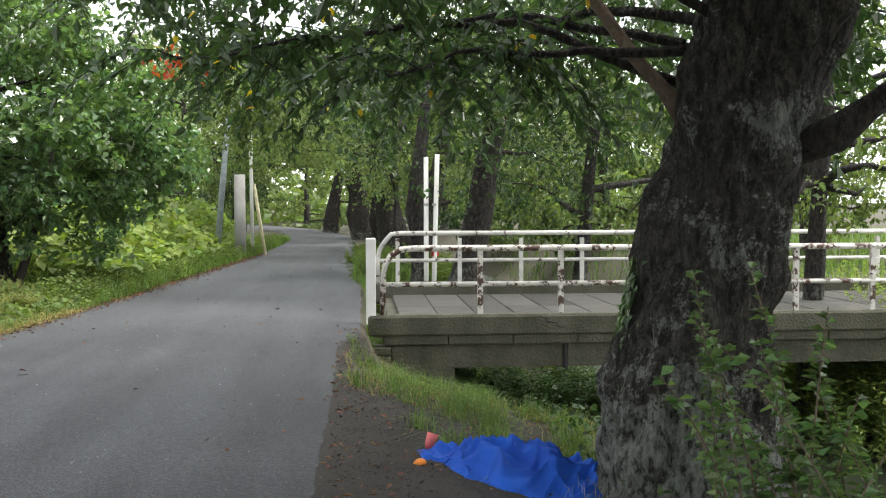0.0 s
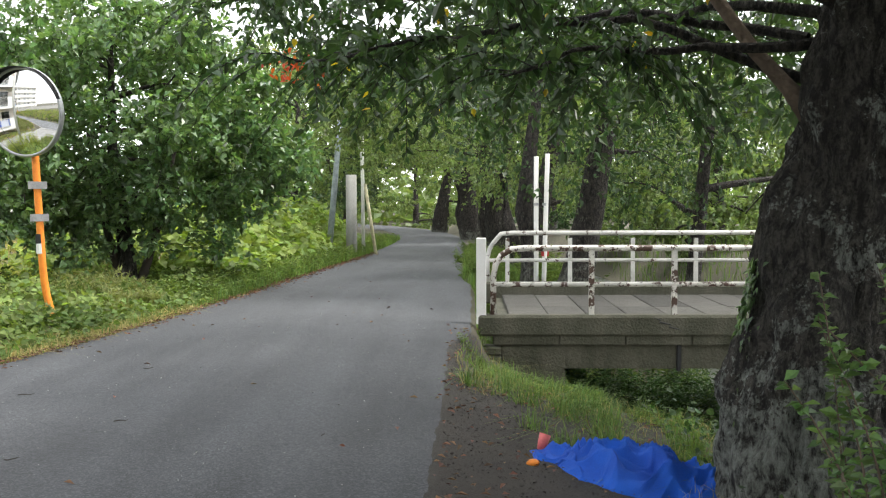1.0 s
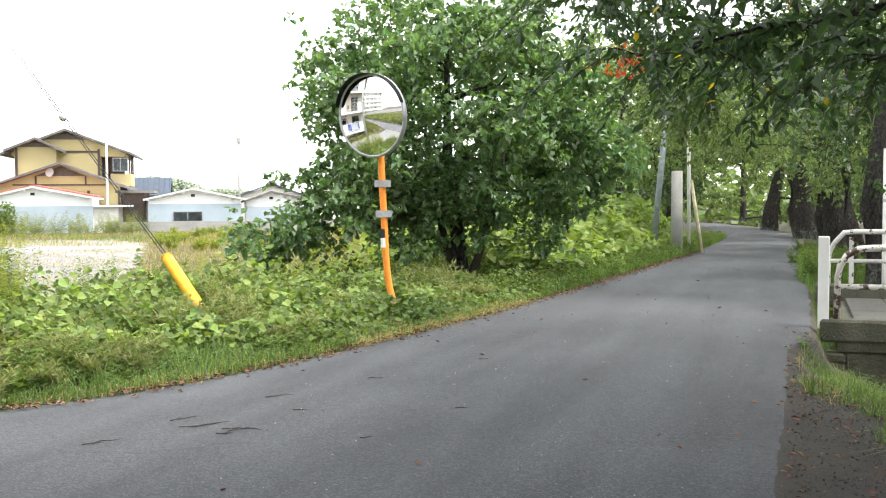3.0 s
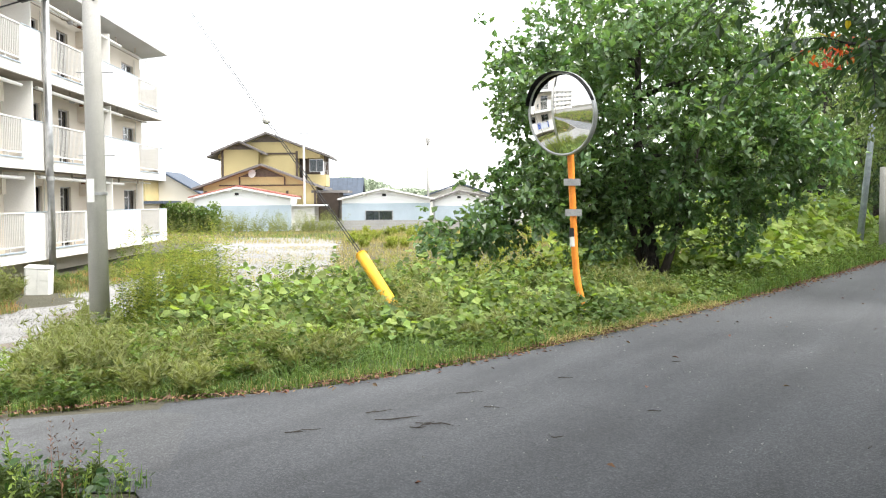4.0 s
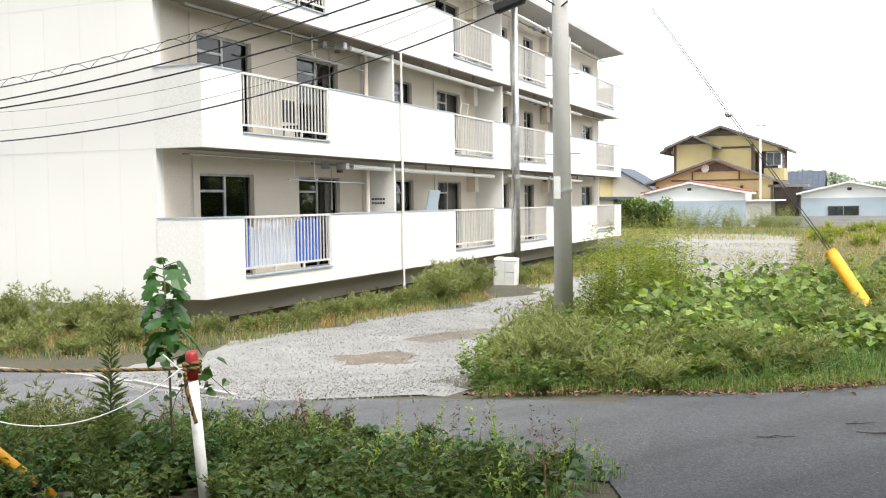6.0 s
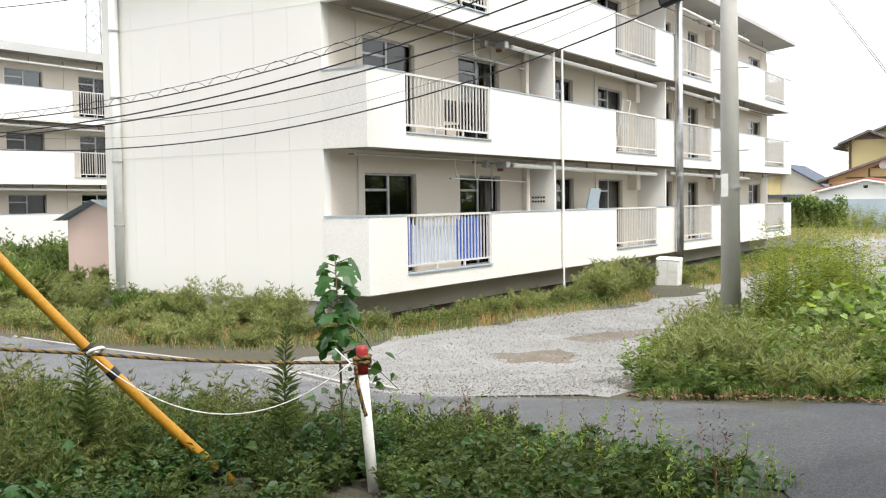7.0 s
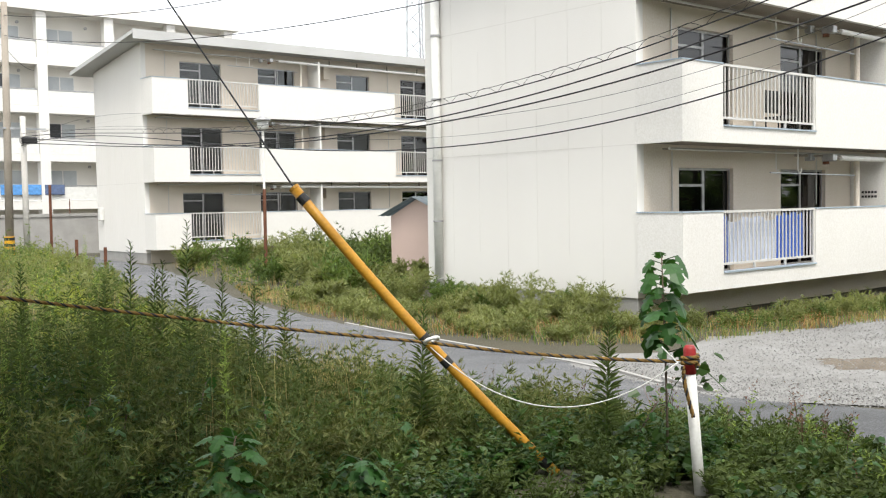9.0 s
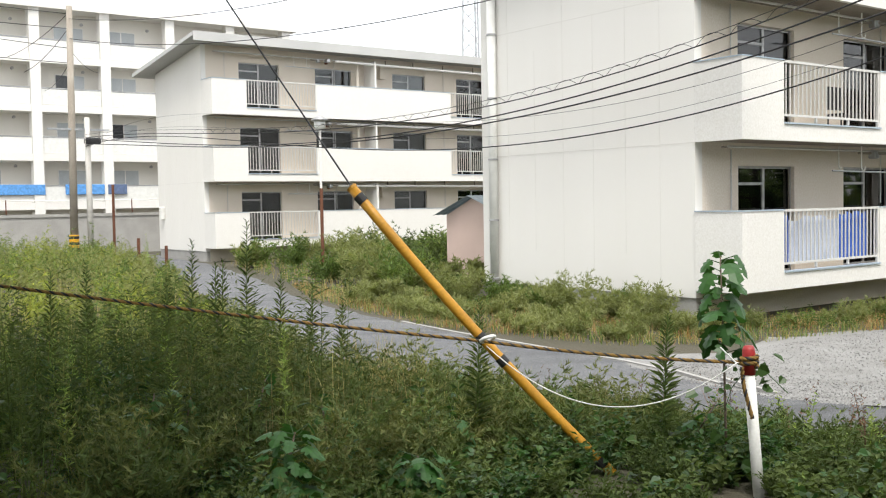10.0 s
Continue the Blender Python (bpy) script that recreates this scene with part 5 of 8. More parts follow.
def plumes(centers, h, stems, radius, branches, leaflets, leaf, width=0.28, splay=0.55, reach=0.26, up=0.75):
    """Feathery clumps: arching stems set with branchlets, and each branchlet with narrow leaflets."""
    n = len(centers)
    h = np.broadcast_to(h, n)
    a = RNG.uniform(0, 6.28, (n, stems))
    r = np.sqrt(RNG.random((n, stems)))
    d = np.stack([np.cos(a), np.sin(a)], -1) * r[..., None]
    q = (centers[:, None] + d * (radius * h)[:, None, None] * 0.6).reshape(-1, 2)
    hs = (h[:, None] * (1.0 - 0.4 * r ** 2) * RNG.uniform(0.7, 1.2, r.shape)).ravel()
    out = (d * splay).reshape(-1, 2) + RNG.normal(size=(n * stems, 2)) * 0.1
    B, k = grounded(q), n * stems
    f = np.linspace(0.12, 1, branches)[None] * np.ones((k, 1))
    P = np.stack([B[:, 0, None] + out[:, 0, None] * hs[:, None] * f ** 1.7, B[:, 1, None] + out[:, 1, None] * hs[:, None] * f ** 1.7, B[:, 2, None] + hs[:, None] * f], -1)
    ang = RNG.uniform(0, 6.28, k)[:, None] + np.arange(branches)[None] * 2.4
    E = unit(np.stack([np.cos(ang), np.sin(ang), np.full_like(ang, up) + RNG.normal(size=ang.shape) * 0.2], -1))
    bl = (reach * hs[:, None] * (1.0 - 0.8 * f) + 0.025) * RNG.uniform(0.7, 1.3, f.shape)
    g = np.linspace(0.1, 1, leaflets)
    Q = P[:, :, None] + E[:, :, None] * bl[:, :, None, None] * g[None, None, :, None]
    Q[..., 2] -= (bl[:, :, None] * 0.35) * g ** 2
    D = E[:, :, None] + RNG.normal(size=Q.shape) * 0.42
    Q, D = Q.reshape(-1, 3), unit(D.reshape(-1, 3))
    L = leaf * RNG.uniform(0.6, 1.3, len(Q))[:, None]
    S = unit(np.cross(D, RNG.normal(size=Q.shape) * 0.7 + np.array([0, 0, 1.0]))) * L * width * 0.5
    V = np.stack([Q + S, Q - S, Q + D * L], 1).reshape(-1, 3)
    F = np.arange(len(V)).reshape(-1, 3)
    T = np.stack([B[:, 0] + out[:, 0] * hs, B[:, 1] + out[:, 1] * hs, B[:, 2] + hs], -1)
    M = np.stack([B[:, 0] + out[:, 0] * hs * 0.3, B[:, 1] + out[:, 1] * hs * 0.3, B[:, 2] + hs * 0.5], -1)
    s_ = np.c_[np.cos(ang[:, 0]), np.sin(ang[:, 0]), np.zeros(k)] * 0.004
    SV = np.stack([B - s_, B + s_, M + s_, M - s_, T], 1).reshape(-1, 3)
    i = np.arange(k)[:, None] * 5
    SF = np.concatenate([i + [0, 1, 2], i + [0, 2, 3], i + [3, 2, 4]], 1).reshape(-1, 3)
    return merge_np((V, F), (SV, SF))


def blades(q, h, width=0.008, lean=0.5):
    """Grass: each blade a bent strip of three triangles."""
    n = len(q)
    B = grounded(q)
    h = np.broadcast_to(h, n) * RNG.uniform(0.5, 1.3, n)
    a = RNG.uniform(0, 6.28, n)
    d = np.c_[np.cos(a), np.sin(a), np.zeros(n)]
    s = np.c_[-np.sin(a), np.cos(a), np.zeros(n)] * width * 0.5
    k = np.abs(RNG.normal(size=n)) * lean
    M = B + d * (h * k * 0.3)[:, None] + np.array([0, 0, 1.0]) * (h * 0.6)[:, None]
    T = B + d * (h * k)[:, None] + np.array([0, 0, 1.0]) * (h * np.clip(1 - 0.3 * k, 0.3, 1))[:, None]
    V = np.stack([B - s, B + s, M + s * 0.7, M - s * 0.7, T], 1).reshape(-1, 3)
    i = np.arange(n)[:, None] * 5
    F = np.concatenate([i + [0, 1, 2], i + [0, 2, 3], i + [3, 2, 4]], 1).reshape(-1, 3)
    return V, F


def creeper(q, h, leaf, width=0.9, low=0.45):
    """A cover of broad rounded leaves over and between the growth."""
    n = len(q)
    B = grounded(q)
    B[:, 2] += h * RNG.uniform(low, 1.05, n)
    a = RNG.uniform(0, 6.28, n)
    D = np.c_[np.cos(a), np.sin(a), RNG.normal(size=n) * 0.35 - 0.25]
    N = RNG.normal(size=(n, 3)) * 0.5 + np.array([0.05, -0.4, 1.0])
    return broad_np(B, D, leaf * RNG.uniform(0.55, 1.3, n), width, 0.14, N)


def stuff(name, VF, mat, label, category):
    return tagged(mesh_np(name, *VF, mat), label, category, kind="stuff")


# island between lane, drive and the road to the mirror
def left_edge(off, u0, u1, step=1.0):
    return [xy(road_left(u) - off, u) for u in np.arange(u0, u1, step)]


def off_road(q):
    s_, u_ = su(q[:, 0], q[:, 1])
    w = np.where(u_ > 7.0, road_left(u_) - s_, np.maximum(q[:, 1] - 8.3, 0) * 1.6)
    return np.clip(w, 0.02, 9)


ISLAND = [(-3.3, 8.35), (-1.2, 8.5)] + left_edge(0.05, 7.2, 16.5) + [(3.2, 19.5), (-0.5, 20), (-2.5, 18.5), (-5.0, 17), (-4.6, 13), (-4.0, 10.5)]
FRONT = [(-3.2, 8.4), (-1.2, 8.5)] + left_edge(0.02, 7.2, 20) + left_edge(0.55, 20, 6.2, -1.0) + [(-1.4, 9.1), (-3.3, 9.1)]
CREEP = [(-2.6, 10.4), (-1.0, 10.0)] + left_edge(0.9, 9.6, 15) + [(2.6, 16.5), (-0.5, 17.2), (-2.8, 15.5)]
GOLD = [(-4.0, 15.6), (-3.75, 13.6), (-2.9, 12.9), (-2.3, 13.6), (-2.4, 15.4), (-3.2, 16.4)]
q = scatter(ISLAND, 3000, 0.3)
stuff("weeds", herbs(q, (0.06 + 0.075 * np.minimum(off_road(q), 3.6)) * lumps(q) * RNG.uniform(0.6, 1.4, len(q)), 14, 0.1), leaf_weed, "tangle of low green weeds on the road bank", "weeds")
q = scatter(ISLAND, 110, 0.3)
w_ = off_road(q)
q, w_ = q[w_ > 0.45], w_[w_ > 0.45]
stuff("mugwort", plumes(q, (0.2 + 0.12 * np.minimum(w_, 3.2)) * RNG.uniform(0.7, 1.4, len(q)), 18, 0.6, 12, 7, 0.09, 0.18), leaf_sage_lit, "grey-green feathery mugwort clumps on the road bank", "weeds")
q = scatter(ISLAND, 120, 0.3)
w_ = off_road(q)
q, w_ = q[w_ > 0.3], w_[w_ > 0.3]
stuff("weeds", bushes(q, (0.16 + 0.12 * np.minimum(w_, 3.2)) * RNG.uniform(0.7, 1.5, len(q)), 14, 0.6, 18, 0.13, 0.55), leaf_weed, "leafy green weed clumps on the road bank", "weeds")
POLE_SIDE = [(-4.9, 12.2), (-3.3, 9.6), (-2.2, 9.4), (-2.0, 13), (-2.6, 15), (-4.9, 15.2)]
q = scatter(POLE_SIDE, 30)
stuff("mugwort", plumes(q, RNG.uniform(0.3, 0.62, 30), 20, 0.55, 13, 7, 0.08, 0.2), leaf_sage_lit, "tall mugwort clumps round the utility pole", "weeds")
q = scatter(POLE_SIDE, 34)
stuff("weeds", bushes(q, RNG.uniform(0.25, 0.55, 34), 18, 0.5, 20, 0.1, 0.4), leaf_bright, "leafy green weed clumps round the utility pole", "weeds")
q = scatter([(-4.0, 10.4), (-3.2, 8.9), (-1.6, 9.0), (-0.2, 9.7), (-0.6, 11.0), (-2.4, 11.2)], 34)
stuff("verge_grass", blades(scatter([(-4.0, 10.4), (-3.2, 8.7), (-1.6, 8.8), (0.6, 9.9), (0.2, 11.0), (-2.4, 11.6)], 4200, 0.6, 0.9), 0.24, 0.007, 1.7), grass_green, "long green grass near the drive", "grass")
stuff("mugwort", plumes(q, RNG.uniform(0.2, 0.45, 34), 18, 0.6, 12, 7, 0.07, 0.22), leaf_sage_lit, "grey-green feathery weeds near the drive", "weeds")
for n_, lf_, mt_, k_ in ((4600, 0.115, leaf_bright, 1.0), (5200, 0.11, leaf_weed, 0.95)):
    q = scatter(CREEP, n_, 0.4)
    for x_, y_, r_ in ((0.1, 13.3, 0.42), (0.15, 12.8, 0.4), (-0.12, 13.8, 0.42), (-0.35, 14.2, 0.36), (0.15, 12.3, 0.3)):
        q = clear_of(q, x_, y_, r_)
    stuff("creeper", creeper(q, k_ * (0.14 + 0.15 * np.minimum(off_road(q), 4.0) * lumps(q) * RNG.uniform(0.8, 1.2, len(q))), lf_, low=0.3), mt_, "broad-leaved creeper spread over the weeds", "creeper")
q = scatter(left_edge(0.12, 9.8, 17.5, 0.5) + left_edge(1.1, 17.5, 9.8, -0.5), 2600, 0.25)
stuff("creeper", creeper(q, 0.08 + 0.26 * off_road(q) * lumps(q), 0.085, low=0.2), leaf_weed, "small-leaved green growth bulging over the road edge", "creeper")
stuff("goldenrod", herbs(scatter(GOLD, 210), RNG.uniform(1.0, 1.85, 210), 90, 0.11, 0.2, 0.45, 0.07, 0.1, 0.55), leaf_gold, "tall bright green goldenrod stems", "weeds")
stuff("goldenrod", herbs(scatter(GOLD, 130), RNG.uniform(0.8, 1.6, 130), 90, 0.11, 0.2, 0.4, 0.07, 0.1, 0.55), leaf_weed, "tall dark green goldenrod stems", "weeds")
q = np.array([(-0.9, 16.6), (-1.3, 16.2), (-0.4, 16.9), (-1.1, 17.2), (-1.7, 15.8), (-0.6, 16.0), (-2.0, 15.2)])
stuff("goldenrod", herbs(np.repeat(q, 6, 0) + RNG.normal(size=(42, 2)) * 0.22, RNG.uniform(0.8, 1.25, 42), 80, 0.12, 0.2, 0.45, 0.06, 0.1, 0.5), leaf_weed, "tall leafy goldenrod stems on the bank", "weeds")
stuff("verge_grass", blades(scatter(FRONT, 9000, 0.2), 0.13, 0.008), grass_green, "low green grass along the asphalt edge", "grass")
stuff("dry_grass", blades(scatter(FRONT, 3500, 0.6), 0.10, 0.007, 1.4), grass_dry, "dry straw-coloured grass along the asphalt edge", "grass")

# bank further along the road, with a mound of kudzu
FAR_BANK = left_edge(0.05, 16, 44, 2) + left_edge(5.5, 44, 16, -2)
stuff("weeds", herbs(scatter(FAR_BANK, 3600, 0.3), RNG.uniform(0.12, 0.42, 3600), 18, 0.12), leaf_weed, "green weeds on the bank of the lane", "weeds")
q = scatter(left_edge(0.8, 20, 37, 2) + left_edge(6.5, 37, 20, -2), 9000)
s_, u_ = su(q[:, 0], q[:, 1])
mound = 1.5 * smooth(0.5, 2.6, -s_ + road_left(u_)) * smooth(19, 24, u_)
stuff("kudzu", creeper(q, 0.35 + mound * RNG.uniform(0.75, 1.0, len(q)), 0.24), leaf_bright, "bright green mound of kudzu leaves beside the lane", "kudzu")
stuff("verge_grass", blades(scatter(left_edge(0.0, 16, 46, 2) + left_edge(0.8, 46, 16, -2), 6000), 0.25, 0.014), grass_green, "green grass fringe of the far lane", "grass")

# overgrown triangle in front of the flats
NEAR = [(-1.6, 5.6), (-4.5, 6.0), (-8, 6.3), (-12, 6.9), (-12, 0), (-7, -2), (-3.0, 1.0), (-2.2, 3.5)]
NEARLOW = [(-1.3, 5.75), (-2.2, 6.1), (-4.5, 6.35), (-8, 6.6), (-8, 5.6), (-4.2, 5.3), (-2.5, 5.0), (-1.6, 4.6)]
WILD = [(-4.6, 5.6), (-8, 6.2), (-12, 6.9), (-15, 7.4), (-15, 1), (-9, -2), (-5.2, 0.0), (-4.9, 2.5)]
LEFTHALF = [(-5.2, 3.2), (-8, 4.3), (-12, 5.6), (-13, 1), (-9, -2), (-5.4, 0.0)]


def lane_gap(q):
    """How far a place lies before the near edge of the side lane."""
    return np.interp(-q[:, 0], [-r[0] for r in LANE], [r[2] for r in LANE]) - q[:, 1]


def left_rise(q):
    """Growth gets taller away from the fork and lower towards the lane."""
    h = np.clip(0.12 + 0.11 * (-q[:, 0] - 1.6), 0.1, 0.72) * np.clip(0.35 + 0.4 * (6.3 - q[:, 1]), 0.3, 1.0) * lumps(q, 0.9)
    return np.minimum(h, 0.13 + 0.24 * np.maximum(lane_gap(q), 0))


q = scatter(NEAR, 900, 0.6, 0.8)
stuff("weeds", herbs(q, left_rise(q) * RNG.uniform(0.3, 0.75, len(q)), 20, 0.06), leaf_weed, "fine-leaved weeds before the flats", "weeds")


def spaced(poly, n, gap):
    """Places at least a gap apart."""
    out = []
    for c in scatter(poly, n * 12):
        if all((c[0] - o[0]) ** 2 + (c[1] - o[1]) ** 2 > gap * gap for o in out):
            out.append(c)
        if len(out) == n:
            break
    return np.array(out)


def held(q, h, a=0.2, b=0.3):
    """Growth kept low beside the side lane."""
    return np.minimum(h, a + b * np.maximum(lane_gap(q), 0)) * np.where(q[:, 0] > -3.3, 0.55, 1.0)


NEAR_WILD = [(-4.6, 5.6), (-8, 6.2), (-9.5, 6.5), (-9.5, 3.6), (-6.6, 3.0), (-5.2, 1.6), (-4.7, 2.6)]
for mat_, n_, gap_, k_ in ((leaf_grey_shaded, 44, 0.6, 1.25), (leaf_fern, 40, 0.6, 1.05), (leaf_grey_shaded, 34, 0.5, 0.7)):
    q = spaced(NEAR_WILD, n_, gap_)
    stuff("mugwort", plumes(q, held(q, np.clip(left_rise(q), 0.22, 0.8) * k_ * RNG.uniform(0.7, 1.35, len(q))), 26, 0.7, 20, 10, 0.042, 0.22, 0.75, 0.3), mat_, "feathery mugwort clumps in the overgrown triangle", "weeds")
q = spaced(WILD, 60, 0.75)
stuff("mugwort", plumes(q, held(q, np.clip(left_rise(q), 0.22, 0.8) * RNG.uniform(0.7, 1.2, len(q))), 22, 0.7, 14, 8, 0.055, 0.2, 0.75, 0.3), leaf_fern, "dark feathery weed clumps in the overgrown triangle", "weeds")
# dark-leaved clumps double as the shade between paler plants
q = spaced(NEAR, 46, 0.5)
stuff("weeds", bushes(q, held(q, np.clip(left_rise(q), 0.12, 0.8) * RNG.uniform(0.7, 1.2, len(q))), 22, 0.6, 20, 0.085, 0.55), leaf_fig_shade, "dark broad-leaved weed clumps in the overgrown triangle", "weeds")
q = spaced(NEARLOW, 50, 0.25)
stuff("weeds", plumes(q, held(q, RNG.uniform(0.15, 0.34, len(q))), 20, 0.7, 12, 7, 0.036, 0.24), leaf_fern, "low feathery weed clumps at the lane", "weeds")
q = scatter(WILD, 5000, 0.75, 0.9)
stuff("feather_grass", blades(q, left_rise(q) * 1.15, 0.004, 0.6), grass_green, "feathery tall grass among weeds", "grass")
q = scatter(WILD, 2000, 0.75, 0.5)
stuff("dry_grass", blades(q, left_rise(q) * 1.25, 0.004, 0.4), grass_dry, "thin dry grass stalks among weeds", "grass")
q = np.array([[-6.3, 4.0]]) + RNG.normal(size=(700, 2)) * [0.2, 0.18]
stuff("dry_grass", blades(q, RNG.uniform(0.5, 0.9, 700), 0.004, 0.45), grass_dry, "tall clump of pale feathery grass", "grass")
q = scatter(LEFTHALF, 520, 0.5, 0.8)
stuff("goldenrod", herbs(q, RNG.uniform(0.7, 1.3, len(q)) * lumps(q, 0.8) ** 0.5, 80, 0.11, 0.15, 0.45, 0.05, 0.15, 0.55), leaf_fern, "upright leafy goldenrod stems among the weeds", "weeds")
q = scatter(LEFTHALF, 70, 0.3, 0.8)
stuff("goldenrod", herbs(q, RNG.uniform(0.7, 1.2, len(q)), 80, 0.085, 0.17, 0.6, 0.05, 0.3, 0.6), leaf_bright, "yellow-green goldenrod shoots among the weeds", "weeds")
# low leaves whose dark colour fills gaps with shade
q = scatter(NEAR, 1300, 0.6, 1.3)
stuff("ivy", creeper(q, left_rise(q) * RNG.uniform(0.3, 0.8, len(q)), 0.065, 0.7), leaf_fig_shade, "dark green broad leaves among the weeds", "creeper")
stuff("ivy", creeper(scatter(NEARLOW, 1800), RNG.uniform(0.02, 0.16, 1800), 0.06, 0.75), leaf_fig_shade, "dark green broad leaves at the lane's edge", "creeper")
CORNER = [(-1.5, 5.4), (-3.4, 5.6), (-5.0, 5.2), (-5.0, 2.2), (-3.2, 1.2), (-2.2, 3.5)]
q = scatter(CORNER, 1500)
stuff("weeds", herbs(q, RNG.uniform(0.08, 0.26, len(q)), 14, 0.07, 0.5), leaf_fern, "low dark leafy weeds round the stake", "weeds")
q = spaced(CORNER, 60, 0.25)
stuff("weeds", plumes(q, RNG.uniform(0.2, 0.4, len(q)) * np.where(q[:, 0] > -3.3, 0.5, 0.95), 18, 0.7, 13, 7, 0.036, 0.26), leaf_fern, "small fine-leaved weed clumps round the stake", "weeds")
stuff("ivy", creeper(scatter(CORNER, 1600), RNG.uniform(0.05, 0.26, 1600), 0.06, 0.8), leaf_fig_shade, "dark broad leaves round the stake", "creeper")
stuff("verge_grass", blades(scatter(NEARLOW, 5000), 0.12, 0.006), grass_green, "low grass at the lane's edge", "grass")
FARTRI = [(-12, 7.0), (-16, 7.9), (-21, 9.4), (-28, 11.4), (-36, 13.8), (-45, 15), (-45, 2), (-25, -4), (-12, 0)]
q = scatter(FARTRI, 9000, 0.6, 0.3)
stuff("feather_grass", blades(q, held(q, 0.6 * lumps(q, 0.35)), 0.01, 0.6), grass_dry, "tall dry grass in the weed field", "grass")
for mat_, n_, gap_ in ((leaf_sage_lit, 120, 1.0), (leaf_weed, 60, 1.3), (leaf_gold, 36, 1.5)):
    q = spaced(FARTRI, n_, gap_)
    k_ = np.where(q[:, 0] < -24, 0.5, 0.28)
    stuff("mugwort", plumes(q, np.minimum(RNG.uniform(0.6, 1.25, len(q)) * lumps(q, 0.35), 0.3 + k_ * np.maximum(lane_gap(q), 0)), 18, 0.7, 12, 7, 0.1, 0.2, 0.7, 0.3), mat_, "feathery weeds in the field beyond the rope", "weeds")
q = scatter(FARTRI, 70, 0.4, 0.3)
stuff("goldenrod", herbs(q, RNG.uniform(0.8, 1.4, 70), 60, 0.12, 0.2, 0.6, 0.05, 0.3, 0.6), leaf_bright, "yellow-green goldenrod shoots in the weed field", "weeds")

# growth along the foot of the flats
FOOT = [(-9.6, 14.2), (-11.5, 12.6), (-14, 12.2), (-18.2, 12.8), (-19.5, 14.3), (-11.0, 14.3), (-10.3, 20), (-10.3, 45), (-9.2, 45), (-8.6, 30), (-8.4, 20), (-9.2, 16.5)]
FOOT_LOW = [(-9.3, 13.0), (-10.6, 11.2), (-14, 10.6), (-17.2, 11.0), (-21, 11.8), (-25, 13.4), (-20, 14.3), (-11.2, 14.4), (-10.4, 20), (-10.3, 45), (-8.2, 45), (-7.7, 30), (-7.9, 20), (-8.8, 15.5)]
BUSHES = [(-12, 13.4), (-13.6, 12.8), (-17, 13.2), (-18.5, 14), (-16.5, 14.3), (-12.2, 14.3)]
q = clear_of(scatter(FOOT, 800, 0.7, 0.8), -8.9, 24.2, 1.3)
stuff("weeds", herbs(q, RNG.uniform(0.1, 0.3, len(q)), 18, 0.09), leaf_weed, "weeds along the foot of the flats", "weeds")
q = spaced(BUSHES, 5, 0.9)
stuff("weeds", plumes(q, RNG.uniform(0.35, 0.6, len(q)), 30, 0.65, 15, 8, 0.1, 0.2), leaf_weed, "bushy weeds against the end wall", "weeds")
stuff("mugwort", plumes(np.array([(-17.3, 13.4), (-14.6, 13.3), (-13.9, 13.5), (-12.9, 13.6), (-12.2, 13.7), (-15.5, 13.6)]), np.array([0.75, 0.6, 0.8, 0.45, 0.7, 0.4]), 46, 0.8, 17, 9, 0.095, 0.16, 0.75, 0.3), leaf_sage_lit, "large mugwort bushes against the end wall", "weeds")
EDGE_GREEN = [(-10.2, 12.6), (-10.8, 11.6), (-14, 11.0), (-17.2, 11.4), (-21, 12.4), (-20, 13.4), (-12, 13.2), (-9.6, 15.5), (-8.8, 22), (-8.2, 30), (-8.8, 30), (-9.8, 20)]
stuff("weeds", plumes(scatter(EDGE_GREEN, 120, 0.5, 0.6), RNG.uniform(0.12, 0.4, 120), 16, 0.8, 10, 6, 0.09, 0.18), leaf_sage_lit, "low bushy weeds in the grass strip", "weeds")
stuff("verge_grass", blades(scatter(FOOT_LOW, 13000, 0.35, 0.7), 0.15, 0.011), grass_green, "grass strip along the flats", "grass")
stuff("dry_grass", blades(scatter(FOOT_LOW, 20000, 0.5), 0.15, 0.008, 1.3), grass_dry, "dry yellow grass along the flats", "grass")
BACK = [(-19, 12.4), (-22, 12.6), (-28, 14.4), (-33, 15.6), (-36.5, 17), (-36.5, 40), (-20, 40), (-19, 15)]
stuff("weeds", herbs(scatter(BACK, 1000, 0.6, 0.4), RNG.uniform(0.15, 0.4, 1000), 14, 0.14), leaf_weed, "weeds between the two blocks of flats", "weeds")
for mat_, n_, gap_ in ((leaf_sage_lit, 60, 1.2), (leaf_weed, 44, 1.3), (leaf_fern, 14, 2.0)):
    q = spaced(BACK, n_, gap_)
    stuff("weeds", plumes(q, RNG.uniform(0.45, 1.35, len(q)), 30, 0.75, 12, 6, 0.15, 0.25, 0.6, 0.27), mat_, "tall bushy weeds between the two blocks of flats", "weeds")
stuff("verge_grass", blades(scatter(BACK, 6000, 0.5, 0.4), 0.35, 0.014), grass_dry, "yellowing grass between the blocks", "grass")

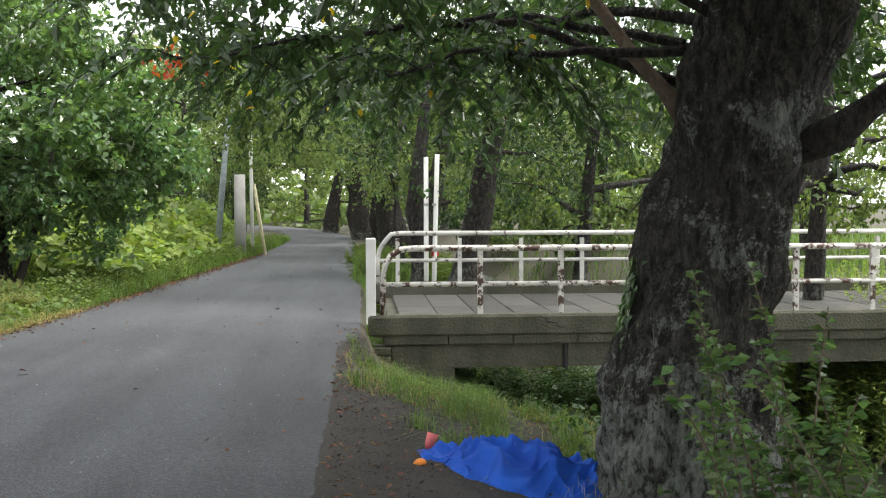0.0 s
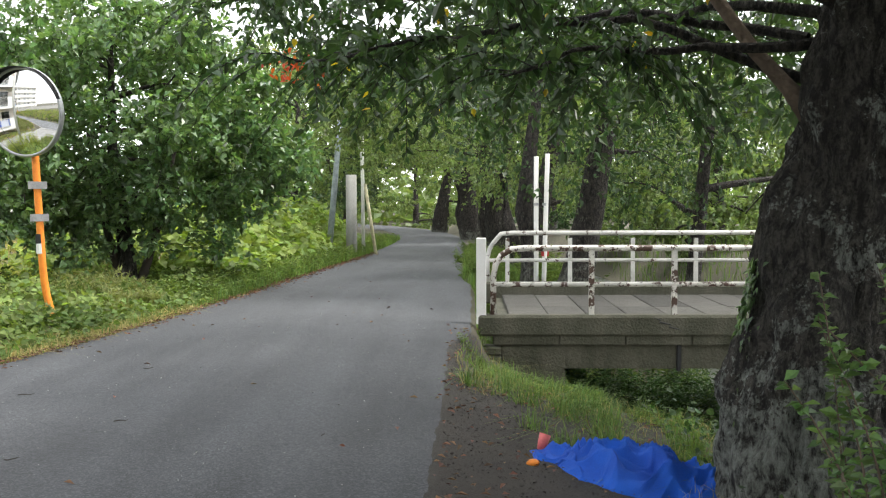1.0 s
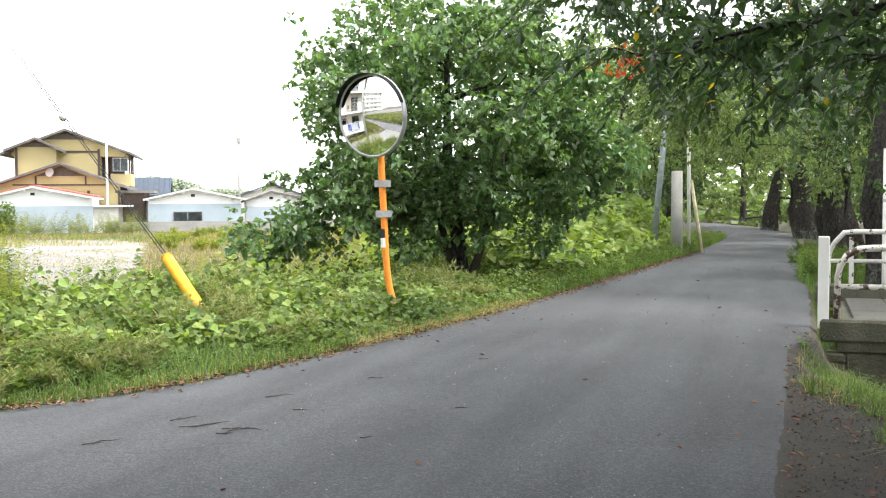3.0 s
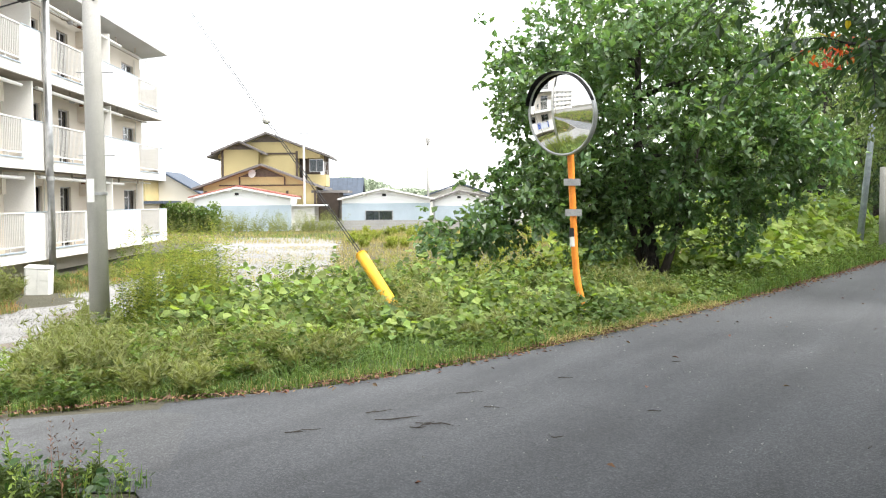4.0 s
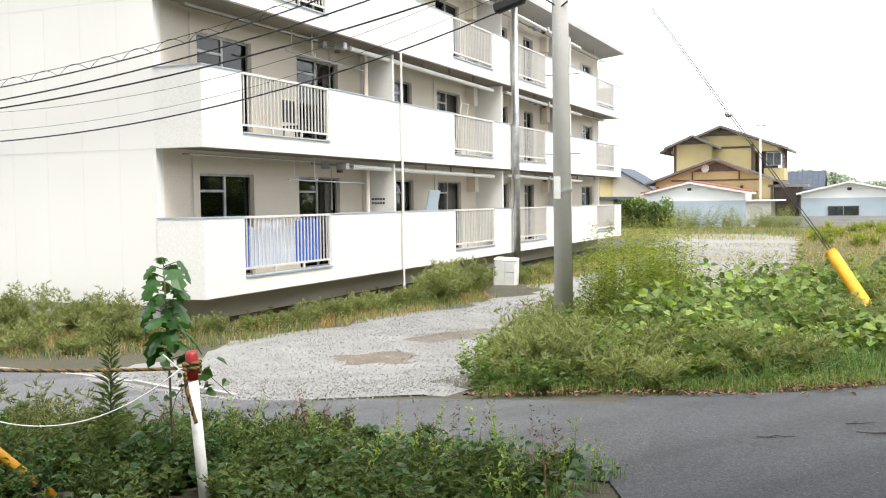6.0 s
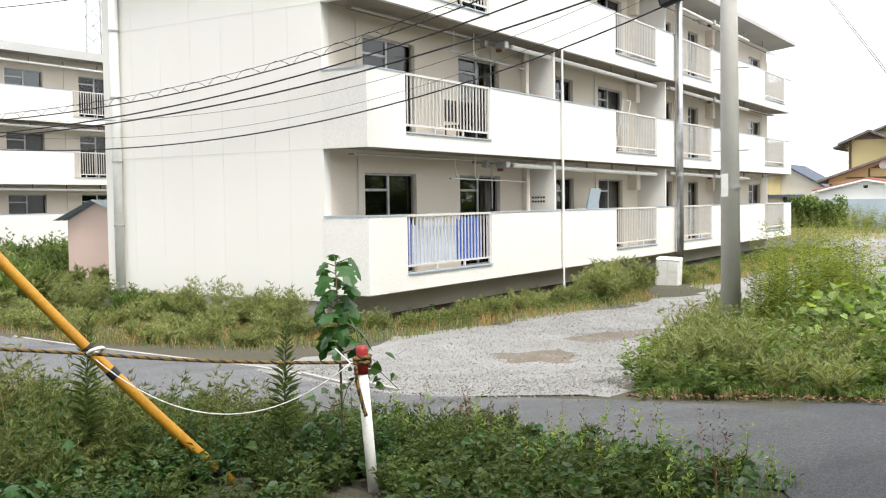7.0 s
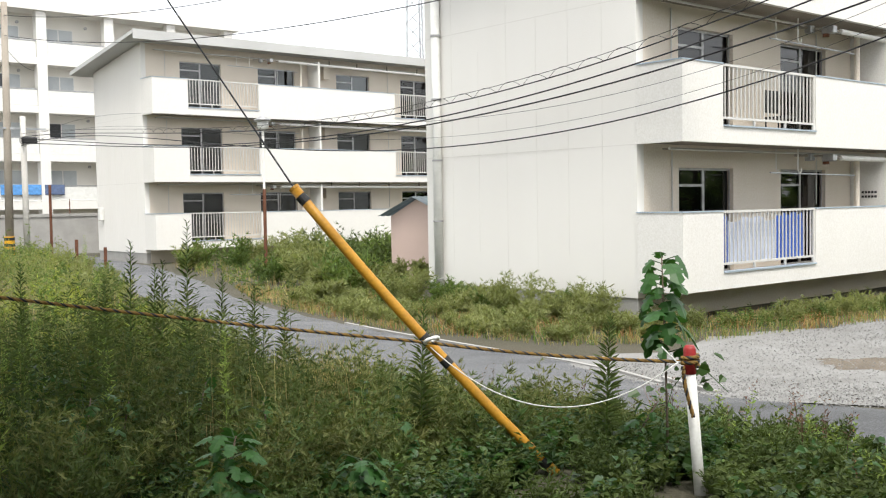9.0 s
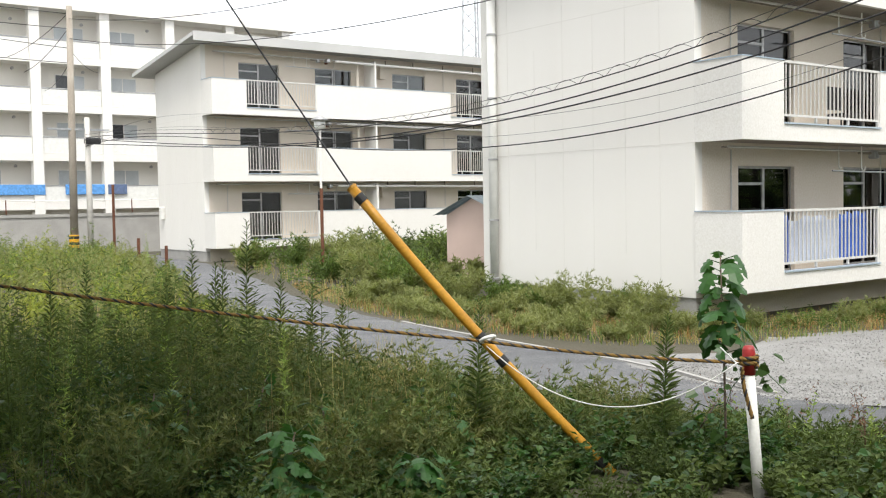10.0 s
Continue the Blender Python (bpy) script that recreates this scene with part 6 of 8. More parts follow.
# the vacant lot
LOT = [(-8, 24), (4, 21), (14, 34), (16, 60), (10, 76), (-22, 76), (-22, 50), (-9.5, 47)]
stuff("dry_grass", blades(scatter([(-9, 54), (14, 50), (16, 76), (-22, 76), (-22, 54)], 20000, 0.5, 0.12), 0.22, 0.02), grass_dry, "sparse dry grass on the vacant lot", "grass")
stuff("lot_grass", blades(scatter([(-9, 58), (14, 50), (16, 76), (-22, 76), (-22, 58)], 9000, 0.8, 0.17), 0.25, 0.02), grass_green, "patches of green grass on the vacant lot", "grass")
EDGE = [(-22, 72), (-5, 74), (-5, 77.5), (-22, 77)]
stuff("weeds", herbs(scatter(EDGE, 420), RNG.uniform(0.6, 1.7, 420), 26, 0.26, 0.3), leaf_sage_lit, "rank weeds before the garden wall", "weeds")

# verge and bank of the stream
VERGE = [xy(0.15, 8.8), xy(0.05, 10.6), xy(0.3, 12.2), xy(0.5, 13.1), xy(2.6, 13.1), xy(3.2, 3.0), xy(1.9, 3.5), xy(1.0, 7.6)]
stuff("verge_grass", blades(scatter(VERGE, 1500, 0.9, 1.7), 0.11, 0.006, 1.2), grass_green, "tufts of green grass on the verge", "grass")
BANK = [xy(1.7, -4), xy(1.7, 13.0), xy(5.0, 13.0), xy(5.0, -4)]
stuff("ivy", creeper(scatter(BANK, 9000), RNG.uniform(0.02, 0.3, 9000), 0.06), leaf_fig_shade, "dark ivy and weeds on the stream bank", "creeper")
UNDER = [xy(1.4, 13.2), xy(1.4, 26), xy(5.0, 26), xy(5.0, 13.2)]
stuff("weeds", bushes(scatter([xy(1.7, 14.4), xy(1.7, 19), xy(4.8, 19), xy(4.8, 14.4)], 60), RNG.uniform(0.7, 1.2, 60), 30, 0.6, 30, 0.12), leaf_fig_shade, "dark bushes in the shade below the bridge", "bushes")
stuff("weeds", herbs(scatter(UNDER, 900), RNG.uniform(0.3, 0.8, 900), 20, 0.14), leaf_weed, "weeds on the bank below the bridge", "weeds")
FIELD = [xy(7.0, -6), xy(7.0, 60), xy(30, 60), xy(30, -6)]
stuff("field_grass", blades(scatter(FIELD, 22000), 0.5, 0.035), grass_green, "green grass on the far bank", "grass")
# dry and green growth at the lot's near side
NEARLOT = [(-2, 19.5), (3.5, 20), (6, 24), (8, 32), (4, 30), (0, 25), (-3.5, 21)]
stuff("lot_grass", blades(scatter(NEARLOT, 9000, 0.4, 0.5), 0.45, 0.012), grass_dry, "thin yellowing grass at the lot's edge", "grass")
stuff("weeds", herbs(scatter(NEARLOT, 900, 0.5, 0.5), RNG.uniform(0.3, 1.1, 900), 36, 0.1, 0.25), leaf_gold, "slender green weeds at the lot's edge", "weeds")
tufts = np.concatenate([scatter(VERGE, 70), scatter([xy(0.1, 8.2), xy(0.15, 11.5), xy(1.4, 12.4), xy(2.4, 7.0), xy(1.4, 5.8)], 36)])
q = np.repeat(tufts, 60, 0) + RNG.normal(size=(106 * 60, 2)) * 0.055
stuff("grass_tufts", blades(q, 0.21, 0.006, 1.5), grass_green, "separate grass tufts on the dark verge", "grass")
BUSH2 = [(-10.0, 19.5), (-8.6, 20.5), (-8.4, 24.2), (-10.0, 24.4)]
stuff("weeds", plumes(scatter(BUSH2, 11), RNG.uniform(0.35, 0.75, 11), 28, 0.7, 14, 8, 0.11, 0.17), leaf_sage_lit, "bushy pale weeds beside the discarded tank", "weeds")
q = scatter(FOOT_LOW, 7000, 0.85, 0.45)
stuff("dry_grass", blades(q, 0.2, 0.009, 1.0), material("grass_rust", (0.34, 0.17, 0.07), 0.7, color2=(0.26, 0.17, 0.06), scale=0.4, island=0.4, translucent=0.3), "rust-coloured dry grass along the flats", "grass")

DRYFIELD = [(-2.2, 29), (8, 31), (15, 36), (16, 60), (10, 76), (-3.5, 76), (-3.8, 60), (-2.8, 40)]
stuff("dry_grass", blades(scatter(DRYFIELD, 20000, 0.35, 0.25), 0.3, 0.016, 0.8), grass_dry, "straw-coloured grass over the vacant lot", "grass")
q = scatter(DRYFIELD, 60, 0.5, 0.2)
stuff("weeds", plumes(q, RNG.uniform(0.3, 0.8, 60), 14, 0.6, 9, 5, 0.14, 0.3), leaf_gold, "yellow-green weed clumps on the vacant lot", "weeds")

LOTBARE = [(-7, 25), (-2.5, 24), (1.5, 34), (2.5, 50), (-8, 50)]
stuff("dry_grass", blades(scatter(LOTBARE, 6000, 0.7, 0.22), 0.13, 0.014, 1.3), grass_dry, "thin dry grass on the gravel lot", "grass")
CLIP = left_edge(0.02, 10.2, 15.5, 0.5) + left_edge(0.6, 15.0, 10.2, -0.5)
stuff("dry_grass", blades(scatter(CLIP, 6000, 0.4, 1.2), 0.13, 0.007, 2.2), grass_dry, "mown dry grass lying along the asphalt edge", "grass")

# sprigs that stand out of the growth round the stake, and mixed growth on the verge
q = scatter(NEARLOW + [(-1.6, 4.2)], 110, 0.5, 1.5)
stuff("weeds", herbs(q, RNG.uniform(0.12, 0.34, len(q)), 22, 0.055, 0.4, 0.6, 0.2, 0.3), leaf_bright, "light green sprigs standing out of the weeds", "weeds")
q = scatter(NEARLOW, 60, 0.5, 1.5)
stuff("weeds", herbs(q, RNG.uniform(0.22, 0.5, len(q)), 26, 0.04, 0.3, 0.8, 0.25, 0.4), leaf_fallen, "withered brown seed stalks among the weeds", "weeds")
q = scatter(VERGE, 55, 0.6, 1.5)
stuff("weeds", bushes(q, RNG.uniform(0.06, 0.2, 55), 10, 0.9, 12, 0.055, 0.4), leaf_weed, "small leafy weeds in the verge grass", "weeds")
stuff("dry_grass", blades(scatter(VERGE, 2600, 0.6, 1.3), 0.16, 0.005, 1.6), grass_dry, "dry straw in the verge grass", "grass")
stuff("weeds", bushes(scatter([xy(6.9, 12.5), xy(6.9, 19), xy(9.4, 19), xy(9.4, 12.5)], 45), RNG.uniform(0.6, 1.3, 45), 26, 0.6, 26, 0.14), leaf_bright, "bright green bushes on the far bank", "bushes")

# grass beyond the bridge along the lane's right edge
BEYOND = [xy(0.32, 18.3), xy(0.05, 21), xy(0.05, 34), xy(3.4, 34), xy(3.4, 18.3)]
stuff("verge_grass", blades(scatter(BEYOND, 16000, 0.3, 0.8), 0.24, 0.012, 0.8), grass_green, "green grass beside the lane beyond the bridge", "grass")
q = scatter(BEYOND, 70, 0.4, 0.8)
stuff("weeds", bushes(q, RNG.uniform(0.2, 0.5, 70), 20, 0.6, 24, 0.1, 0.4), leaf_weed, "green weeds beside the lane beyond the bridge", "weeds")
STRIP = [xy(0.3, 13.0), xy(0.3, 18.4), xy(0.62, 18.4), xy(0.62, 13.6)]
stuff("verge_grass", blades(scatter(STRIP, 1400), 0.12, 0.008, 0.9), grass_green, "thin grass between asphalt and bridge", "grass")

# ---- rope barrier and fig sapling by the lane ----
stake = thing("stake", pose(-3.4, 4.51, 0), "white plastic stake with a red top holding the rope", "stake")
part("shaft", pipe([(0.05, 0.04, gz(-3.4, 4.5) - 0.2), (0.0, 0, 0.66)], 0.031, 14), white_plastic, stake, "white plastic tube", True)
part("red_cap", pipe([(0.0, 0, 0.655), (-0.002, 0, 0.79), (-0.002, 0, 0.81)], [0.034, 0.034, 0.025], 14), red_plastic, stake, "red reflective cap", True)


def twisted_rope(name, pts, r, label, category="rope", strands=3, pitch=0.07):
    """Laid rope: strands of two colours wound round the line."""
    t = thing(name, pose(0, 0, 0), label, category)
    P = np.array(pts, float)
    d = np.r_[0, np.cumsum(np.linalg.norm(np.diff(P, axis=0), axis=1))]
    n = int(d[-1] / 0.012)
    x = np.linspace(0, d[-1], n)
    Q = np.stack([np.interp(x, d, P[:, i]) for i in range(3)], 1)
    T = unit(np.gradient(Q, axis=0))
    A = unit(np.cross(T, [0.1, 0.2, 1]))
    B = np.cross(T, A)
    for k in range(strands):
        a = x / pitch * math.tau + k * math.tau / strands
        S = Q + (A * np.cos(a)[:, None] + B * np.sin(a)[:, None]) * r * 0.55
        part("strand", pipe([tuple(p) for p in S], r * 0.62, 5), black_rubber if k == 0 else rope_yellow, t, smooth=True)
    return t


def sagging(a, b, sag, n=24):
    a, b = np.array(a), np.array(b)
    f = np.linspace(0, 1, n)[:, None]
    q = a + (b - a) * f
    q[:, 2] -= (4 * f * (1 - f))[:, 0] * sag
    return q


rope_yellow = material("rope_yellow", (0.24, 0.14, 0.03), 0.85, color2=(0.14, 0.08, 0.018), scale=20)
path = np.vstack([sagging((-7.2, -0.6, 1.6), (-4.70, 3.72, 0.785), 0.04), sagging((-4.70, 3.72, 0.785), (-3.43, 4.49, 0.72), 0.02)[1:]])
twisted_rope("barrier_rope", path, 0.0095, "black and yellow twisted rope strung above the weeds")
coil = [(-3.4 + 0.042 * math.cos(a), 4.51 + 0.042 * math.sin(a), 0.70 + 0.004 * a) for a in np.linspace(0, 15, 60)]
twisted_rope("rope_coil", coil, 0.012, "black and yellow rope wound round the stake")
twisted_rope("rope_end", [(-3.41, 4.46, 0.7), (-3.39, 4.45, 0.6), (-3.36, 4.46, 0.48), (-3.35, 4.47, 0.43)], 0.011, "frayed rope end hanging from the stake")
string = thing("white_string", pose(0, 0, 0), "thin white plastic string slung from stay to stake", "string")
part("cord", pipe([tuple(p) for p in sagging((-4.66, 3.72, 0.76), (-3.44, 4.46, 0.72), 0.3)], 0.0035, 5), white_plastic, string, smooth=True)
part("knot", pipe([(-3.52, 4.42, 0.8), (-3.45, 4.46, 0.72), (-3.37, 4.55, 0.71)], 0.0045, 5), white_plastic, string)
tie = thing("cable_tie", pose(0, 0, 0), "white cord tied round the yellow stay guard", "cord")
part("loop", pipe([(-4.66 + 0.04 * math.cos(a), 3.73 + 0.04 * math.sin(a), 0.8 + 0.02 * math.cos(a)) for a in np.linspace(0, 6.3, 16)], 0.012, 6), white_plastic, tie, smooth=True)


def lobed_leaf(bm, base, d, size, tilt):
    """A broad five-lobed leaf with raised veins line and drooping tip."""
    d = Vector(d).normalized()
    up = Vector((tilt[0], tilt[1], 1)).normalized()
    s = d.cross(up).normalized()
    up = s.cross(d)
    prof = [(0.0, 0.0), (-0.02, 0.26), (0.16, 0.44), (0.25, 0.26), (0.48, 0.50), (0.52, 0.24), (0.78, 0.30), (1.0, 0.0)]
    left = [bm.verts.new(Vector(base) + (d * u + s * w - up * (w * 0.2 + u * u * 0.28)) * size) for u, w in prof[1:-1]]
    right = [bm.verts.new(Vector(base) + (d * u - s * w - up * (w * 0.2 + u * u * 0.28)) * size) for u, w in prof[1:-1]]
    b0 = bm.verts.new(Vector(base))
    tip = bm.verts.new(Vector(base) + (d - up * 0.3) * size)
    mids = [bm.verts.new(Vector(base) + (d * u - up * u * u * 0.25) * size) for u in (0.25, 0.55)]
    for side, flip in ((left, False), (right, True)):
        for f in ((b0, side[0], side[1], mids[0]), (mids[0], side[1], side[2], mids[1]), (mids[1], side[2], side[3], side[4]), (mids[1], side[4], side[5], tip)):
            bm.faces.new(f[::-1] if flip else f)


def fig_sapling(x, y, h, n, size, label, lean=(0, 0), seed=1, low=0.28):
    r = random.Random(seed)
    t = thing("fig_sapling", pose(x, y, gz(x, y)), label, "sapling")
    part("stem", pipe([(0, 0, -0.05), (lean[0] * 0.4, lean[1] * 0.4, h * 0.5), (lean[0], lean[1], h)], [0.009, 0.007, 0.004], 8), bark_pale, t, smooth=True)
    for i in range(n):
        f = low + (1 - low) * (i + 0.5) / n
        a = i * 2.4 + r.random() * 0.6
        p = Vector((lean[0] * f, lean[1] * f, h * f))
        o = Vector((math.cos(a), math.sin(a), 0.35))
        q = p + o * (0.05 + 0.06 * r.random())
        leaf = part("leaf", pipe([p, q], 0.003, 4), leaf_fig_shade, t)
        bm = bmesh.new()
        lobed_leaf(bm, q, (o.x, o.y, 0.0 - r.random() * 1.3), size * (0.55 + 0.7 * r.random()) * (1.15 - 0.4 * f), (r.uniform(-0.4, 0.4), r.uniform(-0.4, 0.4)))
        part("leaf_blade", bm, leaf_fig_shade, leaf)
    return t


fig_sapling(-3.72, 4.74, 1.3, 36, 0.165, "young fig sapling with lobed leaves beside the stake", (-0.04, 0.0), 3, 0.56)
vine = thing("vine", pose(-3.62, 4.66, gz(-3.62, 4.66)), "thin vine with small heart leaves beside the stake", "vine")
rv = np.random.default_rng(12)
part("stem", pipe([(0.0, 0.0, 0.0), (-0.1, 0.0, 0.3), (-0.02, 0.02, 0.55), (0.1, 0.0, 0.68), (0.22, 0.02, 0.66), (0.32, 0.06, 0.56)], 0.0025, 5), leaf_fig_shade, vine)
for k in range(26):
    g = rv.uniform(0.1, 1)
    c = [np.interp(g, [0, 0.25, 0.5, 0.75, 0.88, 1], v_) for v_ in ((0, -0.1, -0.02, 0.1, 0.22, 0.32), (0, 0, 0.02, 0, 0.02, 0.06), (0, 0.3, 0.55, 0.68, 0.66, 0.56))]
    P = np.array([c]) + rv.normal(size=(1, 3)) * 0.05
    mesh_np("leaf", *broad_np(P, rv.normal(size=(1, 3)) * [1, 1, 0.3] + [0, 0, -0.6], np.array([0.065 * rv.uniform(0.5, 1.3)]), 0.9, 0.15, rv.normal(size=(1, 3)) * 0.4 + [0.2, -0.6, 0.6]), leaf_fig_shade, vine)
for i, (x, y, h) in enumerate(((-5.6, 2.6, 0.62), (-5.25, 3.0, 0.55), (-5.9, 2.3, 0.5), (-4.85, 3.75, 0.36), (-4.2, 4.95, 0.4), (-5.0, 3.25, 0.4))):
    fig_sapling(x, y, h, 15, 0.12, "low fig shoot with dark lobed leaves among weeds", (0.15 * math.sin(i * 2), 0.15 * math.cos(i * 3)), 10 + i)


for i, (x, y, h, n) in enumerate(((-4.45, 2.2, 0.5, 46), (-4.3, 3.0, 0.34, 34), (-5.4, 1.9, 0.6, 30))):
    fig_sapling(x, y, h, n, 0.125, "bushy fig shoot with dark glossy lobed leaves among weeds", (0.12 * math.sin(i * 2.2), 0.12 * math.cos(i * 3.1)), 30 + i)


def goldenrod_stem(x, y, h, seed):
    t = thing("goldenrod_stem", pose(x, y, gz(x, y)), "single tall leafy goldenrod stem above the weeds", "weed", "goldenrod stems")
    r = np.random.default_rng(seed)
    part("stem", pipe([(0, 0, 0), (0.02, 0.01, h * 0.5), (0.03, 0.03, h)], [0.006, 0.005, 0.003], 5), leaf_weed, t)
    n = 110
    f = np.linspace(0.25, 1, n)
    a = np.arange(n) * 2.4
    V, F = leaves_np(np.c_[0.03 * f, 0.03 * f ** 2, h * f], np.c_[np.cos(a), np.sin(a), 0.1 + 0.9 * f], 0.13 * (1.05 - 0.75 * f ** 3) * r.uniform(0.8, 1.2, n), 0.2)
    mesh_np("foliage", V, F, leaf_fern, t)


for i, (x, y, h) in enumerate(((-7.32, 3.45, 1.75), (-7.5, 3.07, 1.6), (-7.41, 3.28, 1.45), (-7.21, 3.68, 1.35), (-7.1, 3.9, 1.25), (-7.6, 2.9, 1.3), (-6.9, 4.05, 1.1), (-7.7, 3.35, 1.45), (-5.0, 3.9, 1.05), (-4.3, 4.85, 0.95), (-8.2, 2.2, 1.4), (-8.6, 2.6, 1.5))):
    goldenrod_stem(x, y, h, 70 + i)

# ---- blue net heap, cup and litter on the verge ----
net = thing("blue_net", pose(0, 0, 0), "crumpled bright blue netting heaped on the verge", "netting")


def heap_sheet(cx, cy, ax, ay, lx, ly, h, seed, n=70):
    """A crumpled sheet: ridged folds over a low mound with a ragged outline."""
    V = []
    for i in range(n):
        for j in range(n):
            a, b = 2 * i / (n - 1) - 1, 2 * j / (n - 1) - 1
            rr = max(abs(a), abs(b))
            ln = math.hypot(a, b) or 1
            k = rr / ln
            w = 1 + 0.2 * noise.noise(Vector((a * 1.5 + seed, b * 1.5, 0.3)))
            p, q = a * k * lx * w, b * k * ly * w
            x, y = cx + ax * p - ay * q, cy + ay * p + ax * q
            v = Vector((p * 3.6 + seed, q * 4.4, seed))
            warp = Vector((noise.noise(v * 0.6), noise.noise(v * 0.6 + Vector((5, 1, 2))), 0)) * 0.9
            fold = max(0.0, 1 - abs(noise.noise(v + warp)) * 2.6)
            fold2 = max(0.0, 1 - abs(noise.noise(v * 2.3 + warp * 2)) * 2.4)
            env = max(0, 1 - rr ** 3)
            z = gz(x, y) + 0.012 + h * env * (0.15 + 0.62 * fold ** 1.6 + 0.36 * fold2 ** 2)
            V.append((x + 0.03 * fold2, y + 0.03 * fold, z))
    i = (np.arange(n - 1)[:, None] * n + np.arange(n - 1)[None]).ravel()
    return V, np.stack([i, i + n, i + n + 1, i + 1], 1)


d0 = Vector((4.98 - 4.1, 4.3 - 5.12, 0)).normalized()
mesh_np("net", *heap_sheet(4.45, 4.55, d0.x, d0.y, 0.66, 0.4, 0.24, 3.0, 120), blue_cloth, net, smooth=True)
mesh_np("net_fold", *heap_sheet(4.22, 4.98, d0.x, d0.y, 0.34, 0.22, 0.12, 8.0, 60), blue_cloth, net, smooth=True)
cup = thing("red_cup", pose(4.16, 5.3, gz(4.16, 5.3), 0, 12, 0), "crushed pale red plastic cup beside the netting", "litter")
part("cup", pipe([(0, 0, 0), (0, 0, 0.06), (0.01, 0, 0.12)], [0.03, 0.034, 0.04], 14), material("cup_red", (0.75, 0.16, 0.16), 0.5), cup, smooth=True)
for x, y, r_ in ((3.86, 4.98, 0.035), (4.5, 4.2, 0.03), (4.75, 4.15, 0.03)):
    can = thing("fallen_fruit", pose(x, y, gz(x, y) + r_ * 0.8), "small orange fallen fruit on bare earth", "fruit", "fallen fruit")
    bm = bmesh.new()
    bmesh.ops.create_icosphere(bm, subdivisions=2, radius=r_)
    for v in bm.verts:
        v.co.z *= 0.75
        v.co.x *= 1.3
    part("skin", bm, orange_paint, can, smooth=True)

# ---- twigs on the asphalt ----
def twig(x, y, length, yaw, seed, forks=2):
    r = random.Random(seed)
    t = thing("twig", pose(x, y, gz(x, y) + 0.036, 0, 0, yaw), "dry dark twig lying on the asphalt", "twig", "twigs on the road")
    pts = [(length * (f - 0.5), r.uniform(-0.03, 0.03) * length * 2, r.uniform(0, 0.01)) for f in (0, 0.25, 0.5, 0.75, 1)]
    part("stick", pipe(pts, [0.004, 0.004, 0.0035, 0.003, 0.0015], 6), wood_twig, t)
    for k in range(forks):
        p = Vector(pts[1 + k])
        part("side_twig", pipe([p, p + Vector((0.1, r.choice((-1, 1)) * 0.07, 0.01)) * length * 2], [0.005, 0.002], 5), wood_twig, t)


for i, (x, y, ln, yaw, fk) in enumerate(((0.05, 7.25, 0.55, 20, 2), (0.3, 7.05, 0.42, -15, 3), (0.22, 7.0, 0.35, 40, 2), (-0.1, 7.5, 0.35, 30, 1), (0.62, 8.2, 0.35, 10, 0), (1.93, 7.36, 0.16, 5, 0), (1.1, 6.6, 0.14, 12, 0),
                                         (0.75, 7.6, 0.2, -25, 0), (2.7, 9.6, 0.16, 15, 0), (1.5, 8.8, 0.2, -8, 0), (-0.6, 6.9, 0.4, 25, 1), (3.0, 6.2, 0.12, 50, 0))):
    twig(x, y, ln * 0.65, yaw, i, fk)

# ---- discarded white tank by the flats ----
tank = thing("white_tank", pose(-9.0, 25.1, -0.74, 4, 3, 8), "discarded white metal tank standing in dry weeds", "tank")
part("shell", boxes((-0.31, 0.31, -0.22, 0.22, 0, 0.8), bevel=0.05), white_plastic, tank, "dented white casing")
part("lid", boxes((-0.32, 0.32, -0.23, 0.23, 0.76, 0.83), bevel=0.035), white_plastic, tank)
part("seam", boxes((-0.003, 0.003, -0.224, -0.218, 0.05, 0.8)), aluminium, tank)
part("cover_plate", boxes((0.08, 0.26, -0.23, -0.22, 0.5, 0.72), bevel=0.01), white_plastic, tank)

# ---- laundry on the ground-floor balcony ----
sheet_ = thing("hanging_cloth", pose(-10.95, 15.75, 0), "white and blue cloth hung behind the balcony bars", "cloth")


def drape(y0, y1, z0, z1, peak, wave=0.03):
    n, m = 40, 10
    V = []
    for i in range(n):
        f = i / (n - 1)
        for j in range(m):
            g = j / (m - 1)
            top = z1 + peak * (1 - abs(2 * f - 1)) - 0.06 * math.sin(f * math.pi * 3) ** 2
            V.append((wave * math.sin(f * 26 + g * 2), y0 + (y1 - y0) * f, z0 + (top - z0) * g))
    i = (np.arange(n - 1)[:, None] * m + np.arange(m - 1)[None]).ravel()
    return V, np.stack([i, i + m, i + m + 1, i + 1], 1)


mesh_np("white_cloth", *drape(0.35, 2.0, 0.36, 1.18, 0.1), cloth_white, sheet_, smooth=True)
mesh_np("blue_cloth", *drape(2.0, 3.0, 0.36, 1.3, 0.0), cloth_blue, sheet_, smooth=True)
mesh_np("blue_cloth", *drape(0.02, 0.35, 0.36, 1.28, 0.0), cloth_blue, sheet_, smooth=True)
chair = thing("dark_chair", pose(-11.3, 18.2, 2.75), "dark folding chair on the balcony", "chair")
part("backrest", boxes((-0.02, 0.02, -0.25, 0.25, 0.55, 1.0)), black_rubber, chair)
part("seat", boxes((0, 0.45, -0.25, 0.25, 0.42, 0.46)), black_rubber, chair)
for a, b in ((0.02, -0.23), (0.02, 0.23), (0.42, -0.23), (0.42, 0.23)):
    part("leg", pipe([(a, b, 0.02), (a, b, 0.44)], 0.015, 6), black_rubber, chair)
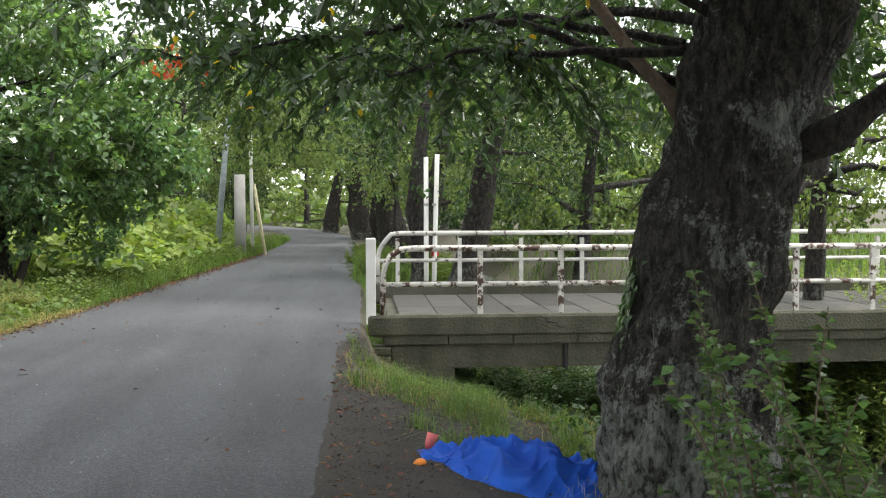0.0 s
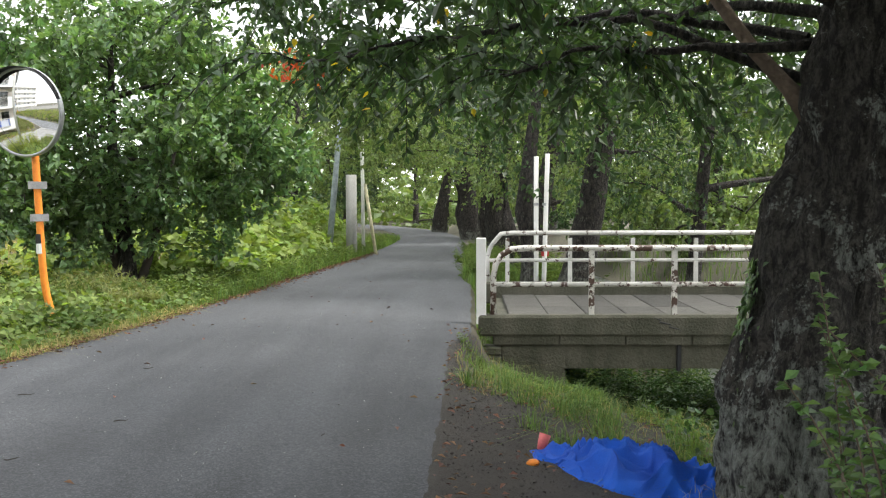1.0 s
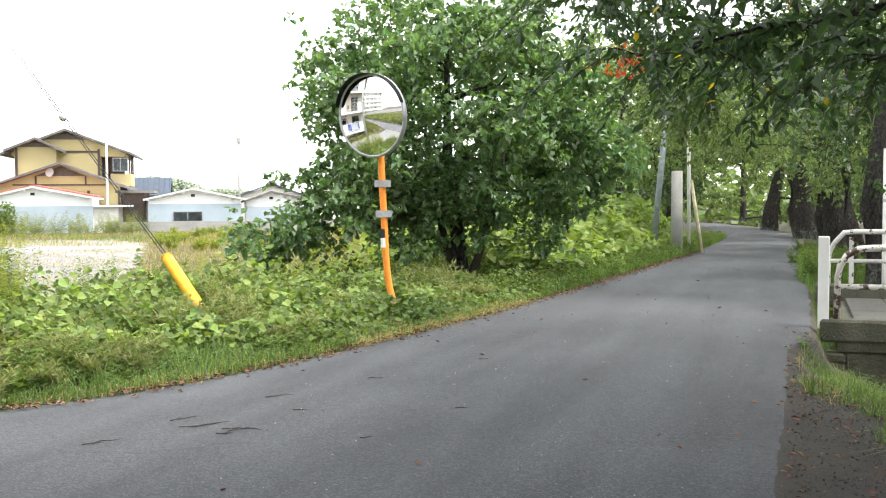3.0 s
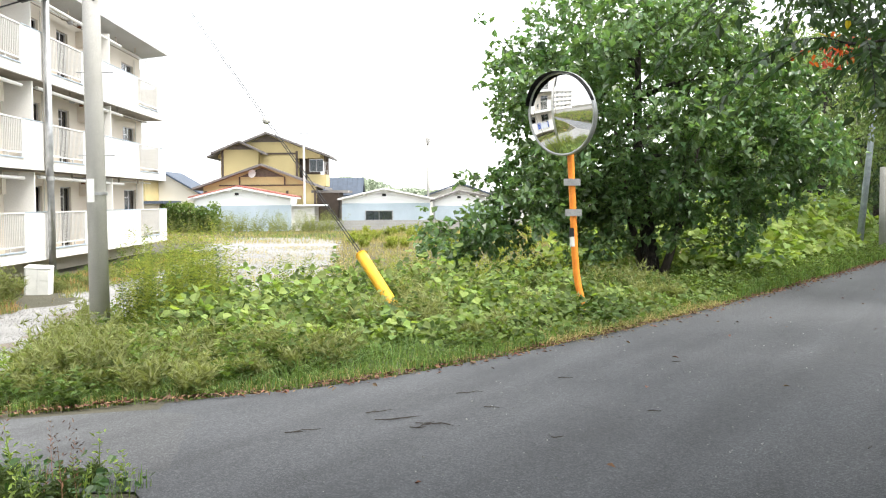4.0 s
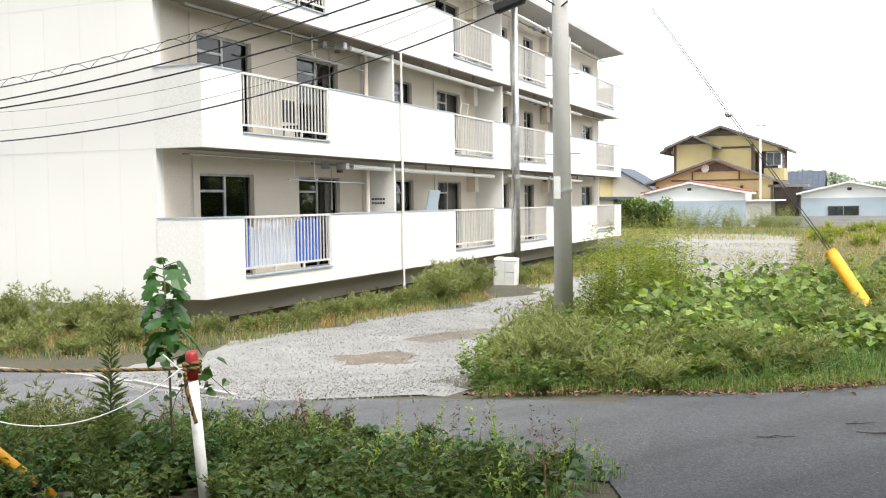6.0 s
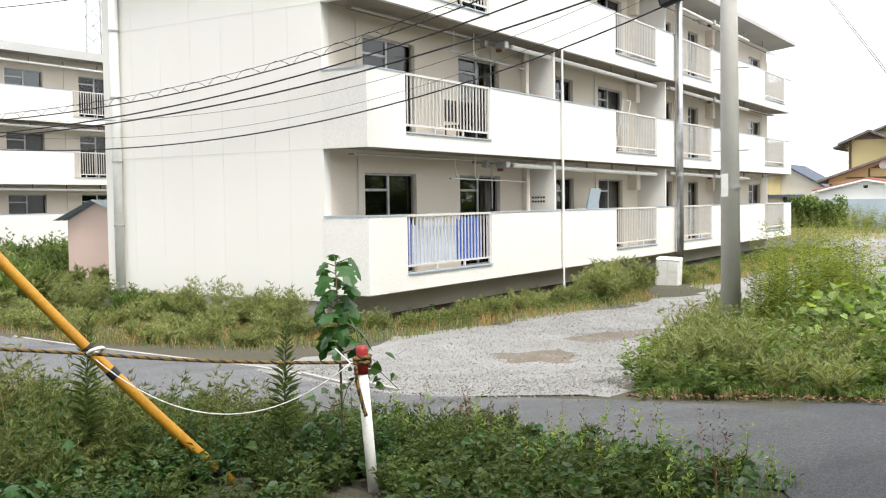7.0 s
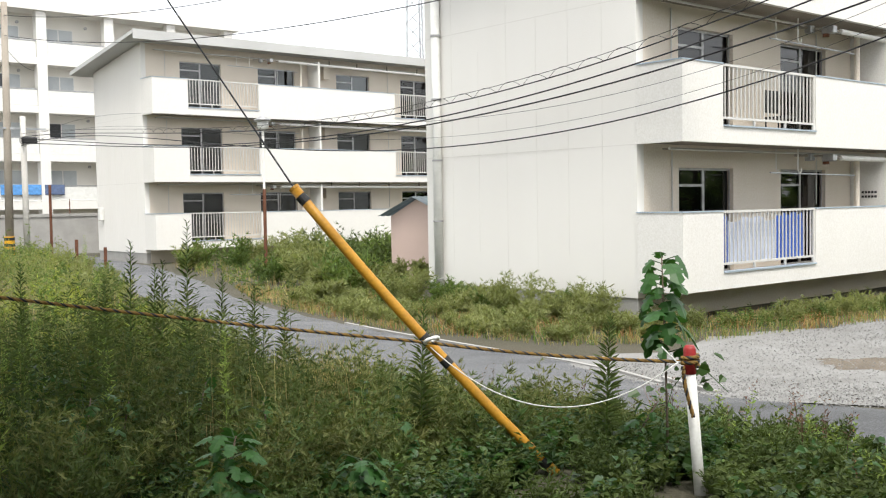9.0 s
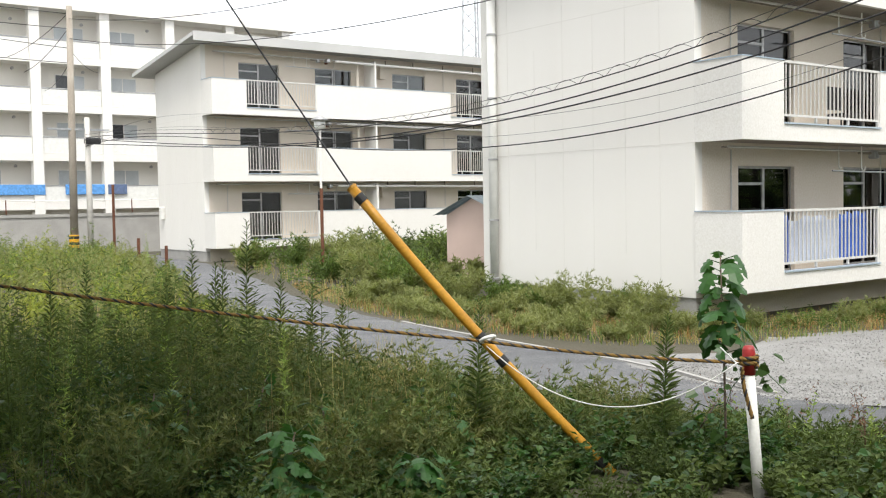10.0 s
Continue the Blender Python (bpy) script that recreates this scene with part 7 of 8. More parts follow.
rack = thing("drying_frame", pose(-11.4, 27.3, 2.77, 0, 10, 0), "white folding drying frame leaning on the balcony", "frame")
for y in (0, 0.55):
    part("side_bar", pipe([(0, y, 0), (0, y, 1.75)], 0.02, 6), rail_white, rack)
for z in (0.3, 1.0, 1.72):
    part("cross_bar", pipe([(0, 0, z), (0, 0.55, z)], 0.014, 6), rail_white, rack)
board = thing("blue_board", pose(-11.45, 25.2, 0.1, 0, 12, 0), "pale blue board leaning in the balcony", "board")
part("panel", boxes((-0.02, 0.02, -0.35, 0.35, 0, 1.85)), pale_blue, board)

# ---- signposts by the far railing ----
for x, y, top, lean_ in ((11.17, 14.97, 2.45, 0.0), (11.25, 14.92, 2.5, 0.12)):
    sp = thing("sign_post", pose(x, y, 0), "white painted steel post beyond the bridge railing", "post", "sign posts")
    part("post", pipe([(0, 0, gz(x, y) - 0.2), (lean_ * 0.8, -lean_ * 0.5, top)], 0.045, 10), rail_white, sp, smooth=True)
    part("band", pipe([(lean_ * 0.45, -lean_ * 0.28, 1.55), (lean_ * 0.46, -lean_ * 0.29, 1.6)], 0.05, 10), aluminium, sp)
part("reflector", boxes((0.0, 0.13, -0.06, 0.0, 0.62, 0.74)), red_plastic, sp, "red reflector plate")

# ---- poles beside the lane further on ----
lp = thing("steel_pole", pose(12.56, 27.4, 0), "leaning blue-grey steel pole in kudzu", "pole")
part("pole", pipe([(0, 0, -0.4), (0.5, -0.2, 5.4)], [0.1, 0.075], 12), material("blue_steel", (0.42, 0.47, 0.52), 0.5, 0.3), lp, smooth=True)
utility_pole("utility_pole", 13.22, 27.1, 0.17, 0.16, 2.45, "old concrete utility pole at the lane's edge", mat=concrete)
wp = thing("marker_pole", pose(13.98, 27.84, 0), "thin white steel pole beside the lane", "pole")
part("pole", pipe([(0, 0, -0.3), (-0.03, 0, 3.8)], 0.055, 10), rail_white, wp, smooth=True)
sg = thing("pole_stay", pose(0, 0, 0), "pale weathered guard tube on a stay wire", "stay guard")
part("guard", pipe([(14.33, 27.65, -0.1), (14.03, 27.82, 2.2)], 0.055, 10), material("faded_yellow", (0.75, 0.68, 0.45), 0.6), sg, smooth=True)
part("wire", pipe([(14.03, 27.82, 2.2), (13.5, 28.1, 6.0)], 0.012, 5), steel, sg)

# ---- hut, lamp and rusty posts between the blocks ----
hut = thing("hut", pose(-24.0, 18.2, gz(-24, 18.2)), "small pink rendered hut with a ribbed metal roof", "hut")
part("wall", boxes((0, 2.6, 0, 2.4, -0.2, 1.85)), pink_wall, hut, "pink rendered wall")
hut_roof = material("hut_roof", (0.26, 0.31, 0.33), 0.5, 0.2)
for xe in (-0.35, 2.95):
    bm = bmesh.new()
    rows_ = [[bm.verts.new((x, -0.25 + i * 0.105, z + (0.02 if i % 2 else 0.0))) for i in range(28)] for x, z in ((1.3, 2.42), (xe, 1.85))]
    for i in range(27):
        bm.faces.new((rows_[0][i], rows_[0][i + 1], rows_[1][i + 1], rows_[1][i]))
    bmesh.ops.solidify(bm, geom=bm.faces[:], thickness=0.03)
    part("roof_slope", bm, hut_roof, hut, "grey-green ribbed metal roof")
bm = bmesh.new()
prof = ((0, 1.851), (2.6, 1.851), (1.3, 2.38))
fa, fb = [bm.verts.new((x, 0.0, z)) for x, z in prof], [bm.verts.new((x, 2.4, z)) for x, z in prof]
bm.faces.new(fa)
bm.faces.new(fb[::-1])
for k in range(3):
    bm.faces.new((fa[k], fb[k], fb[(k + 1) % 3], fa[(k + 1) % 3]))
part("gable", bm, pink_wall, hut)

lamp = thing("street_lamp", pose(-31.2, 18.1, 0), "old park lamp on a thin rusty white pole", "lamp")
part("pole", pipe([(0, 0, gz(-31, 18) - 0.2), (0, 0, 2.2)], 0.06, 8), rust, lamp, "rust-streaked lower pole")
part("upper_pole", pipe([(0, 0, 2.2), (0, 0, 4.25)], 0.045, 8), rail_white, lamp)
part("globe", pipe([(0, 0, 4.25), (0, 0, 4.35), (0, 0, 4.6)], [0.08, 0.2, 0.2], 12), white_plastic, lamp, "white lamp glass", True)
part("cap", pipe([(0, 0, 4.6), (0, 0, 4.65), (0, 0, 4.78)], [0.32, 0.3, 0.05], 12), aluminium, lamp, "pale metal conical cap", True)
for x, y, h in ((-37.2, 13.6, 1.1), (-36.5, 14.4, 0.8), (-44.5, 15.2, 3.3)):
    rp = thing("rusty_post", pose(x, y, gz(x, y)), "thin rust-red steel post in weeds", "post", "rusty posts")
    part("post", pipe([(0, 0, -0.2), (0.03, 0, h)], 0.06, 8), rust, rp)
meter = thing("meter_box", pose(-42.6, 16.68, 1.1), "small white meter box on the end wall", "box")
part("case", boxes((0, 0.22, -0.12, 0.06, 0, 0.55), bevel=0.02), white_plastic, meter)

far_pole = utility_pole("utility_pole", -42.2, 12.75, 0.17, 0.12, 9.9, "tall concrete utility pole beyond the weed field", (0.05, 0.1), soffit)
part("warning_sleeve", pipe([(0, 0, -0.3), (0, 0, 0.55)], 0.2, 14), yellow_plastic, far_pole, "yellow and black sleeve")
for z in (-0.05, 0.2, 0.45):
    part("stripe", pipe([(0, 0, z - 0.06), (0, 0, z + 0.06)], 0.204, 14), black_rubber, far_pole)
low_pole = utility_pole("utility_pole", -42.1, 13.4, 0.13, 0.11, 5.4, "shorter steel utility pole carrying the cables")
part("cable_box", boxes((-0.2, 0.2, -0.1, 0.5, 4.3, 4.55), bevel=0.04), black_rubber, low_pole)
part("cross_arm", boxes((-0.05, 0.05, -1.6, 0.9, 4.85, 4.93)), steel, low_pole)

# ---- cables from the near pole to the far poles ----
def cable(pts, r, label, mat=None, deg=3):
    """A hanging cable: height follows a smooth sag curve along its run."""
    P = np.array(pts, float)
    k = np.polyfit(P[:, 0], P[:, 2], deg)
    x = np.linspace(P[0, 0], P[-1, 0], 60)
    y = np.interp(x, P[:, 0], P[:, 1])
    t = thing("cable", pose(0, 0, 0), label, "cable", "overhead cables")
    part("line", pipe([(a, b, float(np.polyval(k, a))) for a, b in zip(x, y)], r, 6), mat or cable_black, t, smooth=True)
    return x, y, np.polyval(k, x), t


Y0, Y1 = 13.3, 14.45
ends = lambda a, *mid: [(-42.1, Y0, a)] + [(x, Y0 + (Y1 - Y0) * (x + 42.1) / 37.8, z) for x, z in mid]
cx, cyy, cz, ct = cable(ends(4.55, (-16.73, 3.72), (-13.5, 3.98), (-9.82, 4.56), (-4.3, 6.0)), 0.012, "black lashed communication cable over the lane")
a = np.linspace(0, 1, 900)
X = np.interp(a, np.linspace(0, 1, 60), cx)
part("lashing", pipe([(x, np.interp(x, cx, cyy) + 0.06 * math.sin(x * 9), np.interp(x, cx, cz) + 0.07 + 0.07 * math.cos(x * 9)) for x in X[250:]], 0.005, 4), cable_black, ct, "spiral lashing wire")
part("messenger", pipe([(x, y, z + 0.13) for x, y, z in zip(cx, cyy, cz)], 0.006, 5), cable_black, ct)
cable(ends(4.5, (-16.73, 3.47), (-13.5, 3.76), (-9.82, 4.3), (-4.3, 5.6)), 0.014, "black cable over the lane")
cable(ends(4.3, (-16.73, 3.34), (-13.5, 3.6), (-9.82, 4.02), (-4.3, 5.15)), 0.015, "black cable over the lane")
cable(ends(4.2, (-16.73, 3.4), (-13.5, 3.4), (-9.82, 3.82), (-4.3, 5.3)), 0.004, "thin grey wire over the lane")
cable(ends(4.1, (-16.0, 3.02), (-13.5, 3.1), (-9.82, 3.5), (-4.3, 5.0)), 0.0035, "thin grey wire over the lane")
cable(ends(4.2, (-23, 3.02), (-16.73, 2.99), (-13.5, 2.89), (-9.84, 3.19), (-5.2, 4.5)), 0.012, "black service cable sagging before the flats")
clos = thing("cable_closure", pose(-5.05, 14.4, 4.55, 0, -16, 0), "black cable splice closure near the pole", "closure")
part("case", boxes((-0.25, 0.25, -0.08, 0.08, -0.09, 0.09), bevel=0.04), black_rubber, clos)
part("tail", pipe([(0.2, 0, 0), (0.5, 0, -0.1), (0.7, 0, -0.35), (0.85, 0, -0.3)], 0.014, 6), cable_black, clos)
part("tail", pipe([(0.2, 0.05, 0.05), (0.45, 0, 0.15), (0.7, 0, 0.2)], 0.014, 6), cable_black, clos)
for z0, z1, yy in ((8.6, 6.2, 14.5), (9.4, 7.4, 14.5)):
    t = thing("cable", pose(0, 0, 0), "thin overhead wire between poles", "cable", "overhead cables")
    part("line", pipe([tuple(p) for p in sagging((-42.2, 12.8, z0), (-4.3, yy, z1), 1.2)], 0.012, 5), cable_black, t)
for y1, z1, z0 in ((-8, 9.2, 9.6), (-6, 8.4, 9.0), (-4, 7.8, 7.6), (2, 9.6, 8.2)):
    t = thing("cable", pose(0, 0, 0), "thin overhead wire between poles", "cable", "overhead cables")
    part("line", pipe([tuple(p) for p in sagging((-42.2, 12.8, z0), (-75, y1 + 24, z1 + 3), 0.9)], 0.014, 5), cable_black, t)
    part("line", pipe([tuple(p) for p in sagging((-42.2, 12.8, z0), (-30, y1 - 26, z1 + 2), 0.9)], 0.014, 5), cable_black, t)

# ---- five-storey flats far behind, on a retaining wall ----
def frame_flats():
    b = thing("apartment_building", pose(-58, 0.15, 0), "white five-storey flats with a column and beam front", "building")
    n, bay, z0, st = 8, 3.9, 1.9, 2.72
    part("back_wall", boxes((-6, -1.3, -4, n * bay + 0.4, -0.6, z0 + 4 * st)), far_wall, b)
    part("roof", boxes((-6.4, 0.25, -4.2, n * bay + 0.7, z0 + 4 * st, z0 + 4 * st + 0.55)), white_paint, b)
    for k in range(4):
        z = z0 + k * st
        part("floor_beam", boxes((-1.3, 0.02, -4, n * bay + 0.4, z - 0.28, z + 0.12)), white_paint, b)
        for i in range(-1, n):
            y = i * bay
            bal = part("balcony", boxes((-0.12, -0.04, y + 0.3, y + bay - 0.3, z + 0.14, z + 1.0)), white_plastic if i % 3 else rail_white, b, "pale balcony front")
            part("handrail", boxes((-0.14, -0.02, y + 0.3, y + bay - 0.3, z + 1.02, z + 1.08)), aluminium, bal)
            off, zw = (0.55, 0.95) if i % 2 else (1.4, 0.3)
            win = part("window", boxes((-1.3, -1.27, y + off, y + off + 1.7, z + zw, z + 2.0)), rail_white, b)
            part("pane", boxes((-1.268, -1.262, y + off + 0.05, y + off + 0.82, z + zw + 0.05, z + 1.95)), pane_dark if (i + k) % 3 == 0 else pane_curtain, win)
            part("pane", boxes((-1.268, -1.262, y + off + 0.88, y + off + 1.65, z + zw + 0.05, z + 1.95)), pane_curtain, win)
            part("vent", pipe([(-1.3, y + 3.0, z + 2.2), (-1.2, y + 3.0, z + 2.2)], 0.09, 8), aluminium, b)
    for i in range(-1, n + 1):
        part("column", boxes((-0.5, 0.06, i * bay - 0.28, i * bay + 0.28, -0.6, z0 + 4 * st)), white_paint, b)
    for i, (y, w, m) in enumerate(((13.3, 2.6, bedding_blue), (17.0, 2.2, bedding_blue), (19.4, 1.1, bedding_dark))):
        part("bedding", boxes((0.02, 0.1, y, y + w, z0 + 0.55, z0 + 1.12), bevel=0.02), m, b, "blue bedding airing over the rail")
    return b


pane_curtain = material("pane_curtain", (0.5, 0.53, 0.54), 0.12, color2=(0.4, 0.43, 0.45), scale=1.0)
pane_dark = material("pane_dark", (0.06, 0.065, 0.07), 0.1)
window_far = glass_material("window_far", (0.7, 0.73, 0.75), 1.5)
bedding_blue = material("bedding_blue", (0.12, 0.35, 0.75), 0.8)
bedding_dark = material("bedding_dark", (0.12, 0.17, 0.3), 0.8)
frame_flats()
rw = boxes((-50.4, -50, -30, 24, -1.0, 1.25))
retaining = tagged(finish("retaining_wall", rw, concrete), "grey concrete retaining wall below the far flats", "wall", kind="structure")
part("cap", boxes((-50.5, -49.95, -30, 24, 1.25, 1.4)), concrete, retaining)
fence = thing("pipe_fence", pose(-49.9, 0, 0), "low rusty pipe fence on the retaining wall", "fence")
for y in np.arange(-6, 24, 3.0):
    part("post", pipe([(0, y, 1.4), (0, y, 2.1)], 0.03, 6), rust, fence)
part("rail", pipe([(0, -6, 2.05), (0, 24, 2.05)], 0.025, 6), rail_white, fence)

# lattice mast behind the flats
mast = thing("lattice_mast", pose(-54.5, 44.0, 0), "white steel lattice mast behind the flats", "mast")
for i in range(3):
    a = i * math.tau / 3
    part("leg", pipe([(0.9 * math.cos(a), 0.9 * math.sin(a), 0), (0.5 * math.cos(a), 0.5 * math.sin(a), 22)], 0.06, 6), steel, mast)
for k in range(14):
    z = 8 + k
    for i in range(3):
        a, c = i * math.tau / 3, (i + 1) * math.tau / 3
        part("brace", pipe([(0.75 * math.cos(a), 0.75 * math.sin(a), z), (0.73 * math.cos(c), 0.73 * math.sin(c), z + 1)], 0.03, 5), steel, mast)

# ---- houses across the lot ----
def gable_roof(y0, y1, x0, x1, eave, xr, ridge, thick=0.18, over=0.5):
    """Two slopes with a ridge along y over walls from x0 to x1."""
    bm = bmesh.new()
    for xe, sgn in ((x0 - over, -1), (x1 + over, 1)):
        w = (x0 if sgn < 0 else x1)
        ze = eave - (ridge - eave) / abs(xr - w) * over
        v = [bm.verts.new(p) for p in ((xr, y0 - over, ridge), (xr, y1 + over, ridge), (xe, y1 + over, ze), (xe, y0 - over, ze))]
        u = [bm.verts.new((p.co.x, p.co.y, p.co.z + thick)) for p in v]
        for f in ((v[0], v[1], v[2], v[3]), (u[3], u[2], u[1], u[0]), (v[0], v[3], u[3], u[0]), (v[2], v[1], u[1], u[2]), (v[3], v[2], u[2], u[3]), (v[1], v[0], u[0], u[1])):
            bm.faces.new(f)
    bmesh.ops.recalc_face_normals(bm, faces=bm.faces)
    return bm


def gable_body(x0, x1, y0, y1, z0, eave, xr, ridge):
    bm = bmesh.new()
    prof = [(x0, z0), (x1, z0), (x1, eave), (xr, ridge), (x0, eave)]
    ends = [[bm.verts.new((x, y, z)) for x, z in prof] for y in (y0, y1)]
    bm.faces.new(ends[0])
    bm.faces.new(ends[1][::-1])
    for i in range(5):
        bm.faces.new((ends[0][i], ends[1][i], ends[1][(i + 1) % 5], ends[0][(i + 1) % 5]))
    bmesh.ops.recalc_face_normals(bm, faces=bm.faces)
    return bm


def window_on(parent, x0, x1, z0, z1, y, mat=None):
    w = part("window", boxes((x0, x1, y - 0.06, y, z0, z1)), aluminium, parent)
    m = (x0 + x1) / 2
    part("pane", boxes((x0 + 0.06, m - 0.03, y - 0.075, y - 0.062, z0 + 0.06, z1 - 0.06)), mat or window_far, w)
    part("pane", boxes((m + 0.03, x1 - 0.06, y - 0.075, y - 0.062, z0 + 0.06, z1 - 0.06)), mat or window_far, w)


GZ = -0.62
house = thing("house", pose(0, 0, 0), "yellow two-storey house with dark timber and brown tiled roofs", "house")
part("upper_wall", gable_body(-15.2, -9.2, 86, 94, GZ, 6.0, -11.75, 7.42), yellow_wall, house, "mustard yellow upper storey")
part("upper_gable", gable_body(-15.9, -7.25, 86.02, 93.9, 5.4, 5.7, -11.75, 7.4), yellow_wall, house)
part("roof", gable_roof(86, 94, -15.9, -7.2, 5.72, -11.75, 7.42, over=0.8), roof_brown, house, "grey-brown tiled roof with wide eaves")
part("wing_wall", gable_body(-15.5, -12.4, 85, 90, GZ, 5.95, -13.85, 6.65), yellow_wall, house)
part("wing_roof", gable_roof(85, 90, -15.5, -12.4, 5.95, -13.85, 6.65, over=0.7), roof_brown, house)
part("lower_wall", gable_body(-16.7, -7.4, 83.5, 90, GZ, 2.95, -11.85, 4.65), yellow_wall, house, "mustard yellow ground storey with brown gable")
part("lower_roof", gable_roof(83.5, 90, -16.7, -7.4, 2.95, -11.85, 4.65, over=0.8), roof_brown, house)
for x in (-9.25, -15.35):
    part("timber_post", boxes((x - 0.09, x + 0.09, 84.9 if x < -12 else 85.9, 85.0 if x < -12 else 86.0, 3.2, 6.0)), brown_wood, house)
part("belt_timber", boxes((-12.3, -9.2, 85.9, 85.98, 5.7, 5.85)), brown_wood, house)
# dark sheet painted as the shade of the balcony recess
part("balcony_back", boxes((-9.2, -7.4, 87.8, 88.0, 3.0, 5.9)), brown_wood, house, "brown panel standing in for shade behind the balcony")
bm = bmesh.new()
v = [bm.verts.new(w) for w in ((-13.7, 83.44, 3.75), (-10.0, 83.44, 3.75), (-11.85, 83.44, 4.5))]
bm.faces.new(v)
gable_grey = material("gable_grey", (0.15, 0.125, 0.1), 0.85)
for tri in (((-13.2, 85.94, 6.75), (-10.3, 85.94, 6.75), (-11.75, 85.94, 7.34)), ((-15.1, 84.94, 6.08), (-12.7, 84.94, 6.08), (-13.85, 84.94, 6.58))):
    bm2 = bmesh.new()
    bm2.faces.new([bm2.verts.new(w) for w in tri])
    part("gable_panel", bm2, gable_grey, house, "grey-brown boarded gable")
part("belt_timber", boxes((-15.4, -8.4, 83.42, 83.5, 3.0, 3.1)), brown_wood, house)
for x in (-13.7, -10.0):
    part("timber_post", boxes((x - 0.06, x + 0.06, 83.42, 83.5, 3.1, 3.75)), brown_wood, house)
part("gable_panel", bm, gable_grey, house, "grey-brown boarded gable")
for x in (-16.5, -13.2, -9.8, -7.5):
    part("timber_post", boxes((x - 0.1, x + 0.1, 83.4, 83.5, GZ, 2.6)), brown_wood, house)
part("balcony", boxes((-8.4, -6.8, 86.3, 90, 3.0, 4.0)), yellow_wall, house)
for x, y in ((-6.9, 86.4), (-6.9, 88.2), (-6.9, 89.9), (-8.3, 86.4)):
    part("balcony_post", boxes((x - 0.06, x + 0.06, y - 0.06, y + 0.06, 4.0, 5.6)), brown_wood, house)
part("porch", boxes((-7.4, -5.6, 84, 90, GZ, 2.4)), brown_wood, house, "dark timber porch")
part("porch_roof", boxes((-7.8, -4.8, 83.4, 90.4, 2.4, 2.6)), roof_brown, house)
window_on(house, -8.2, -7.0, 4.2, 5.3, 86.2)
dish = part("satellite_dish", lathe([(0.0, 0.0), (0.2, 0.02), (0.35, 0.08)], 16), white_plastic, house, "white satellite dish")
dish.matrix_local = pose(-12.6, 83.2, 4.0, 80, 0, -20)


def shed(x0, x1, xr, eave, ridge, roof, label, y0=79.0, split=None, win=None):
    t = thing("shed", pose(0, 0, 0), label, "shed")
    part("wall", gable_body(x0, x1, y0, y0 + 7, GZ, eave, xr, ridge), fresh_white, t, "white boarded gable wall")
    part("roof", gable_roof(y0, y0 + 7, x0, x1, eave, xr, ridge, 0.12, 0.35), roof, t)
    part("lower_cladding", boxes((x0 - 0.02, x1 + 0.02, y0 - 0.05, y0 - 0.01, GZ, split or 1.25)), pale_blue, t, "pale blue lower cladding")
    part("vent", boxes((xr - 0.15, xr + 0.15, y0 - 0.04, y0 - 0.01, ridge - 0.55, ridge - 0.35)), black_rubber, t)
    for i in range(9):
        x = x0 + (x1 - x0) * i / 8
        z = eave + (ridge - eave) * (1 - abs(x - xr) / (max(xr - x0, x1 - xr)))
        part("rafter_end", boxes((x - 0.05, x + 0.05, y0 - 0.35, y0 - 0.05, z - 0.16, z - 0.04)), white_paint, t)
    if win:
        window_on(t, *win, y0 - 0.06)
    return t


red_shed = shed(-16.6, -9.0, -13.2, 1.95, 2.75, fresh_white, "white shed with a red roof and pale blue base", split=1.4)
part("tin_roof", gable_roof(79.3, 86.3, -16.7, -8.9, 2.08, -13.2, 2.9, 0.1, 0.3), roof_red, red_shed, "red tin roof")
shed(-5.0, 1.9, -1.7, 1.85, 2.6, fresh_white, "white and pale blue shed with a low gable", split=1.5, win=(-3.2, -1.0, 0.15, 0.95))
shed(2.4, 8.0, 4.4, 1.7, 2.4, roof_brown, "white outbuilding with a brown roof", y0=83)
lean = thing("lean_to", pose(0, 0, 0), "low white lean-to with a flat roof", "shed")
part("wall", boxes((-9.0, -7.2, 79.4, 83, GZ, 1.32)), white_paint, lean)
part("roof", boxes((-9.1, -6.4, 79.0, 83.2, 1.32, 1.44)), fresh_white, lean)
blue_house = thing("house", pose(0, 0, 0), "distant house with a blue tiled roof", "house")
blue_house.matrix_world = pose(-4.6, 96, 0, 0, 0, 90)
part("wall", gable_body(0, 5, 0, 3.0, GZ, 2.3, 2.5, 3.7), far_wall, blue_house)
part("roof", gable_roof(0, 3.0, 0, 5, 2.4, 2.5, 3.8), roof_blue, blue_house)
for k in range(9):
    y = -0.4 + k * 0.47
    part("tile_rib", pipe([(2.5, y, 4.0), (5.55, y, 2.27)], 0.05, 6), roof_blue, blue_house)
    part("tile_rib", pipe([(2.5, y, 4.0), (-0.55, y, 2.27)], 0.05, 6), roof_blue, blue_house)
for x, w, y, e, r, m in ((6.0, 7, 112, 2.3, 3.5, roof_blue), (15, 9, 120, 2.6, 4.0, roof_brown), (24, 9, 118, 3.0, 4.6, roof_brown), (-24, 7, 100, 2.6, 4.6, roof_blue), (-32, 8, 105, 4.6, 6.8, roof_brown)):
    hh = thing("house", pose(x, y, 0), "pale distant house with a tiled roof", "house", "distant houses")
    part("wall", gable_body(-w / 2, w / 2, 0, 8, GZ, e, 0, r), far_wall, hh)
    part("roof", gable_roof(0, 8, -w / 2, w / 2, e, 0, r + 0.05), m, hh)
    window_on(hh, -1.5, 0.5, e - 2.0, e - 0.8, 0)
yh = thing("house", pose(-27.4, 95, 0), "distant yellow house with a dark roof", "house")
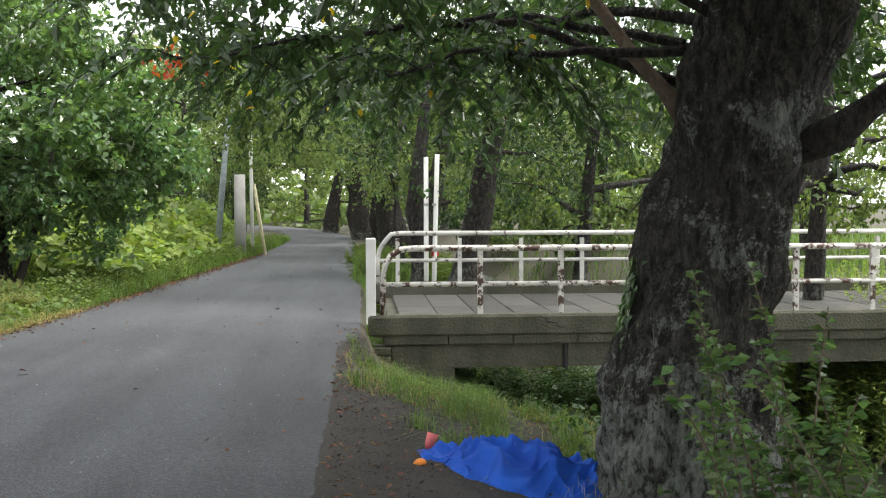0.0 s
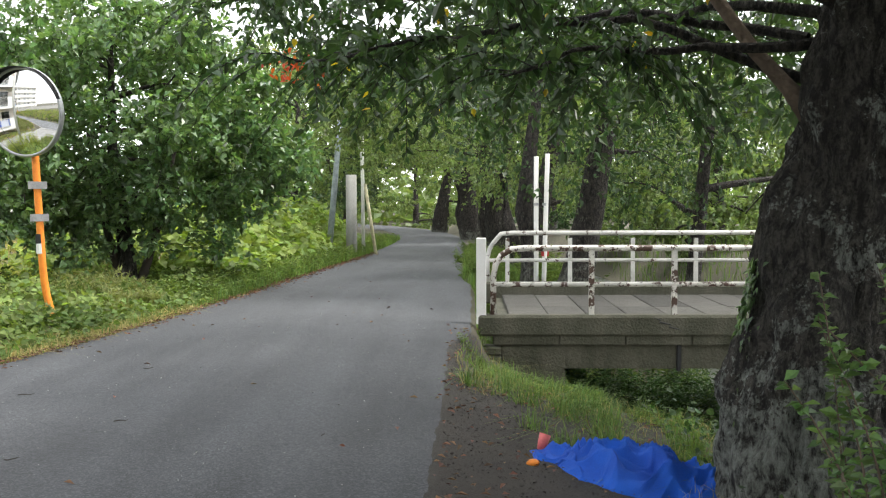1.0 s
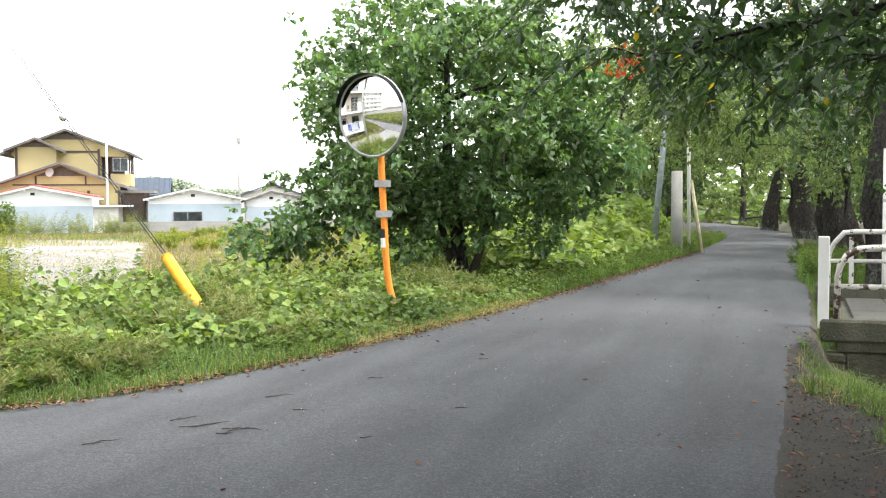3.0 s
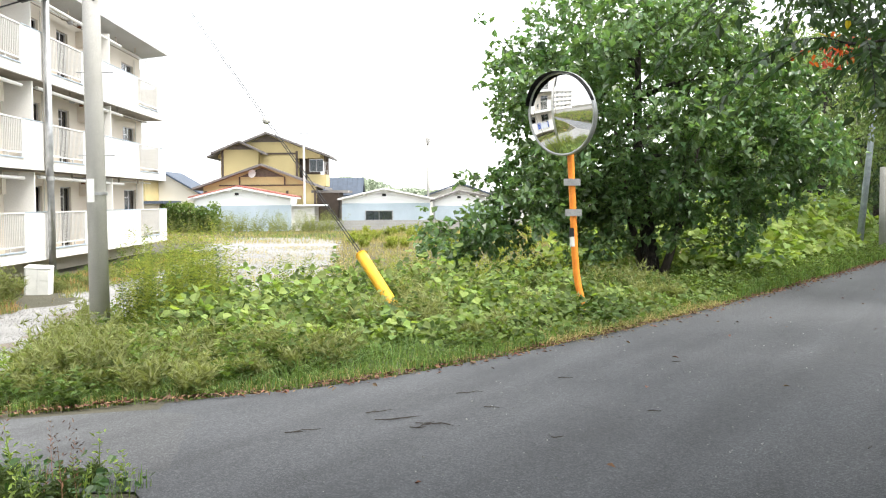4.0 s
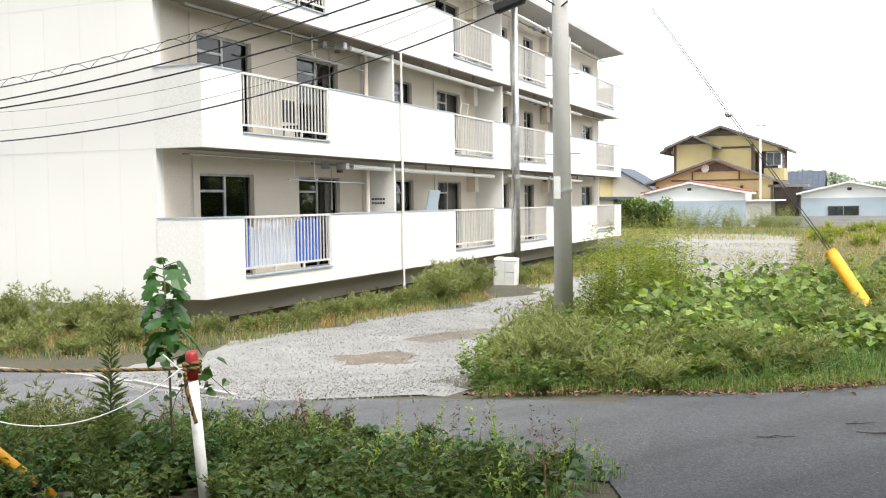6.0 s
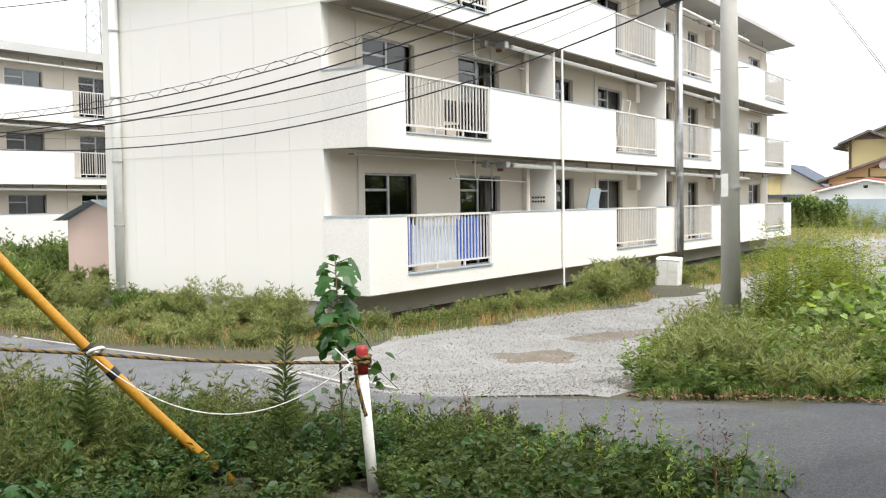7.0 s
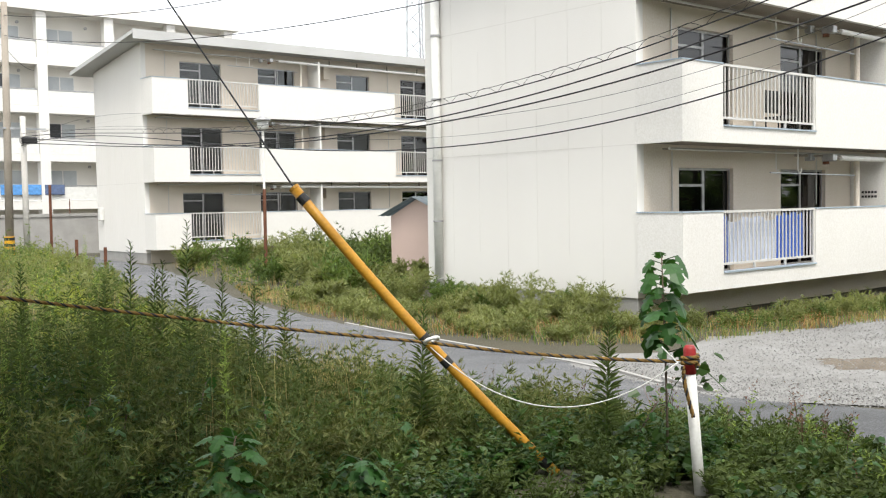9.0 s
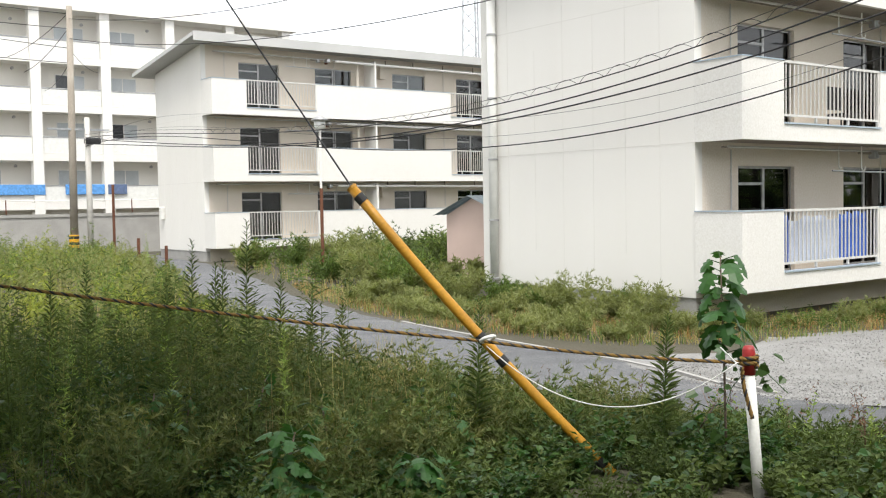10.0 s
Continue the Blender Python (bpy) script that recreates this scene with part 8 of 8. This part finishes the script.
part("wall", gable_body(-3, 3, 0, 8, GZ, 4.0, 0, 5.2), yellow_wall, yh)
part("roof", gable_roof(0, 8, -3, 3, 4.0, 0, 5.2), roof_brown, yh)
lowh = thing("shed", pose(-20.5, 74, 0), "low weathered shed with a blue tin roof", "shed")
part("wall", boxes((-4, 2.5, 0, 5, GZ, 1.6)), beige_paint, lowh)
part("roof", boxes((-4.4, 2.9, -0.5, 5.4, 1.6, 1.8)), roof_blue, lowh)

# houses beyond the stream
for s_, u_, w, e, r, m in ((34, 26, 9, 3.2, 5.2, roof_blue), (38, 8, 10, 3.4, 5.4, roof_brown), (42, 44, 10, 4.6, 7, roof_brown)):
    hh = thing("house", BM @ pose(s_, u_, 0, 0, 0, -90), "pale house across the stream", "house", "houses across the stream")
    part("wall", gable_body(-w / 2, w / 2, 0, 8, GZ, e, 0, r), far_wall, hh)
    part("roof", gable_roof(0, 8, -w / 2, w / 2, e, 0, r + 0.05), m, hh)
    window_on(hh, -2.5, -0.5, 0.8, 2.2, 0)
    window_on(hh, 1.0, 3.0, 0.8, 2.2, 0)

# garden wall of concrete blocks
gw = thing("block_wall", pose(0, 0, 0), "grey concrete block garden wall along the lot", "wall")
for r in range(4):
    for i in range(60):
        x = -8 + i * 0.4 + (0.2 if r % 2 else 0)
        part("block", boxes((x, x + 0.39, 77.6, 77.75, GZ + 0.02 + r * 0.2, GZ + 0.21 + r * 0.2)), concrete, gw)

for x, y, h in ((2.0, 90.1, 9.2), (-8.3, 82.6, 7.8)):
    fp = utility_pole("utility_pole", x, y, 0.12, 0.08, h, "slender concrete utility pole among the houses")
    part("cross_arm", boxes((-0.35 if x < 0 else -0.9, 0.4, -0.05, 0.05, h - 0.6, h - 0.5)), steel, fp)
    if x > 0:
        part("transformer", boxes((-0.2, 0.2, -0.25, 0.1, h - 2.4, h - 1.9), bevel=0.05), concrete, fp)

# wooded hill on the skyline; its pale green has haze mixed in
q = RNG.normal(size=(14000, 3))
q = unit(q) * RNG.uniform(0.86, 1.0, (14000, 1))
q[:, 2] = np.abs(q[:, 2])
P = np.concatenate([q[:9500] * [26, 16, 12.5] + [-25, 410, -1], q[9500:] * [24, 14, 8] + [2, 425, -1]])
hv = leaves_np(P, RNG.normal(size=(14000, 3)), 1.3, 0.9)
stuff("hill", hv, hill_hazed, "distant wooded hill on the skyline, haze in its colour", "hill")
hedge_q = np.concatenate([scatter([(-21.5, 74), (-14, 74), (-14, 77), (-21.5, 76.5)], 7000), scatter([(10, 70), (40, 70), (40, 80), (10, 80)], 900), scatter([(-34, 95), (-18, 95), (-18, 99), (-34, 99)], 500)])
HB = grounded(hedge_q)
HB[:, 2] += RNG.uniform(0, 1.0, len(HB)) ** 0.7 * 1.9 * np.clip(lumps(HB[:, :2], 0.5), 0.5, 1.2)
stuff("hedge", leaves_np(HB, RNG.normal(size=HB.shape), 0.24, 0.8), leaf_weed, "dark garden hedges at the lot's edge", "hedge")

# ---- loose gravel, fallen leaves, pebbles ----
def stones(q, size, mat, label, category, name, lift=0.02):
    """Tiny irregular stones: squashed tetrahedra."""
    n = len(q)
    B = grounded(q, lift)
    d = RNG.normal(size=(n, 4, 3))
    d = unit(d) * np.array([1, 1, 0.7]) * (size * RNG.uniform(0.4, 1.4, n))[:, None, None]
    V = (B[:, None] + d).reshape(-1, 3)
    i = np.arange(n)[:, None] * 4
    F = np.concatenate([i + [0, 1, 2], i + [0, 2, 3], i + [0, 3, 1], i + [1, 3, 2]], 1).reshape(-1, 3)
    return stuff(name, (V, F), mat, label, category)


GR = [(-8.8, 8.6), (-3.8, 9.1), (-4.4, 12), (-5.2, 16), (-5.8, 19), (-5, 22), (-7.6, 22), (-8.6, 18), (-9.0, 13)]
stones(scatter(GR, 20000, 0.3, 0.7), 0.014, stone_bits, "loose pale gravel on the drive", "gravel", "gravel", 0.022)
stones(scatter([(-9.5, 8.4), (-3.6, 8.6), (-4.2, 10.6), (-9.0, 11)], 5000), 0.013, stone_bits, "loose pale gravel at the drive's mouth", "gravel", "gravel", 0.022)
stones(scatter([(-8, 20), (-2, 25), (5, 36), (4, 50), (-8.5, 50)], 9000, 0.5, 0.4), 0.022, stone_bits, "scattered stones on the vacant lot", "gravel", "gravel", 0.022)
road_q = scatter([xy(-4.2, 9.5), xy(-4.0, 24), xy(-0.2, 24), xy(-0.2, 2), xy(-3, 2)], 1300)
stones(road_q, 0.009, stone_bits, "grit scattered over the asphalt", "grit", "grit", 0.036)


def litter(q, size, lift):
    n = len(q)
    B = grounded(q, lift)
    a = RNG.uniform(0, 6.28, n)
    return leaves_np(B, np.c_[np.cos(a), np.sin(a), RNG.normal(size=n) * 0.15], size * RNG.uniform(0.6, 1.3, n), 0.5, 0.3, RNG.normal(size=(n, 3)) * 0.25 + np.array([0, 0, 1.0]))


edge_q = []
for u in RNG.uniform(6.9, 32, 2600):
    edge_q.append(xy(road_left(u) + abs(RNG.normal()) * 0.16 - 0.12, u))
stuff("fallen_leaves", litter(np.array(edge_q), 0.06, 0.04), leaf_fallen, "brown fallen leaves along the asphalt edge", "leaves")
edge_q = [xy(abs(RNG.normal()) * 0.25 - 0.05, u) for u in RNG.uniform(3, 13, 170)] + [(x, 8.3 + abs(RNG.normal()) * 0.15) for x in RNG.uniform(-3.4, -0.8, 260)]
edge_q += [tuple(p) for p in scatter([xy(-4, 8), xy(-4, 26), xy(0, 26), xy(0, 2), xy(-2.5, 2)], 45)] + [tuple(p) for p in scatter(VERGE, 420)]
stuff("fallen_leaves", litter(np.array(edge_q), 0.06, 0.042), leaf_fallen, "scattered brown fallen leaves", "leaves")

# ---- shrub shoots beside the cherry, ivy on its trunk, lichen ----
shrub = thing("shrub", pose(0, 0, 0), "leafy shrub shoots growing beside the cherry trunk", "shrub")
rs = np.random.default_rng(5)
LV = []
for i in range(26):
    px_, d_ = rs.uniform(0, 1), rs.uniform(4.3, 5.6)
    bx, by = 4.35 + 0.55 * px_ + rs.normal() * 0.15, 3.0 - 0.75 * px_ + rs.normal() * 0.2
    h = rs.uniform(0.8, 1.9) * (0.75 + 0.35 * px_)
    b0 = np.array([bx, by, gz(bx, by)])
    ln = np.array([rs.normal() * 0.22 - 0.08, rs.normal() * 0.22 + 0.08, 1.0])
    pts = [b0 + ln * h * f * [f, f, 1] for f in np.linspace(0, 1, 7)]
    part("shoot", pipe([tuple(p) for p in pts], list(np.linspace(0.009, 0.003, 7)), 5), bark_pale, shrub)
    m = int(h * 70)
    f = rs.uniform(0.12, 1, m)
    P = b0 + ln * (h * f)[:, None] * np.c_[f, f, np.ones(m)]
    a = rs.uniform(0, 6.28, m)
    LV.append(leaves_np(P, np.c_[np.cos(a), np.sin(a), rs.normal(size=m) * 0.3 + 0.1], 0.075 * rs.uniform(0.6, 1.25, m), 0.62))
mesh_np("foliage", *merge_np(*LV), leaf_shrub, shrub, "oval green leaves")

ivy = thing("trunk_ivy", pose(0, 0, 0), "ivy leaves climbing the cherry trunk", "ivy")
n = 520
z = rs.uniform(0.15, 1.3, n)
a = radians(136) + rs.normal(size=n) * 0.2
rr = np.interp(z, [0, 1, 2], [0.5, 0.41, 0.36]) + 0.035 + rs.uniform(0, 0.04, n)
P = np.c_[np.interp(z, [0.3, 0.9, 1.5], [5.17, 5.2, 5.27]) + rr * np.cos(a), np.interp(z, [0.3, 0.9, 1.5], [3.94, 3.91, 3.85]) + rr * np.sin(a), z]
D = np.c_[np.cos(a) * 0.3, np.sin(a) * 0.3, -0.8 + rs.normal(size=n) * 0.3]
mesh_np("foliage", *leaves_np(P, D, 0.055 * rs.uniform(0.6, 1.3, n), 0.8, 0.15, np.c_[np.cos(a), np.sin(a), np.full(n, 0.3)]), leaf_dark, ivy)

# autumn-red and yellow leaves in the crown over the lane
leaf_red = material("leaf_red", (0.55, 0.11, 0.03), 0.6, island=0.3, translucent=0.35)
leaf_yellow = material("leaf_yellow", (0.6, 0.42, 0.03), 0.6, island=0.3, translucent=0.35)
P = np.array([(*xy(-1.38, 9.4), 2.84)]) + RNG.normal(size=(70, 3)) * [0.16, 0.12, 0.07]
tagged(mesh_np("red_leaves", *broad_np(P, RNG.normal(size=(70, 3)) + [0, 0, -0.6], 0.07, 0.5), leaf_red, cherry, "early red autumn leaves"), kind="stuff")
P = np.array([(*xy(a, b), c) for a, b, c in zip(RNG.uniform(-1.2, 1.6, 34), RNG.uniform(5.4, 9.0, 34), RNG.uniform(2.1, 3.1, 34))])
tagged(mesh_np("yellow_leaves", *broad_np(P, RNG.normal(size=(34, 3)) + [0, 0, -0.8], 0.065, 0.55), leaf_yellow, cherry, "single yellow leaves"), kind="stuff")

# woods far behind the bend
fw = np.array([xy(a, b) for a, b in zip(RNG.uniform(-60, 45, 9000), RNG.uniform(88, 112, 9000))])
P = np.c_[fw, RNG.uniform(-0.5, 9, 9000) * (0.6 + 0.4 * np.sin(fw[:, 0] * 0.5))]
P = P[P[:, 0] > 30]
stuff("woods", leaves_np(P, RNG.normal(size=P.shape), 1.0, 0.8), leaf_sunlit, "dense green woods beyond the bend of the lane", "woods")


# muddy hollows in the drive, concrete edging of the lane
def mud_patch(x, y, rx, ry, yaw, seed):
    n = 60
    V = [(x, y, gz(x, y) + 0.021)]
    for k in range(n):
        a = k * math.tau / n
        w = 1 + 0.6 * noise.noise(Vector((math.cos(a) * 1.6 + seed, math.sin(a) * 1.6, 0))) + 0.25 * noise.noise(Vector((math.cos(a) * 6 + seed, math.sin(a) * 6, 2)))
        px_, py_ = rx * w * math.cos(a), ry * w * math.sin(a)
        c, s_ = math.cos(radians(yaw)), math.sin(radians(yaw))
        V.append((x + c * px_ - s_ * py_, y + s_ * px_ + c * py_, gz(x + c * px_ - s_ * py_, y + s_ * px_ + c * py_) + 0.017))
    ob = mesh_np("mud_patch", V, [(0, 1 + k, 1 + (k + 1) % n) for k in range(n)], mud, smooth=True)
    tagged(ob, "brown muddy hollow in the gravel drive", "mud", kind="structure")


for k, (x, y, rx, ry, yw) in enumerate(((-6.4, 12.7, 0.65, 0.5, 10), (-6.4, 15.2, 0.8, 0.4, 70), (-5.9, 17.6, 0.7, 0.35, 75), (-6.5, 20.5, 0.9, 0.5, 80))):
    mud_patch(x, y, rx, ry, yw, k * 3.7)
edge = thing("kerb_edging", pose(0, 0, 0), "low pale concrete edging along the side lane", "kerb")
for k in range(9):
    x0, x1 = -6.5 - k * 1.0, -7.49 - k * 1.0
    y0 = float(np.interp(-x0, [-r[0] for r in LANE], [r[1] for r in LANE]))
    y1 = float(np.interp(-x1, [-r[0] for r in LANE], [r[1] for r in LANE]))
    zz = gz(x0, y0)
    bm = bmesh.new()
    v = [bm.verts.new(p) for p in ((x0, y0, zz), (x1, y1, zz), (x1, y1 + 0.07, zz), (x0, y0 + 0.07, zz))]
    f = bm.faces.new(v)
    r_ = bmesh.ops.extrude_face_region(bm, geom=[f])
    bmesh.ops.translate(bm, vec=(0, 0, 0.035), verts=[e for e in r_["geom"] if isinstance(e, bmesh.types.BMVert)])
    part("kerb_block", bm, concrete, edge)

# small stones, crumbs of earth and litter on the verge
VDIRT = [xy(0.03, 3.0), xy(0.03, 11.6), xy(1.0, 11.6), xy(1.3, 8.0), xy(1.7, 3.0)]
stones(scatter(VDIRT, 3200), 0.009, slab_concrete, "small grey stones on the trodden earth", "pebbles", "pebbles", 0.034)
stones(scatter(VDIRT, 2600), 0.012, dirt, "dark crumbs of earth on the verge", "earth", "earth_crumbs", 0.034)
q = np.concatenate([scatter(VDIRT, 200), scatter([xy(0.3, 8.5), xy(0.3, 12), xy(1.4, 12), xy(1.6, 8)], 120)])
stuff("fallen_leaves", litter(q, 0.05, 0.05), leaf_fallen, "brown fallen leaves on the verge", "leaves")
